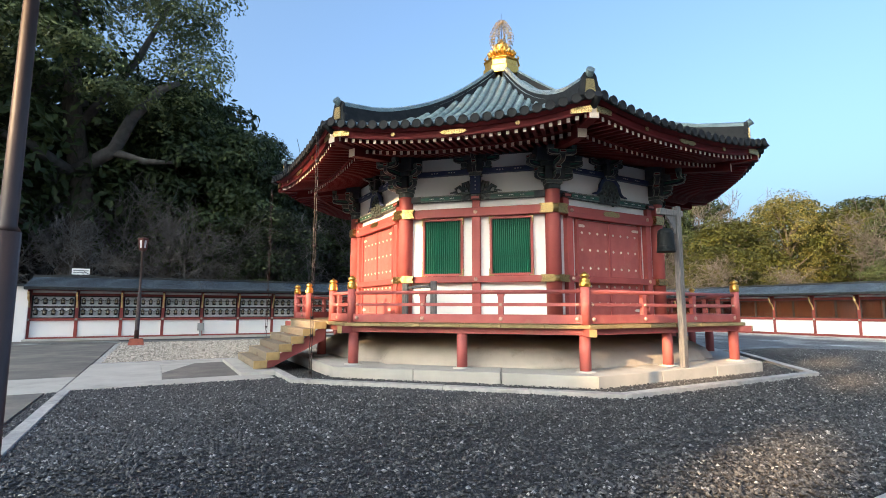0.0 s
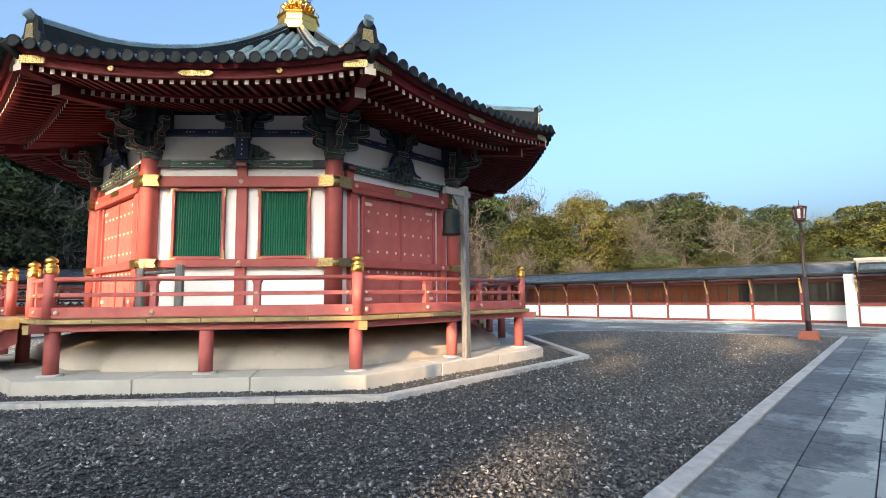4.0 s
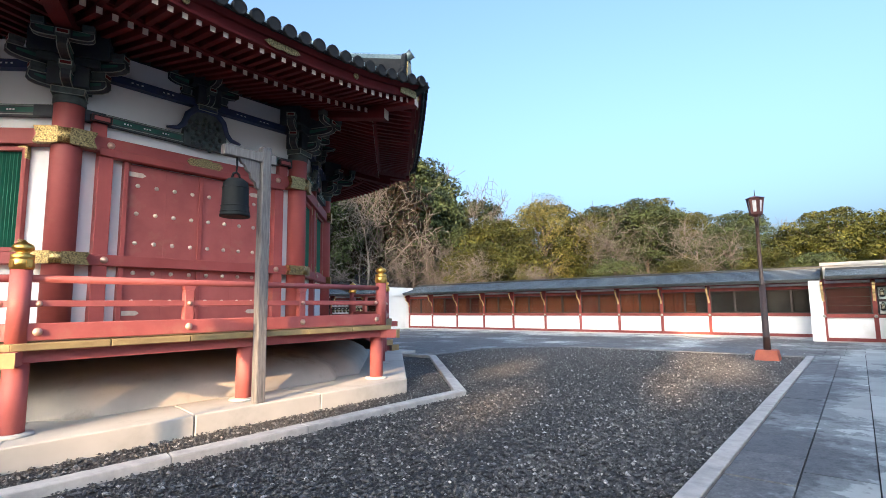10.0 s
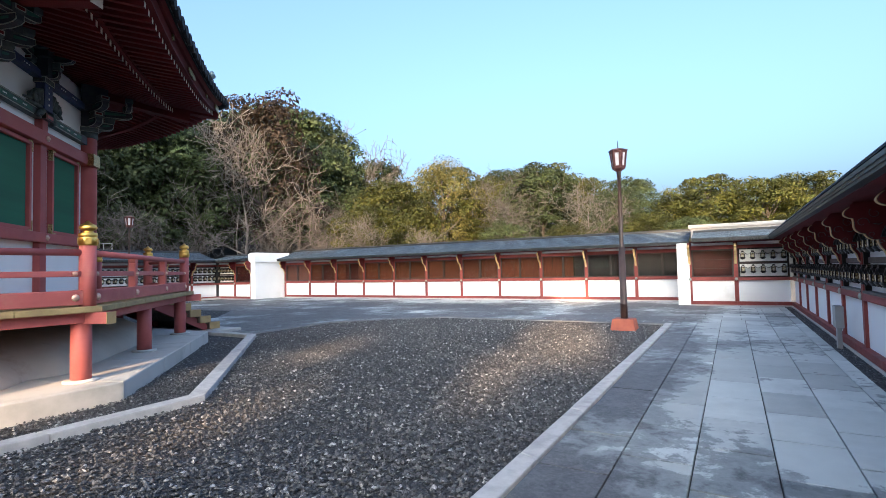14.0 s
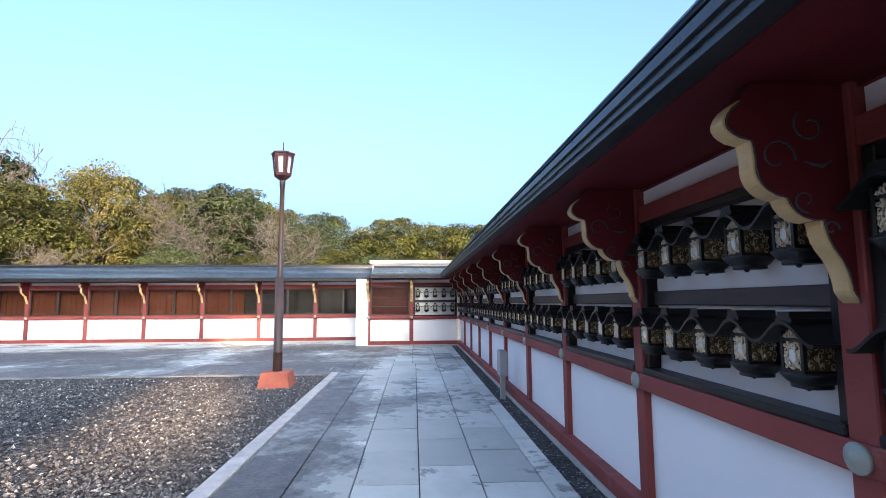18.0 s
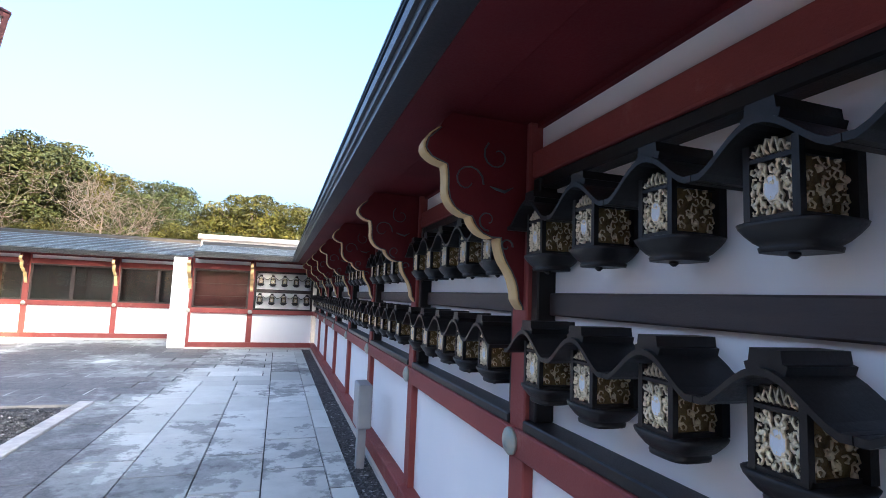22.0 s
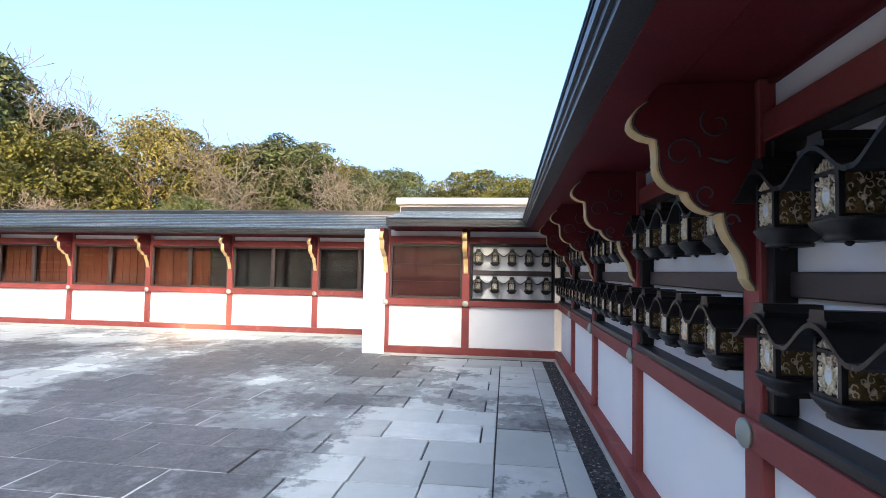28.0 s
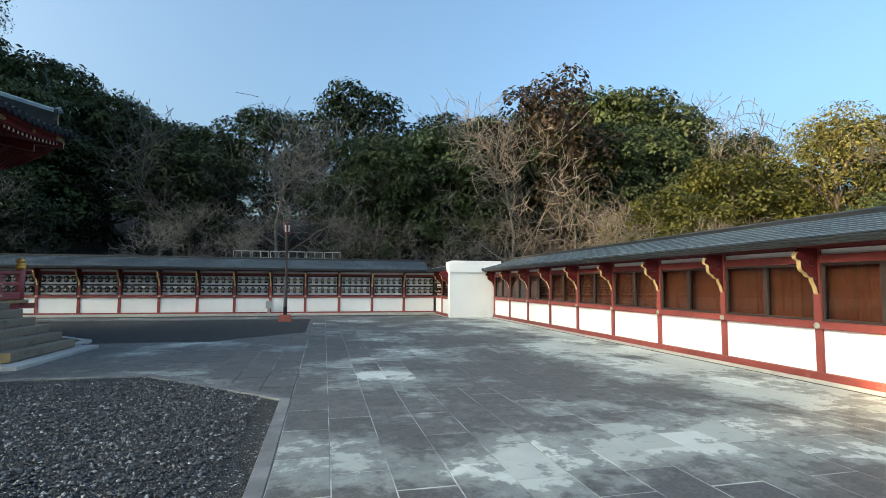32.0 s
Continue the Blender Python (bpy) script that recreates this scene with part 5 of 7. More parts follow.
def lantern():
    """A hanging bronze lantern with a wave-shaped roof, gilt openwork panels and a flared tray."""
    root = thing("hanging_lantern", "black bronze votive lantern with gilt openwork panels", "lantern", group="votive lanterns")
    w = 0.148
    bm = bm_new()
    prof = []
    for k in range(17):
        u = -1 + k / 8
        z = 0.206 + 0.100 * (0.5 + 0.5 * math.cos(math.pi * u)) ** 0.85 + 0.010 * abs(u) ** 8
        prof.append((u * w, z))
    outline = prof + [(x, z - 0.016) for x, z in prof[::-1]]
    prism(bm, outline, -0.02, 0.205, Matrix(((1, 0, 0, 0), (0, 0, 1, 0), (0, 1, 0, 0), (0, 0, 0, 1))))
    roof = part("lantern_roof", bm, BLACK, root, "wave-shaped black roof")
    bm = bm_new()
    prism(bm, [(-0.036, 0.290), (-0.042, 0.312), (-0.033, 0.316), (-0.030, 0.343), (0.030, 0.343), (0.033, 0.316), (0.042, 0.312), (0.036, 0.290)], 0.0, 0.190, Matrix(((1, 0, 0, 0), (0, 0, 1, 0), (0, 1, 0, 0), (0, 0, 0, 1))))
    part("ridge_cap", bm, BLACK, roof)
    bm = bm_new()
    for x in (-0.049, 0.049):
        for y in (0.02, 0.158):
            box(bm, x - 0.007, x + 0.007, y - 0.008, y + 0.008, 0.085, 0.258)
    for z0, z1 in ((0.085, 0.097), (0.216, 0.226)):
        box(bm, -0.049, 0.049, 0.152, 0.165, z0, z1)
        box(bm, -0.056, -0.043, 0.02, 0.158, z0, z1)
        box(bm, 0.043, 0.056, 0.02, 0.158, z0, z1)
    box(bm, -0.068, 0.068, 0.0, 0.03, 0.085, 0.235)
    frame_ob = part("lantern_frame", bm, BLACK, root)
    # openwork panel in x, z: a pale crest disc among fine scrolls and leaves
    def fret(disc):
        bm = bm_new()
        rnd = random.Random(7 if disc else 11)
        lie = Matrix.Rotation(radians(-90), 4, "X")
        for cx in (-0.06, -0.03, 0.0, 0.03, 0.06):
            for cz in (0.110, 0.132, 0.155, 0.178, 0.202):
                if disc and abs(cx) < 0.035 and abs(cz - 0.155) < 0.02:
                    continue
                if not disc and rnd.random() < 0.25:
                    continue
                r, a0, w = rnd.uniform(0.011, 0.016), rnd.uniform(0, 6), rnd.choice((-0.75, 0.75))
                qx, qz = cx + rnd.uniform(-0.005, 0.005), cz + rnd.uniform(-0.004, 0.004)
                tube(bm, [(qx + r * (1.1 - 0.1 * k) * math.cos(a0 + k * w), 0.003 * (k % 2), qz + r * (1.1 - 0.1 * k) * math.sin(a0 + k * w)) for k in range(8)], [0.0052 - 0.0004 * k for k in range(8)] if disc else [0.0026 - 0.0001 * k for k in range(8)], 4)
                if disc or rnd.random() < 0.4:
                    a1 = rnd.uniform(0, 6)
                    lathe(bm, [(0.0105, -0.003), (0.0085, 0.003), (0.002, 0.006)], 5, Matrix.Translation((qx + 0.014 * math.cos(a1), 0, qz + 0.014 * math.sin(a1))) @ lie)
        for cx, top in ((-0.06, 0.0), (-0.036, 0.012), (-0.012, 0.022), (0.012, 0.022), (0.036, 0.012), (0.06, 0.0)) if disc else ():
            tube(bm, [(cx - 0.012, 0, 0.232), (cx - 0.006, 0.003, 0.240 + top), (cx + 0.007, 0, 0.244 + top), (cx + 0.012, 0.003, 0.234 + 0.5 * top), (cx, 0, 0.231)], 0.0042, 4)
        if disc:
            lathe(bm, [(0.031, -0.003), (0.031, 0.004), (0.028, 0.006), (0.027, 0.003)], 8, Matrix.Translation((0, 0, 0.155)) @ lie, 0, True, math.pi / 8)
            lathe(bm, [(0.027, 0.0), (0.027, 0.004)], 8, Matrix.Translation((0, 0, 0.155)) @ lie, 1, False, math.pi / 8)
        return bm
    part("front_panel", fret(True), [SILVER_GILT, MILK], root, "gilt openwork panel with a pale crest disc", Matrix.Translation((0, 0.158, 0)) @ Matrix.Diagonal((0.58, 1, 1, 1)))["kind"] = "stuff"
    side = mesh_of(fret(False), [SILVER_GILT, MILK], "side_panel")
    for s in (-1, 1):
        put("side_panel", side, root, Matrix.Translation((s * 0.050, 0.088, 0)) @ turned(-90 * s) @ Matrix.Diagonal((0.78, 1, 1, 1)), "gilt openwork scroll panel")["kind"] = "stuff"
    bm = bm_new()
    box(bm, -0.043, 0.043, 0.022, 0.150, 0.09, 0.262)
    part("inner_box", bm, BRONZE_BACK, root)
    for s in (-1, 1):
        bm = bm_new()
        box(bm, *sorted((s * 0.0435, s * 0.0475)), 0.03, 0.15, 0.098, 0.215)
        part("brass_side", bm, BRASS_SHEET, root, "tarnished brass side sheet")
    bm = bm_new()
    def ring(h, w, d):
        pts = []
        for k in range(20):
            a = 2 * math.pi * k / 20
            c, q = math.cos(a), math.sin(a)
            pts.append(bm.verts.new((w * math.copysign(abs(c) ** 0.55, c), 0.09 + d * math.copysign(abs(q) ** 0.55, q), h)))
        return pts
    rings = [ring(0.02 + 0.77 * v[0], *v[1:]) for v in ((0.0, 0.056, 0.06), (0.014, 0.058, 0.062), (0.018, 0.054, 0.058), (0.03, 0.066, 0.068), (0.052, 0.080, 0.08), (0.07, 0.089, 0.088), (0.082, 0.092, 0.09), (0.086, 0.085, 0.085))]
    for a, b in zip(rings, rings[1:]):
        for k in range(20):
            f = bm.faces.new((a[k], a[(k + 1) % 20], b[(k + 1) % 20], b[k]))
            f.smooth = True
    bm.faces.new(rings[0][::-1])
    bm.faces.new(rings[-1])
    lathe(bm, [(0.004, 0.006), (0.012, 0.014), (0.01, 0.022)], 8, Matrix.Translation((0, 0.105, 0)))
    part("tray", bm, BLACK, root, "flared black tray")
    return root


LANTERN = lantern()
lantern_first = [True]


def hang_lanterns(m, x0, p, rows=(1.135, 1.62), n=5):
    """Five lanterns in each of two rows on one bay of a wall whose frame is m."""
    a, b = x0 + 0.07, x0 + p - 0.07
    for z in rows:
        for j in range(n):
            mm = m @ Matrix.Translation((a + (b - a) * (j + 0.5) / n, -0.106, z)) @ Matrix.Diagonal((1, 1, 0.92, 1)) @ Matrix.Diagonal((((b - a) / n) / 0.298, 1, 1, 1))
            if lantern_first[0]:
                LANTERN.matrix_world = mm
                lantern_first[0] = False
            else:
                c = copy_thing(LANTERN, mm)
                c.matrix_basis = mm


# south wall: frame with x to the west (right hand seen from the court), y to the court
M_SOUTH = at(X_BAY, Y_SOUTH, 0, 0)
wall_south = thing("wall_south", "white and red corridor wall with two rows of votive lanterns", "wall", M_SOUTH @ Matrix.Translation((-25 * PITCH, 0, 0)), kind="structure")
for i in range(25):
    for name, me in BAYS:
        put(name, me, wall_south, Matrix.Translation((i * PITCH, 0, 0)))
posts_and_brackets(wall_south, [i * PITCH for i in range(25)])
eave_roof(wall_south, 25 * PITCH - 0.42)
for i in range(8, 25):
    hang_lanterns(wall_south.matrix_world, i * PITCH, PITCH)

# north wall: mirrored across the court
M_NORTH = at(X_BAY, Y_NORTH, 0, 180)
wall_north = thing("wall_north", "white and red corridor wall with two rows of votive lanterns", "wall", M_NORTH, kind="structure")
for i in range(20):
    for name, me in BAYS:
        put(name, me, wall_north, Matrix.Translation((i * PITCH, 0, 0)))
posts_and_brackets(wall_north, [i * PITCH for i in range(1, 21)])
eave_roof(wall_north, 20 * PITCH + 0.15 - 0.42, 0.42)
for i in range(20):
    hang_lanterns(M_NORTH, i * PITCH, PITCH)

# short east bays at both ends: one lantern bay, one glazed bay, then a white pier
SHORT = 1.63


def pane_mesh(x0, x1, z0, z1):
    bm = bm_new()
    fs = box(bm, x0, x1, -0.075, -0.069, z0, z1, 1)
    fs[3].material_index = 0
    return mesh_of(bm, [GLASS, CLEAR], "pane")


def glazed_bay(wall, x0, p, panes, style):
    a, b = x0 + 0.065, x0 + p - 0.065
    for name, b6, mat in (("footing", (x0, x0 + p, -0.12, 0.075, -0.03, 0.048), CONCRETE), ("sill_beam", (x0, x0 + p, -0.10, 0.055, 0.05, 0.17), WALL_RED), ("lower_panel", (a, b, -0.09, -0.045, 0.17, 0.90), WHITE), ("rail", (x0, x0 + p, -0.09, 0.022, 0.90, 1.03), WALL_RED), ("head_beam", (x0, x0 + p, -0.12, -0.015, 2.02, 2.16), WALL_RED), ("frieze", (a, b, -0.10, -0.06, 2.16, 2.274), WHITE)):
        put(name, wall_mesh(name, [b6], mat, 0 if mat is WHITE else 0.006), wall)
    f = 0.045
    z0, z1 = 1.03, 2.02
    bars = [(a, a + f, -0.11, -0.03, z0, z1), (b - f, b, -0.11, -0.03, z0, z1), (a + f, b - f, -0.11, -0.03, z0, z0 + f), (a + f, b - f, -0.11, -0.03, z1 - f, z1)]
    if panes == 2:
        mid = (a + b) / 2
        bars.append((mid - 0.045, mid + 0.045, -0.11, -0.025, z0 + f, z1 - f))
    win = put("window", wall_mesh("window_frame", bars, BROWN), wall, None, "dark-framed corridor window")
    edges = [a + f, b - f] if panes == 1 else [a + f, mid - 0.045, mid + 0.045, b - f]
    for u, v in zip(edges[::2], edges[1::2]):
        g = put("pane", pane_mesh(u, v, z0 + f, z1 - f), win)
        g.visible_shadow = False


def corridor_inside(wall, x0, length, styles):
    """What shows through the glass: cedar boards hung with plaques, dark boards and lowered blinds."""
    n = len(styles)
    step = length / n
    for j, s in enumerate(styles):
        a = x0 + j * step
        near = 0.0 if s == "b" else 0.72
        mat = {"o": ORANGE_WOOD, "d": LAC_IN, "b": BLIND}[s]
        boards = [(a + 0.01 + k * (step - 0.02) / 5, a + 0.01 + (k + 1) * (step - 0.02) / 5 - 0.008, -0.95 + near, -0.92 + near, 0.06, 2.3) for k in range(5)]
        if s == "d":
            boards = [(a + 0.01, a + step - 0.01, -0.95 + near, -0.92 + near, 0.06 + 0.32 * k, 0.37 + 0.32 * k) for k in range(7)]
        put("back_board", wall_mesh("back_board", boards, mat, 0), wall)
        if s == "b":
            slats = [(a + 0.05, a + step - 0.05, -0.22, -0.212, 1.05 + 0.24 * k, 1.05 + 0.24 * k + 0.22) for k in range(4)]
            put("blind", wall_mesh("blind", slats, BLIND, 0), wall)
    put("corridor_floor", wall_mesh("corridor_floor", [(x0, x0 + length, -0.92, -0.12, 0.02, 0.05)], BROWN, 0), wall)
    put("corridor_ceiling", wall_mesh("corridor_ceiling", [(x0, x0 + length, -0.95, -0.12, 2.31, 2.35)], DARK_RED, 0), wall)


def short_wall(name, m, mirror):
    wall = thing(name, "short red and white wall with lanterns and one dark window", "wall", m, kind="structure")
    lo, hi = (0.0, SHORT) if not mirror else (1.46, 1.46 + SHORT)
    gl = SHORT if not mirror else 0.0
    for nm, me in bay_pieces(SHORT):
        put(nm, me, wall, Matrix.Translation((lo, 0, 0)))
    glazed_bay(wall, gl, 1.46, 1, "o")
    corridor_inside(wall, gl, 1.46, "d")
    posts_and_brackets(wall, [SHORT, SHORT + 1.46 - 0.0] if not mirror else [0.0, 1.46])
    eave_roof(wall, 3.62 if not mirror else 3.02, -0.66 if not mirror else 0.08, 1.35, 0.27)
    hang_lanterns(m, lo, SHORT)
    return wall


short_wall("wall_east_south", at(X_BAY, Y_SOUTH, 0, 90), False)
short_wall("wall_east_north", at(X_BAY, Y_NORTH - SHORT - 1.46, 0, 90), True)


def white_pier(y, name):
    p = thing(name, "white plastered pier with a chamfered cap", "pier", at(X_BAY, y), kind="structure")
    bm = bm_new()
    box(bm, -0.02, X_EAST - X_BAY + 0.3, -0.205, 0.205, 0, 2.28)
    part("pier_shaft", bevelled(bm, 0.01), WHITE, p)
    if name.endswith("north"):
        bm = bm_new()
        prism(bm, [(-0.06, 2.22), (-0.10, 2.40), (-0.10, 2.72), (0.1, 2.8), (2.6, 2.8), (2.6, 2.22)], -0.29, 0.29, Matrix(((1, 0, 0, 0), (0, 0, 1, 0), (0, 1, 0, 0), (0, 0, 0, 1))))
        part("pier_cap", bevelled(bm, 0.01), WHITE, p)


white_pier(1.95, "wall_pier_south")
white_pier(2 * OY - 1.95, "wall_pier_north")

# long glazed wall on the east
EP = 2.105
N_E = 11
wall_east = thing("wall_east", "long glazed corridor wall in red and white under a copper roof", "wall", at(X_EAST, 1.86, 0, 90), kind="structure")
posts_and_brackets(wall_east, [2.09 + EP * k for k in range(N_E)])
xs = [0.0] + [2.09 + EP * k for k in range(N_E)]
for a, b in zip(xs, xs[1:]):
    glazed_bay(wall_east, a, b - a, 2, "o")
corridor_inside(wall_east, 0.0, xs[-1], "bbbbbo"+"o" * 12 + "dodooo")
eave_roof(wall_east, xs[-1] + 0.3, 0.0)


# ---- paving ----
SLAB = 0.906                       # length of a slab; neighbouring courses are shifted by half of it


def slab_field(name, label, courses, limit, cuts=()):
    """courses: (along, from, to, side, other side, phase) of each row of slabs. Slabs near the walk are parts, the rest one mesh."""
    pav = thing(name, label, "pavement", kind="structure")
    rnd = random.Random(21)
    meshes = {}
    rest = bm_new()
    count = 0
    for along, lo, hi, s0, s1, phase in courses:
        gx, gy = (0.0095, 0.0055) if along == "x" else (0.0055, 0.0095)      # end joints are wider than side joints
        u = phase + SLAB * math.floor((lo - phase) / SLAB)
        while u < hi - 0.02:
            a, b = max(u, lo), min(u + SLAB, hi)
            u += SLAB
            if b - a < 0.06:
                continue
            lx, ly = (b - a, s1 - s0) if along == "x" else (s1 - s0, b - a)
            cx, cy = ((a + b) / 2, (s0 + s1) / 2) if along == "x" else ((s0 + s1) / 2, (a + b) / 2)
            dz = rnd.uniform(-0.0025, 0.0025)
            near = (8.5 < cx < 24.9 and -0.4 < cy < 1.8) or (23 < cx < 29.5 and -0.4 < cy < 6.5)
            if near and count < limit:
                key = (round(lx, 3), round(ly, 3))
                if key not in meshes:
                    bm = bm_new()
                    box(bm, -lx / 2 + gx, lx / 2 - gx, -ly / 2 + gy, ly / 2 - gy, -0.03, 0.018)
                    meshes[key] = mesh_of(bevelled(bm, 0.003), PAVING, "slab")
                put("slab", meshes[key], pav, Matrix.Translation((cx, cy, dz)))
                count += 1
            else:
                box(rest, cx - lx / 2 + gx, cx + lx / 2 - gx, cy - ly / 2 + gy, cy + ly / 2 - gy, -0.03, 0.018 + dz)
    for pts in cuts:
        prism(rest, pts, -0.03, 0.018)
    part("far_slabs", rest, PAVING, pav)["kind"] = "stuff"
    for x0, x1, y0, y1, mat, z in ((-12, 23.42, -1.07, Y_KERB, JOINT, -0.008), (23.42, 29.62, -1.07, 1.6, JOINT, -0.008), (23.42, 31.75, 1.6, 25.65, PALE_JOINT, 0.0145), (18.1, 23.42, GC + 2.46, 2 * OY - GC - 2.46, PALE_JOINT, 0.0145), (-4.9, 29.5, 25.65, Y_NORTH - 0.35, JOINT, -0.008)):
        bm = bm_new()
        box(bm, x0, x1, y0, y1, -0.04, z)
        part("joint_bed", bm, mat, pav)


ROWS_Y = (1.745, 1.21, 0.69, 0.15, -0.36, -0.87)
courses = []
for k in range(5):
    end = 23.42 + 0.495 * k if k < 4 else 29.1
    courses.append(("x", -12, end, ROWS_Y[k + 1], ROWS_Y[k], 17.68 - (SLAB / 2 if k % 2 else 0)))
courses.append(("x", -12, 29.1, -1.07, -0.87, 17.16))
for k in range(17):
    x0 = 23.42 + 0.495 * k
    x1 = min(x0 + 0.495, 31.75)
    y0 = ROWS_Y[min(k + 1, 4)]
    if x0 > 29.1:
        y0 = 1.75
    courses.append(("y", y0, 25.65, x0, x1, 6.12 - (SLAB / 2 if k % 2 else 0)))
courses.append(("y", -1.07, 1.748, 29.1, 29.62, 0.2))
cuts = []
for k in range(11):
    x1 = 23.414 - 0.495 * k
    x0 = max(x1 - 0.495, 18.1)
    slant = [max(GC + 2.452, GC + 0.006) if x < X_KERB - 2.5 else GC + 0.006 + (X_KERB - x) * 0.98 for x in (x0 + 0.006, x1 - 0.006)]
    lo = max(slant) + 0.3
    courses.append(("y", lo, 2 * OY - lo, x0, x1, lo + (SLAB / 2 if k % 2 else 0)))
    corner = [(x0 + 0.006, slant[0]), (x1 - 0.006, slant[1]), (x1 - 0.006, lo - 0.006), (x0 + 0.006, lo - 0.006)]
    cuts += [corner, [(x, 2 * OY - y) for x, y in corner[::-1]]]
for k in range(2):
    courses.append(("x", -4.9, 29.5, 25.65 + 0.65 * k, 26.3 + 0.65 * k, 0.4 * k))
slab_field("paving", "pale stone slab paving with dark weather stains", courses, 300, cuts)

# west path to the stairs
ASPHALT = surface("pale_worn_asphalt", (0.20, 0.185, 0.165), (0.14, 0.13, 0.12), 1.5, 90, 0.9, bump=0.3, coord="Position", dirt=(0.26, 0.24, 0.2), dirt_scale=0.5)
west = thing("path_west", "pale concrete path leading to the wooden stairs", "pavement", kind="structure")
for j, (x0, x1, y0, y1) in enumerate(((-1.38, 2.3, 11.36, 12.05), (-1.38, 2.3, 15.3, 16.05), (-4.4, -1.4, 11.2, 13.4), (-1.38, 0.2, 12.06, 15.29))):
    bm = bm_new()
    box(bm, x0, x1, y0, y1, -0.03, 0.022)
    part("slab", bevelled(bm, 0.006), CONCRETE, west)
bm = bm_new()
box(bm, 0.205, 1.2, 12.9, 15.285, -0.03, 0.011)
part("slab", bm, CONCRETE, west)
bm = bm_new()
prism(bm, [(0.21, 12.06), (2.3, 12.06), (2.3, 15.29), (1.0, 15.29), (0.21, 13.3)], -0.03, 0.016)
part("asphalt_patch", bm, ASPHALT, west, "worn dark asphalt inset")
bm = bm_new()
box(bm, -9.0, -4.41, 1.8, Y_NORTH - 0.4, -0.03, 0.016)
box(bm, -4.4, -1.4, 13.41, Y_NORTH - 0.4, -0.03, 0.014)
box(bm, -4.4, -1.6, 1.8, 11.19, -0.03, 0.014)
part("asphalt", bm, ASPHALT, west, "pale worn asphalt")

# light gravel bed in the north-west
bm = bm_new()
prism(bm, [(-1.3, 16.12), (9.5, 16.12), (9.5, 25.5), (-1.3, 25.5)], -0.03, 0.006)
tagged(part("gravel_bed", bm, surface("light_brown_gravel", (0.46, 0.42, 0.36), (0.22, 0.20, 0.17), 26, 70, 0.85, bump=0.9, coord="Position")), "light brown gravel bed beside the north lantern wall", "gravel", kind="structure")


# ---- court lamps ----
LAMP_RED = surface("dull_red_lamp_frame", (0.115, 0.036, 0.032), (0.08, 0.028, 0.025), 5, 80, 0.5, bump=0.1)


def court_lamp(x, y):
    lamp = thing("court_lamp", "brown steel lamp post with red lantern on a red foot", "lamp post", at(x, y), "court lamps")
    bm = bm_new()
    lathe(bm, [(0.40, -0.02), (0.33, 0.26), (0.31, 0.27)], 4, None, 0, False, math.pi / 4)
    part("foot", bevelled(bm, 0.012), RUST_RED, lamp, "red painted concrete foot")
    bm = bm_new()
    lathe(bm, [(0.085, 0.26), (0.082, 0.60), (0.086, 0.605), (0.08, 0.61), (0.074, 1.95)], 16)
    part("lower_pole", bm, POLE, lamp)
    bm = bm_new()
    lathe(bm, [(0.074, 1.95), (0.05, 1.99), (0.042, 3.62), (0.05, 3.63), (0.055, 3.75), (0.045, 3.78)], 14)
    part("upper_pole", bm, POLE, lamp)
    bm = bm_new()
    lathe(bm, [(0.05, 3.76), (0.13, 3.82), (0.155, 3.84), (0.155, 3.865), (0.14, 3.87)], 6, None, 0, False, math.pi / 6)
    head = part("lamp_head", bm, LAMP_RED, lamp, "six-sided red lantern head")
    bm = bm_new()
    lathe(bm, [(0.2, 4.245), (0.225, 4.262), (0.222, 4.285), (0.06, 4.33), (0.02, 4.34)], 6, None, 0, False, math.pi / 6)
    part("lamp_cap", bm, LAMP_RED, head)
    for j in range(6):
        b = j * math.pi / 3
        tilt = math.atan2(0.045, 0.40)
        m = Matrix.Rotation(b - math.pi / 2, 4, "Z") @ Matrix.Translation((0, 0.126, 3.855)) @ Matrix.Rotation(-tilt, 4, "X")
        bm = bm_new()
        w0, w1 = 0.073, 0.099
        for side in (-1, 1):
            prism(bm, [(side * 0.036, 0.0), (side * w0, 0.0), (side * w1, 0.40), (side * 0.050, 0.40)][::side], 0.0, 0.014, Matrix(((1, 0, 0, 0), (0, 0, 1, 0), (0, 1, 0, 0), (0, 0, 0, 1))))
        box(bm, -0.047, 0.047, 0.001, 0.013, 0.002, 0.045)
        box(bm, -0.052, 0.052, 0.001, 0.013, 0.352, 0.398)
        part("window_frame", bm, LAMP_RED, head, m=m)
    bm = bm_new()
    lathe(bm, [(0.135, 3.86), (0.185, 4.255)], 6, None, 0, False, math.pi / 6)
    part("lamp_glass", bm, MILK, head, "frosted glass panes")
    bm = bm_new()
    tube(bm, [(0, 0, 4.33), (0, 0, 4.50)], [0.014, 0.006], 6)
    part("spike", bm, POLE, head)


for x, y in ((21.88, 2.65), (22.2, 2 * OY - 2.9), (-0.62, 23.7), (-0.82, 4.0)):
    court_lamp(x, y)


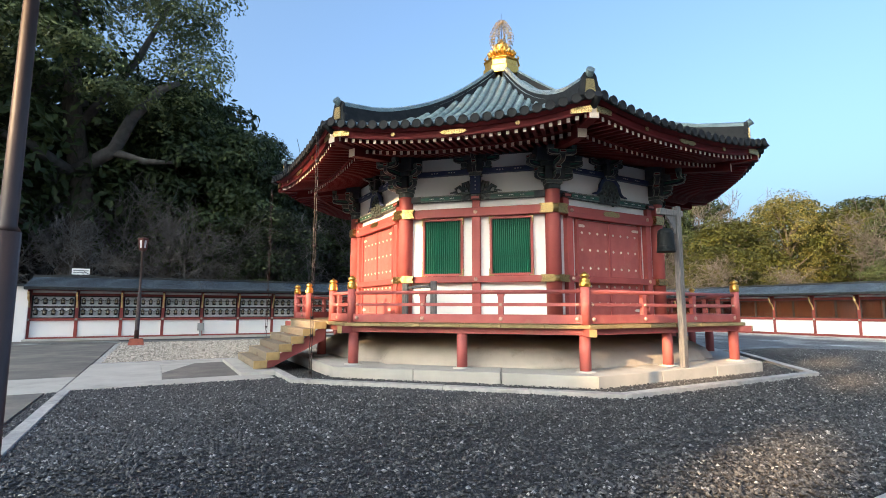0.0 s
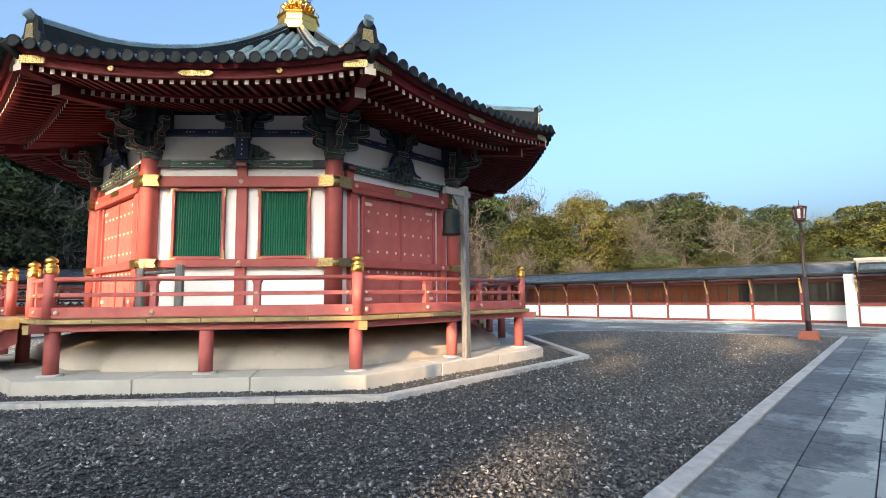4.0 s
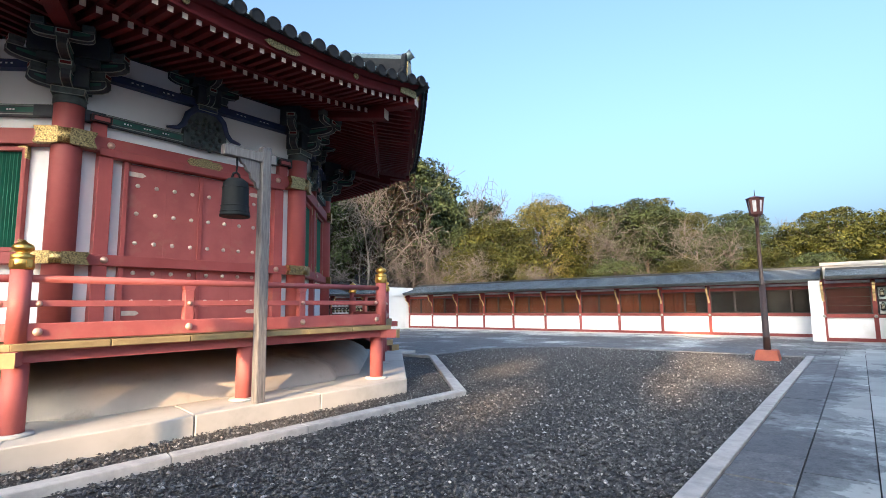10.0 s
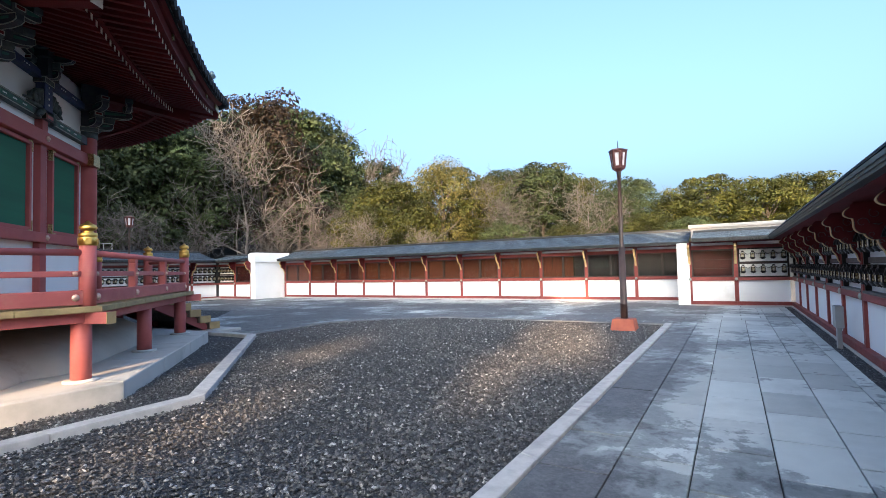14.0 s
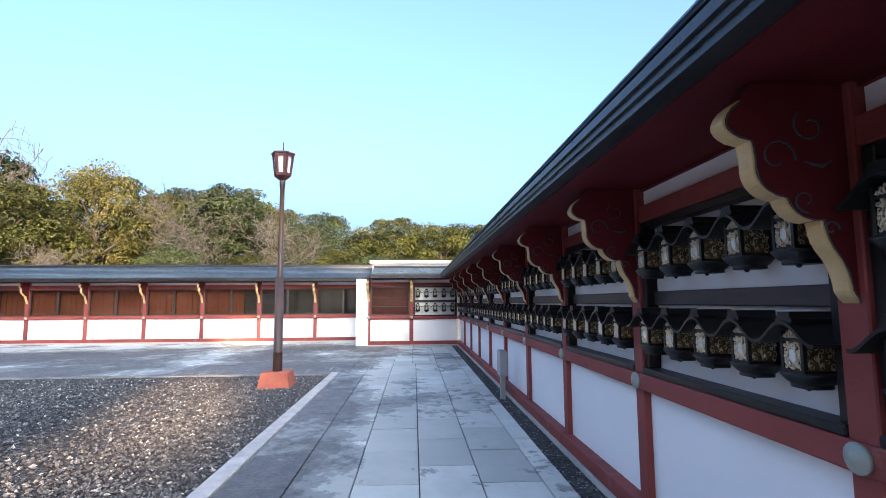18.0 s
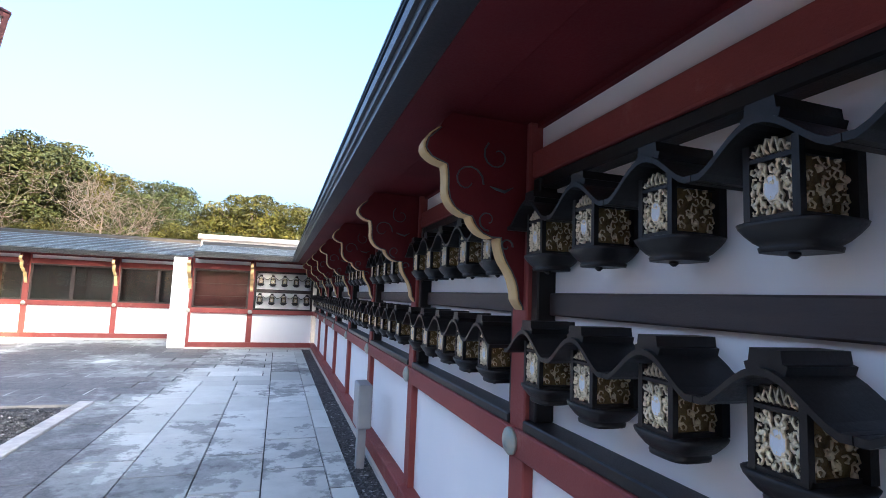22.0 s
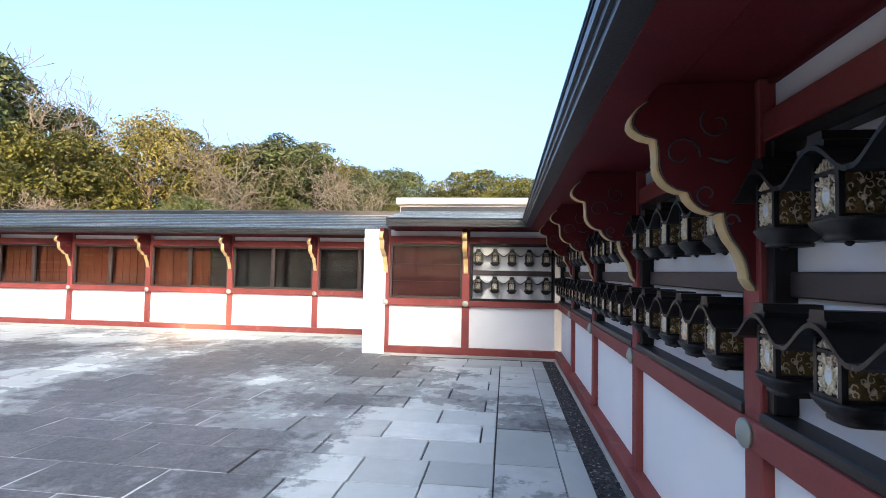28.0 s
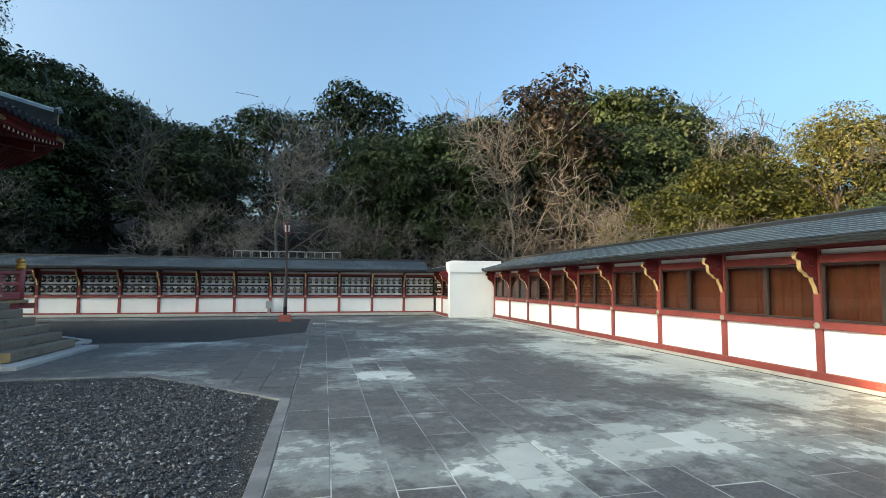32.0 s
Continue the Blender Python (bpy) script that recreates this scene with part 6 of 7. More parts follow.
# ---- bell post ----
def bell_post():
    bp = thing("bell_post", "weathered grey timber post with a hanging bronze bell", "bell", at(10.06, 7.10, 0.23))
    bm = bm_new()
    box(bm, -0.068, 0.068, -0.068, 0.068, 0.0, 3.55)
    part("timber_post", bevelled(bm, 0.01), GREYWOOD, bp)
    bm = bm_new()
    box(bm, -0.62, 0.16, -0.055, 0.055, 3.32, 3.46)
    arm = part("arm", bevelled(bm, 0.008), GREYWOOD, bp)
    bm = bm_new()
    prism(bm, [(-0.09, 3.32), (-0.40, 3.32), (-0.35, 3.25), (-0.31, 3.24), (-0.28, 3.17), (-0.23, 3.14), (-0.21, 3.06), (-0.15, 3.02), (-0.13, 2.95), (-0.09, 2.92)], -0.03, 0.03, Matrix(((1, 0, 0, 0), (0, 0, 1, 0), (0, 1, 0, 0), (0, 0, 0, 1))))
    part("carved_brace", bm, GREYWOOD, arm)
    bm = bm_new()
    prof = [(0.03, 3.03), (0.10, 3.015), (0.155, 2.97), (0.168, 2.9), (0.175, 2.65), (0.188, 2.53), (0.198, 2.515), (0.193, 2.495), (0.15, 2.495)]
    lathe(bm, prof, 20, Matrix.Translation((-0.42, 0, 0)))
    for z, r in ((2.88, 0.170), (2.63, 0.178), (2.55, 0.188)):
        lathe(bm, [(r, z), (r + 0.006, z + 0.006), (r, z + 0.012)], 20, Matrix.Translation((-0.42, 0, 0)))
    bell = part("bell_body", bm, BRONZE, bp, "dark bronze temple bell")
    bm = bm_new()
    tube(bm, [(-0.42 + 0.06 * math.cos(a), 0, 3.02 + 0.09 * math.sin(a)) for a in (0, 0.8, 1.57, 2.3, 3.14)], 0.016, 6)
    tube(bm, [(-0.42, 0, 3.10), (-0.41, 0.0, 3.2), (-0.42, 0, 3.34)], 0.012, 6)
    part("bell_hook", bm, BRONZE, bell)


bell_post()

# ---- meter boxes by the walls ----
for x, y, rz in ((20.35, -1.17, 0), (21.1, Y_NORTH - 0.2, 180), (2.0, Y_NORTH - 0.2, 180)):
    mb = thing("meter_box", "small grey metal box on a post by the wall", "utility box", at(x, y, 0, rz))
    bm = bm_new()
    box(bm, -0.14, 0.14, -0.06, 0.06, 0.36, 0.74)
    part("box_body", bevelled(bm, 0.01), GREYMETAL, mb)
    bm = bm_new()
    box(bm, -0.05, 0.05, -0.035, 0.035, -0.02, 0.36)
    part("box_post", bm, GREYMETAL, mb)

# gravel strip along the south wall
bm = bm_new()
box(bm, -14, X_BAY - 0.05, -1.30, -0.995, -0.03, 0.004)
box(bm, 29.6, X_BAY - 0.02, -0.99, 1.7, -0.03, 0.003)
tagged(part("gravel_strip", bm, GRAVEL), "narrow strip of dark gravel at the foot of the lantern wall", "gravel", kind="structure")


# loose stones over the gravel the walk passes
def loose_stones(name, label, areas, seed, mat=None):
    rs = np.random.RandomState(seed)
    base = np.array([(1, 0, 0), (-1, 0, 0), (0, 1, 0), (0, -1, 0), (0, 0, 1), (0, 0, -1)], float)
    tri = np.array([(0, 2, 4), (2, 1, 4), (1, 3, 4), (3, 0, 4), (2, 0, 5), (1, 2, 5), (3, 1, 5), (0, 3, 5)])
    vs, fs, off = [], [], 0
    for x0, x1, y0, y1, n, lo, hi in areas:
        p = np.stack([rs.uniform(x0, x1, n), rs.uniform(y0, y1, n), rs.uniform(0.0, 0.008, n)], 1)
        s = rs.uniform(lo, hi, (n, 1)) * rs.uniform(0.6, 1.25, (n, 3)) * np.array([1, 1, 0.7])
        a = rs.uniform(0, 6.28, n)
        v = base[None] * s[:, None, :] + rs.uniform(-0.25, 0.25, (n, 6, 3)) * s[:, None, :]
        c, q = np.cos(a)[:, None], np.sin(a)[:, None]
        v = np.stack([v[..., 0] * c - v[..., 1] * q, v[..., 0] * q + v[..., 1] * c, v[..., 2]], 2) + p[:, None, :]
        vs.append(v.reshape(-1, 3))
        fs.append((tri[None] + (np.arange(n) * 6)[:, None, None]).reshape(-1, 3) + off)
        off += n * 6
    me = bpy.data.meshes.new(name)
    me.from_pydata(np.concatenate(vs).tolist(), [], np.concatenate(fs).tolist())
    me.materials.append(mat or STONE)
    ob = new(name, me)
    return tagged(ob, label, "gravel", kind="stuff")


loose_stones("gravel_stones", "loose dark crushed stones covering the court", [
    (-1.2, 23.0, 1.96, 3.4, 30000, 0.011, 0.027),
    (-1.2, 23.0, 3.4, 5.9, 24000, 0.012, 0.028),
    (18.0, 23.0, 5.9, 10.5, 13000, 0.012, 0.028),
    (4.0, 16.5, 5.9, 8.3, 16000, 0.010, 0.024),
    (2.9, 5.6, 8.3, 11.2, 5000, 0.010, 0.024),
    (16.0, 18.0, 5.9, 10.5, 4000, 0.010, 0.022),
    (8.0, 29.7, -1.29, -1.0, 5000, 0.008, 0.017),
    (0.5, 6.0, 5.9, 9.0, 13000, 0.012, 0.028),
    (-1.55, 0.5, 5.9, 9.0, 6500, 0.012, 0.028),
    (-1.55, 2.95, 9.0, 11.33, 9500, 0.012, 0.028),
    (-1.55, -1.2, 1.96, 5.9, 2200, 0.012, 0.028),
], 5)

PALE_STONE, nodes_, links_, p_ = material("pale_brown_gravel_stone", 0.8)
links_.new(mixed(nodes_, links_, nodes_.new("ShaderNodeNewGeometry").outputs["Random Per Island"], (0.16, 0.14, 0.115), (0.68, 0.62, 0.53)), p_.inputs["Base Color"])
loose_stones("pale_gravel_stones", "loose light brown stones beside the north lantern wall", [
    (-1.27, 4.5, 16.15, 25.45, 15000, 0.03, 0.06),
    (4.5, 9.45, 18.5, 25.45, 7000, 0.03, 0.06),
], 8, PALE_STONE)


# ---- small things round the court ----
def rain_chain(x, y, z1, z0):
    rc = thing("rain_chain", "thin bronze rain chain with small cups", "rain chain", at(x, y), "rain chains")
    bm = bm_new()
    n = 24
    for s in (-1, 1):
        tube(bm, [(s * 0.022 + 0.006 * math.sin(k * 1.7), 0.004 * math.cos(k * 2.1), z1 - (z1 - z0) * k / n) for k in range(n + 1)], 0.009, 4)
    part("chain", bm, POLE, rc)
    cup = bm_new()
    lathe(cup, [(0.015, -0.03), (0.045, 0.02), (0.04, 0.03), (0.012, 0.0)], 8)
    cup = mesh_of(cup, POLE, "cup")
    for k in range(14):
        put("cup", cup, rc, Matrix.Translation((0, 0, z1 - 0.2 - (z1 - z0 - 0.3) * k / 13)))


rain_chain(2.9, 10.75, 5.28, 0.05)
rain_chain(3.02, 16.5, 5.28, 0.05)


def barrier():
    b = thing("wooden_barrier", "weathered grey timber bar on two uprights", "barrier", at(OX, OY) @ face_m(7) @ Matrix.Translation((-1.35, 0.62, DECK)))
    for x in (-0.30, 0.42):
        bm = bm_new()
        box(bm, x - 0.07, x + 0.07, -0.05, 0.05, 0.0, 0.92 if x < 0 else 0.98)
        part("upright", bevelled(bm, 0.01), GREYWOOD, b)
    bm = bm_new()
    tube(bm, [(-0.25, 0, 0.82), (0.40, 0, 0.85)], 0.035, 8)
    part("bar", bm, GREYWOOD, b)


barrier()


def metal_fence():
    f = thing("metal_fence", "row of thin grey steel fence frames behind the wall", "fence", at(18.9, Y_NORTH + 2.2))
    for j in range(6):
        bm = bm_new()
        x = j * 0.98
        for a, b, c, d in ((x, x + 0.04, 0, 3.45), (x + 0.88, x + 0.92, 0, 3.45), (x + 0.44, x + 0.48, 2.7, 3.45), (x, x + 0.92, 3.41, 3.45), (x, x + 0.92, 3.05, 3.08)):
            box(bm, a, b, -0.02, 0.02, c, d)
        part("fence_frame", bm, GREYMETAL, f)


metal_fence()
sign = thing("notice_board", "small white notice board above the wall roof", "sign", at(-3.3, Y_NORTH + 1.3))
bm = bm_new()
box(bm, -0.36, 0.36, -0.02, 0.02, 3.08, 3.38)
part("board", bevelled(bm, 0.006), WHITE, sign)
bm = bm_new()
box(bm, -0.3, 0.3, -0.025, -0.021, 3.25, 3.30)
box(bm, -0.3, 0.22, -0.025, -0.021, 3.16, 3.20)
part("lettering_bars", bm, GREYMETAL, sign)
bm = bm_new()
box(bm, -0.03, 0.03, 0.02, 0.06, 0, 3.25)
part("board_post", bm, GREYMETAL, sign)

wall_w = thing("wall_west", "white plastered wall with a dark copper coping", "wall", kind="structure")
bm = bm_new()
box(bm, -14, -4.95, Y_NORTH - 0.15, Y_NORTH + 0.15, 0, 2.42)
part("wall_face", bm, WHITE, wall_w)
bm = bm_new()
box(bm, -14, -4.95, Y_NORTH - 0.3, Y_NORTH + 0.3, 2.42, 2.52)
part("coping", bevelled(bm, 0.02), COPPER_DARK, wall_w)
bm = bm_new()
box(bm, -5.02, 30.0, Y_NORTH - 0.36, Y_NORTH - 0.06, -0.03, 0.1)
tagged(part("wall_base", bevelled(bm, 0.01), CONCRETE), "pale concrete footing under the north wall", "footing", kind="structure")

house = thing("far_building", "pale flat-roofed building behind the corridor corner", "building", at(30.85, 0))
bm = bm_new()
box(bm, 0.0, 6, -4.5, 1.72, 0, 2.86)
part("house_wall", bm, BUILDING, house)
bm = bm_new()
box(bm, -0.06, 6.1, -4.6, 1.8, 2.86, 3.0)
part("flat_roof", bevelled(bm, 0.015), BUILDING, house)


# ---- trees ----
def limb_paths(rnd, height, spread, levels, kids, start, lean=0.25, droop=0.0):
    """Branching lines: (points, radii, level) for a trunk and its limbs."""
    out = []
    def grow(p, d, length, r, level):
        n = 5
        pts, rad = [p], [r]
        for k in range(n):
            d = (d + Vector((rnd.uniform(-1, 1), rnd.uniform(-1, 1), rnd.uniform(-0.6, 0.8) - droop)) * (0.22 + 0.06 * level)).normalized()
            p = p + d * (length / n)
            pts.append(p)
            rad.append(r * (1 - 0.62 * (k + 1) / n))
        out.append((pts, rad, level))
        if level >= levels:
            return
        cnt = kids[level]
        for j in range(cnt):
            u = start[level] + (1 - start[level]) * (j + rnd.random() * 0.8) / cnt
            i = min(int(u * n), n - 1)
            q = pts[i].lerp(pts[i + 1], u * n - i)
            ang = rnd.uniform(0, 2 * math.pi)
            side = d.orthogonal().normalized()
            side = Matrix.Rotation(ang, 3, d) @ side
            tilt = rnd.uniform(0.55, 1.15) * spread
            nd = (d * math.cos(tilt) + side * math.sin(tilt) + Vector((0, 0, 0.12))).normalized()
            grow(q, nd, length * rnd.uniform(0.46, 0.74), rad[i] * rnd.uniform(0.45, 0.62), level + 1)
    grow(Vector((0, 0, -0.3)), Vector((rnd.uniform(-lean, lean), rnd.uniform(-lean, lean), 1)).normalized(), height, height * 0.021, 0)
    return out


def bare_tree_meshes(seed, height=9.0, spread=1.0, lean=0.25):
    rnd = random.Random(seed)
    trunk, twigs = bm_new(), bm_new()
    for pts, rad, level in limb_paths(rnd, height * 0.62, spread, 4, (7, 5, 5, 4), (0.25, 0.25, 0.2, 0.15), lean):
        if level <= 1:
            tube(trunk, pts, [max(r * 0.85, 0.02) for r in rad], 6 if level == 0 else 5, closed_ends=False)
        else:
            tube(twigs, pts[::1 if level == 2 else 2] if level < 4 else [pts[0], pts[2], pts[5]], [max(r, 0.015) for r in (rad[::1 if level == 2 else 2] if level < 4 else (rad[0], rad[2], rad[5]))], 3, closed_ends=False)
    return mesh_of(trunk, TWIG, "trunk"), mesh_of(twigs, TWIG, "crown")


def leafy_meshes(seed, height, radius, mat, leaf=0.30, clumps=40, per=120, base=0.22, flat=0.75, name="crown"):
    """Trunk with limbs, and a crown of many leaf clumps with gaps between them."""
    rs = np.random.RandomState(seed)
    rnd = random.Random(seed)
    trunk = bm_new()
    tube(trunk, [(0, 0, -0.5), (0.1, 0.05, height * 0.25), (-0.1, 0.1, height * 0.55), (0.1, 0, height * 0.85)], [height * 0.026, height * 0.021, height * 0.013, height * 0.004], 7)
    centres = []
    for k in range(clumps):
        u = (k + 0.5) / clumps
        z = base + (1 - base) * u ** 0.85
        shell = math.sqrt(max(0.0, 1 - ((z - (base + (1 - base) * 0.42)) / (0.62 * (1 - base))) ** 2)) if z > base else 0.5
        a = k * 2.399 + rnd.uniform(-0.3, 0.3)
        rr = radius * max(shell, 0.15) * rnd.uniform(0.45, 1.02)
        centres.append((rr * math.cos(a), rr * math.sin(a), height * z * rnd.uniform(0.93, 1.03), radius * rnd.uniform(0.17, 0.33)))
    for x, y, z, r in centres[::3]:
        tube(trunk, [(0, 0, max(z - r * 2.2, height * 0.12)), (x * 0.5, y * 0.5, z - r * 0.9), (x * 0.92, y * 0.92, z - r * 0.1)], [height * 0.009, height * 0.006, height * 0.002], 5, closed_ends=False)
    vs = []
    for x, y, z, r in centres:
        d = rs.normal(size=(per, 3))
        d /= np.linalg.norm(d, axis=1)[:, None]
        d[:, 2] = np.where(d[:, 2] < -0.35, -d[:, 2], d[:, 2])
        q = d * r * rs.uniform(0.72, 1.08, (per, 1)) * np.array([1.15, 1.15, flat])
        c = q + np.array([x, y, z])
        nrm = d + rs.normal(scale=0.5, size=(per, 3)) + np.array([0, 0, 0.4])
        nrm /= np.linalg.norm(nrm, axis=1)[:, None]
        t = np.cross(nrm, rs.normal(size=(per, 3)))
        t /= np.linalg.norm(t, axis=1)[:, None]
        b = np.cross(nrm, t)
        s = leaf * rs.uniform(0.6, 1.3, (per, 1))
        vs.append(np.stack([c - t * s * 0.9, c - b * s * 0.45 + nrm * s * 0.12, c + t * s * 0.9, c + b * s * 0.45 + nrm * s * 0.12], 1))
    v = np.concatenate(vs).reshape(-1, 3)
    me = bpy.data.meshes.new(name)
    me.from_pydata(v.tolist(), [], np.arange(len(v)).reshape(-1, 4).tolist())
    me.materials.append(mat)
    return mesh_of(trunk, BARK, "trunk"), me


def tree(name, label, meshes, x, y, h, rz, group, sz=1.0):
    """A tree whose top stands h above the ground."""
    s = h / max(v.co.z for v in meshes[1].vertices)
    slim = 0.9 if s > 1.15 else 1.0
    t = thing(name, label, "tree", at(x, y, hill(x, y), rz) @ Matrix.Diagonal((s * slim, s * slim, s * sz, 1)), group)
    put("trunk", meshes[0], t)
    put("crown", meshes[1], t)
    return t


DARK = [leafy_meshes(60 + k, 9.1, 4.2, LEAF_DARK, 0.17, 64, 200) for k in range(3)]
MID = [leafy_meshes(70 + k, 9.2, 4.8, LEAF_MID, 0.17, 76, 210, 0.10, 0.62) for k in range(3)]
YEL = [leafy_meshes(80 + k, 9.2, 3.8, LEAF_GOLD, 0.11, 60, 140, 0.2, 0.9) for k in range(2)]
RUST = [leafy_meshes(90 + k, 9.2, 3.4, LEAF_RUST, 0.15, 46, 150, 0.25, 1.0) for k in range(2)]
BARE = [bare_tree_meshes(30 + k, 9, 1.15) for k in range(4)]
WIDE = [bare_tree_meshes(40 + k, 10, 1.25, 0.6) for k in range(3)]
L_DARK, L_MID = "dark evergreen tree with dense clumped foliage", "rounded green oak tree lit by low sun"
L_YEL, L_RUST, L_BARE = "yellow-green tree with thin early leaves", "tall tree with brown withered leaves", "bare grey deciduous tree with fine twigs"

SKYLINE = ((28, 19.0), (18, 19.3), (12, 17.8), (6, 16.9), (-1, 16.5), (-7, 17.7), (-14, 19.4), (-19, 19.2), (-23, 17.7), (-35, 17.4), (-40, 18.6), (-45, 17.0), (-48, 17.0), (-48.1, 21.5), (-52, 20.0), (-55, 18.5), (-58, 17.3), (-64, 16.7), (-69, 14.8), (-72, 14.9), (-76, 13.3), (-81, 12.2), (-88, 11.3), (-92, 10.2), (-95, 9.0), (-101, 7.9), (-104, 7.2), (-135, 6.5))


def skyline(yaw):
    for (a, h0), (b, h1) in zip(SKYLINE, SKYLINE[1:]):
        if b <= yaw <= a:
            return h0 + (h1 - h0) * (a - yaw) / (a - b)
    return SKYLINE[0][1] if yaw > 0 else SKYLINE[-1][1]


# single trees that stand out on the slope: kind, x, y, height of the top
SPECIMENS = (("y", 57.5, 28.0, 14.6), ("w", 57.0, 22.5, 11.8), ("o", 51.5, 30.5, 10.8), ("e", 60.5, 17.5, 12.6), ("b", 70.0, 52.0, 27.5), ("r", 41.0, 37.5, 18.5), ("w", 36.0, 35.0, 14.5), ("w", 29.0, 36.5, 15.0), ("w", 21.5, 37.0, 15.0), ("b", 14.0, 37.5, 15.5), ("w", 40.0, 31.5, 9.5), ("w", 57.0, 12.0, 10.5), ("o", 59.5, 2.0, 9.4), ("o", 57.5, -2.2, 8.6), ("o", 61.0, -5.5, 9.0))


def woods():
    rnd = random.Random(12)
    def yaw_of(x, y):
        return -math.degrees(math.atan2(x - 15, y - 5))
    spots = []
    # north slope, in rows going up the hill
    for row, (y0, f) in enumerate(((34.5, 0.62), (40, 0.88), (47, 1.0))):
        x = -34 + row * 2.0
        while x < 62:
            spots.append((x + rnd.uniform(-1, 1), y0 + rnd.uniform(-1.3, 1.3) + 0.0, f * rnd.uniform(0.9, 1.03), row))
            x += (4.4, 3.9, 4.4)[row] * rnd.uniform(0.85, 1.2)
    # east slope
    for row, (x0, f) in enumerate(((44, 0.52), (52, 0.74), (61, 0.90), (71, 1.02))):
        y = -58 + row * 2.5
        while y < 33:
            spots.append((x0 + rnd.uniform(-2, 2) + 0.12 * max(0, -y), y + rnd.uniform(-1, 1), f * rnd.uniform(0.9, 1.05), row))
            y += (4.8, 4.4, 4.6, 4.8)[row] * rnd.uniform(0.85, 1.2)
    for kind, x, y, top in SPECIMENS:
        h = top - hill(x, y)
        name, label, meshes = {"y": ("yellow_green_tree", L_YEL, YEL), "b": ("bare_tree", L_BARE, BARE), "w": ("spreading_bare_tree", "bare spreading tree with pale crooked branches", WIDE), "r": ("brown_leaved_tree", L_RUST, RUST), "o": ("oak_tree", L_MID, MID), "e": ("evergreen_tree", L_DARK, DARK)}[kind]
        tree(name, label, rnd.choice(meshes), x, y, h, rnd.uniform(0, 360), "specimen trees on the slope")
    for x, y, f, row in spots:
        if any(math.hypot(x - q[1] + 1.5, y - q[2] + 1.5) < 4.6 for q in SPECIMENS) or math.hypot(x - 51, y - 21.5) < 6.5:      # a small clearing lies before the yellow tree
            continue
        yaw = yaw_of(x, y)
        dist = math.hypot(x - 15, y - 5)
        top = (skyline(yaw) - 1.5) * f * (dist / (44 if yaw > -48 else 58)) + 1.5
        h = max(top - hill(x, y), 4.5)
        rz = rnd.uniform(0, 360)
        k = rnd.random()
        if yaw > -52:
            k += (0.12, 0.03, -0.14)[row]
            if k < 0.52:
                tree("evergreen_tree", L_DARK, rnd.choice(DARK), x, y, h, rz, "north woods")
            elif k < 0.60:
                tree("brown_leaved_tree", L_RUST, rnd.choice(RUST), x, y, h, rz, "north woods")
            else:
                tree("bare_tree", L_BARE, rnd.choice(BARE), x, y, h, rz, "north woods")
        else:
            if k < 0.66:
                tree("oak_tree", L_MID, rnd.choice(MID), x, y, h, rz, "east woods")
            elif k < 0.72:
                tree("yellow_green_tree", L_YEL, rnd.choice(YEL), x, y, h, rz, "east woods")
            elif k < 0.90:
                tree("evergreen_tree", L_DARK, rnd.choice(DARK), x, y, h, rz, "east woods")
            else:
                tree("bare_tree", L_BARE, rnd.choice(BARE), x, y, h, rz, "east woods")
    # spreading bare trees just behind the north and east walls
    for x, y, h in ((-9, 32.4, 7.5), (-3.5, 32.0, 7.0), (1.5, 32.2, 7.5), (6, 32.0, 6.6), (10.5, 32.4, 7.4), (15, 32.2, 7.0), (19, 32.6, 6.5), (24.5, 32.0, 6.0), (29.5, 32.4, 6.4), (35.5, 29.5, 6.2), (37.5, 25.0, 6.0), (41.5, 19, 5.0), (43, 12, 4.6)):
        tree("spreading_bare_tree", "bare spreading tree with pale crooked branches", rnd.choice(WIDE), x, y, h * 1.15, rnd.uniform(0, 360), "bare trees behind the walls", 0.85)


woods()


def great_tree():
    """The tall camphor over the north-west corner, with heavy bare limbs showing in its crown."""
    t = thing("camphor_tree", "huge old evergreen tree with heavy bare limbs", "tree", at(-4.6, 36.5, hill(-4.6, 36.5)))
    bm = bm_new()
    tube(bm, [(0, 0, -1), (0.3, 0, 4), (0.2, 0.2, 8), (-0.6, 0, 13), (-0.8, 0, 20)], [0.95, 0.75, 0.62, 0.5, 0.2], 12)
    trunk = part("trunk", bm, BARK, t, "thick furrowed trunk")
    for pts, r in (([(0, -0.2, 9.0), (1.8, -1.2, 10.2), (2.6, -1.6, 12.2), (4.0, -2, 14.2), (5.0, -2.2, 14.8)], [0.42, 0.40, 0.34, 0.26, 0.14]),
                   ([(0, 0, 8.6), (-2.2, -1.4, 9.9), (-3.6, -1.6, 10.3), (-5.2, -1.6, 11.4)], [0.36, 0.3, 0.24, 0.12]),
                   ([(1.7, -1.2, 10.1), (3.4, -1.8, 9.6), (5.0, -2.0, 9.7)], [0.26, 0.2, 0.1]),
                   ([(0, 0, 13), (-2, -1, 17), (-3.5, -1.2, 22)], [0.3, 0.22, 0.1]),
                   ([(0, 0, 12), (2.6, 0.5, 17), (4.4, 0.6, 22)], [0.3, 0.22, 0.1])):
        bm = bm_new()
        tube(bm, pts, r, 8)
        part("limb", bm, TWIG, trunk, "pale bare limb")
    tr, crown = leafy_meshes(5, 27, 7.4, LEAF_CAMPHOR, 0.15, 105, 480, 0.42, 0.55)
    bpy.data.meshes.remove(tr)
    put("crown", crown, t, None, "dense dark green crown with gaps")


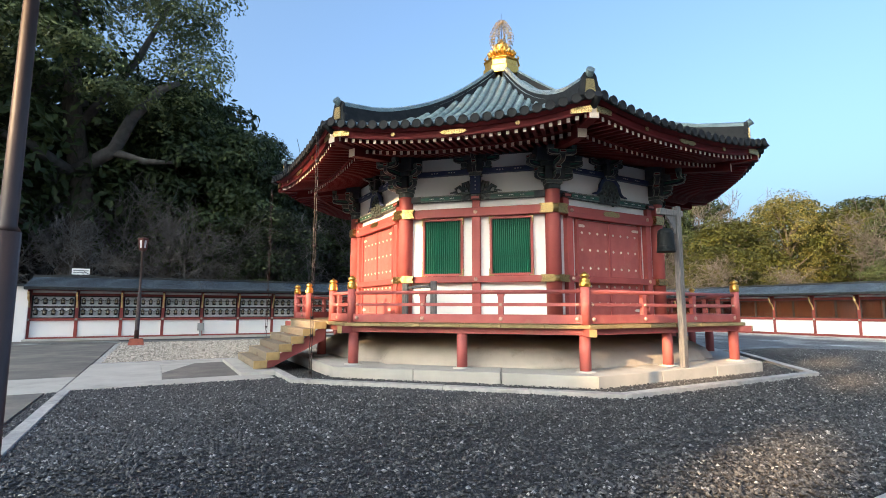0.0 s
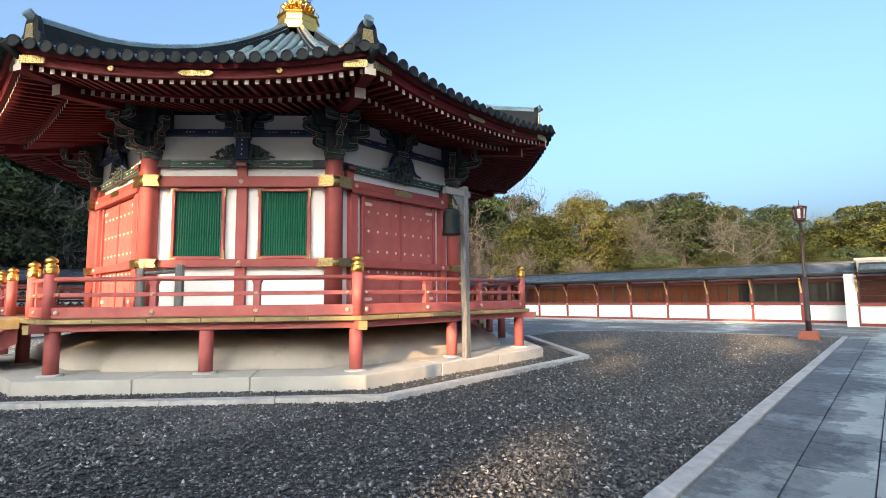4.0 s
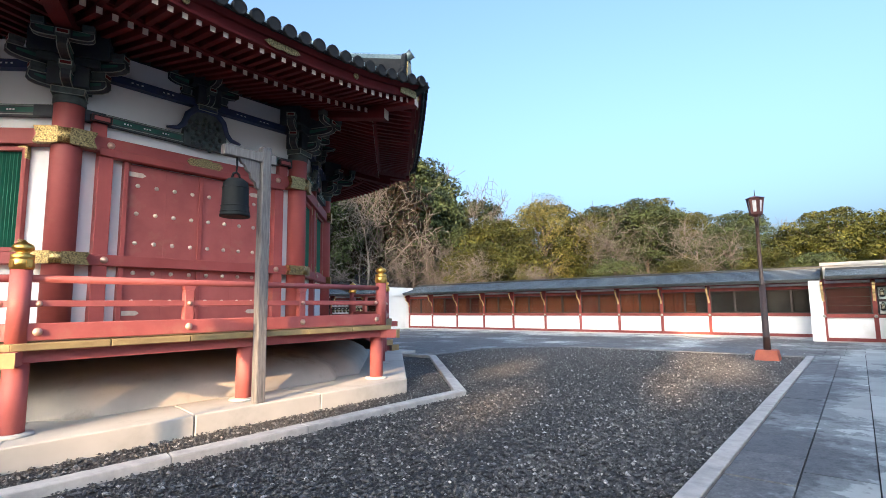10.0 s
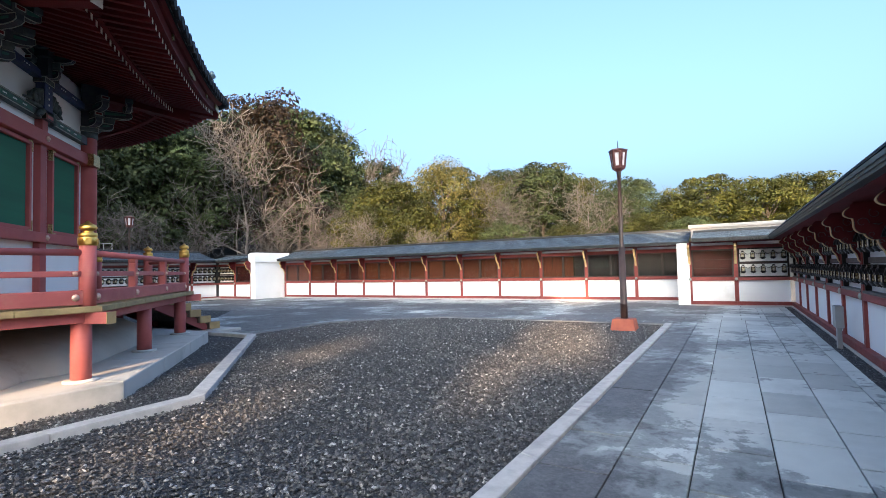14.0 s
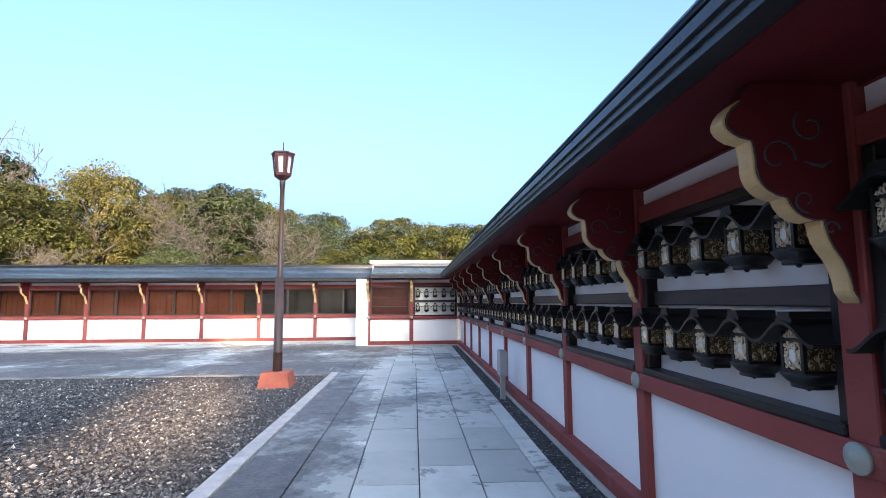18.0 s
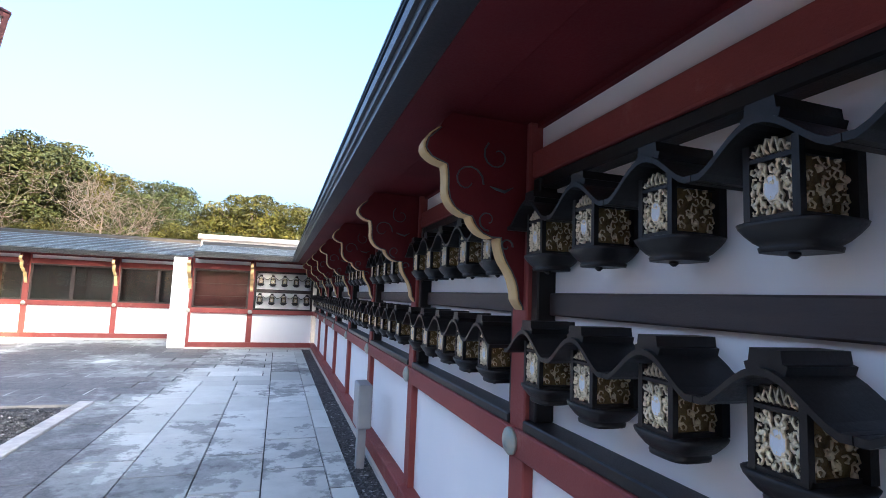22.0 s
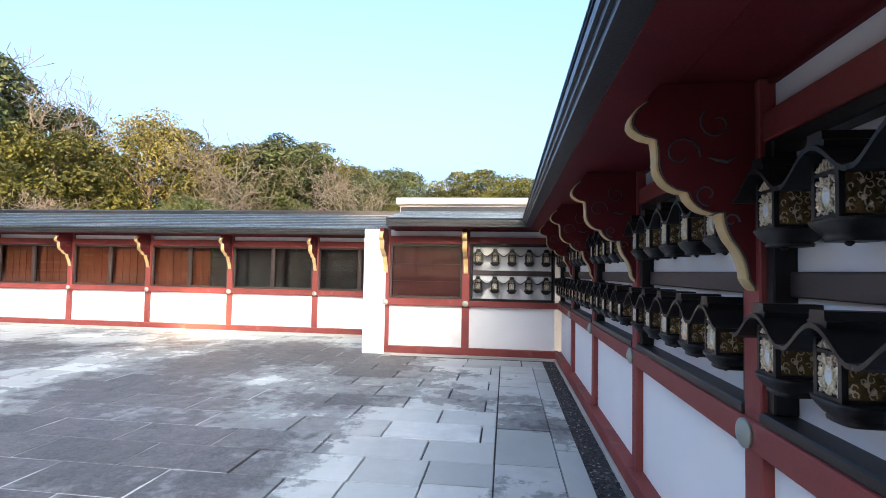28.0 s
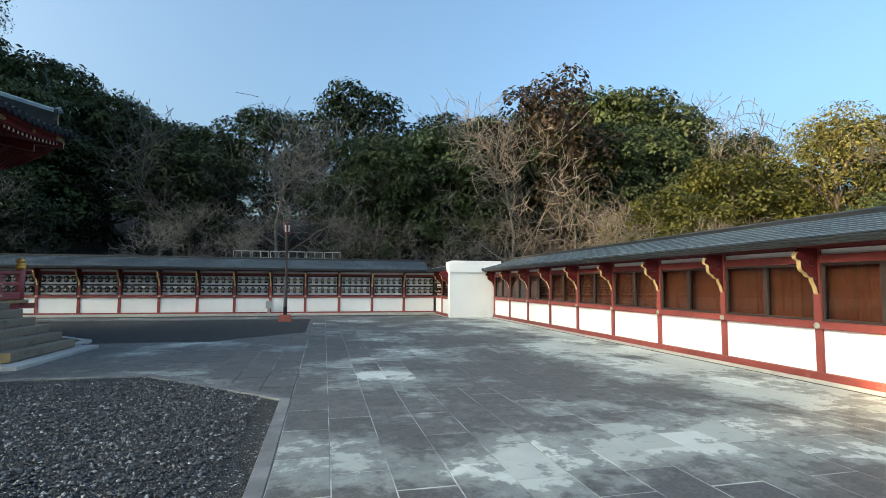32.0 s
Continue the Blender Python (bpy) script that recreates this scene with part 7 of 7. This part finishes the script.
great_tree()
for x, y, h, k in ((3.0, 38.0, 13.0, 0), (-11, 37.0, 22.0, 1), (-18, 36.0, 20.0, 2), (0.5, 40.0, 16, 1)):
    tree("evergreen_tree", L_DARK, DARK[k], x, y, h, 40 * k, "north woods")


# unseen wood added west of the court to block the low sun, with gaps cut for a few beams
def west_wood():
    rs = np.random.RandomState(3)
    # court spots to be sunlit through cut gaps: x, y, z and the beam's radius
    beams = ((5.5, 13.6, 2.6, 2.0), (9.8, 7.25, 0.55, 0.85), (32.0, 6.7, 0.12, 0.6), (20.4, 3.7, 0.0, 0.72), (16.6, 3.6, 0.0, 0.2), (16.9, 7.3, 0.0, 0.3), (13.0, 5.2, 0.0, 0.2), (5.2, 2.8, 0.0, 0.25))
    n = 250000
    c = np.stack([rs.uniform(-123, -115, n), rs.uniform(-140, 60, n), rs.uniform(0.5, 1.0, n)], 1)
    # height set by the shadow wanted; taller northward to shade the north slope
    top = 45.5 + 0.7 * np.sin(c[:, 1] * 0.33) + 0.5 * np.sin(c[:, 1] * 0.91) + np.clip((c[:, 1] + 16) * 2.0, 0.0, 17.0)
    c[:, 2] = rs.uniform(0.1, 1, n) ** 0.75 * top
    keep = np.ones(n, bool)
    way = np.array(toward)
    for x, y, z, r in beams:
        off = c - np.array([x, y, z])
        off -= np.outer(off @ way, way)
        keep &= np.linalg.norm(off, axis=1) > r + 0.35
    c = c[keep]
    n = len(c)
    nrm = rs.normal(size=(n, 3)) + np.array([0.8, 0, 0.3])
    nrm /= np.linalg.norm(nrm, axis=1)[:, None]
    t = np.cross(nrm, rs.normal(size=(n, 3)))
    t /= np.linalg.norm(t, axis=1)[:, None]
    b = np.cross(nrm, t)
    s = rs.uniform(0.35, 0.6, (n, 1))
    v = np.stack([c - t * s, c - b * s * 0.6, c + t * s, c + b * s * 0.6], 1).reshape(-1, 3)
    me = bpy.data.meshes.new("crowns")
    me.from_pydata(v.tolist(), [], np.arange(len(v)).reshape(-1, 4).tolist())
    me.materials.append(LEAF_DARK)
    wood = thing("west_wood", "unseen evergreen wood added in the west to shade the court", "wood", kind="stuff")
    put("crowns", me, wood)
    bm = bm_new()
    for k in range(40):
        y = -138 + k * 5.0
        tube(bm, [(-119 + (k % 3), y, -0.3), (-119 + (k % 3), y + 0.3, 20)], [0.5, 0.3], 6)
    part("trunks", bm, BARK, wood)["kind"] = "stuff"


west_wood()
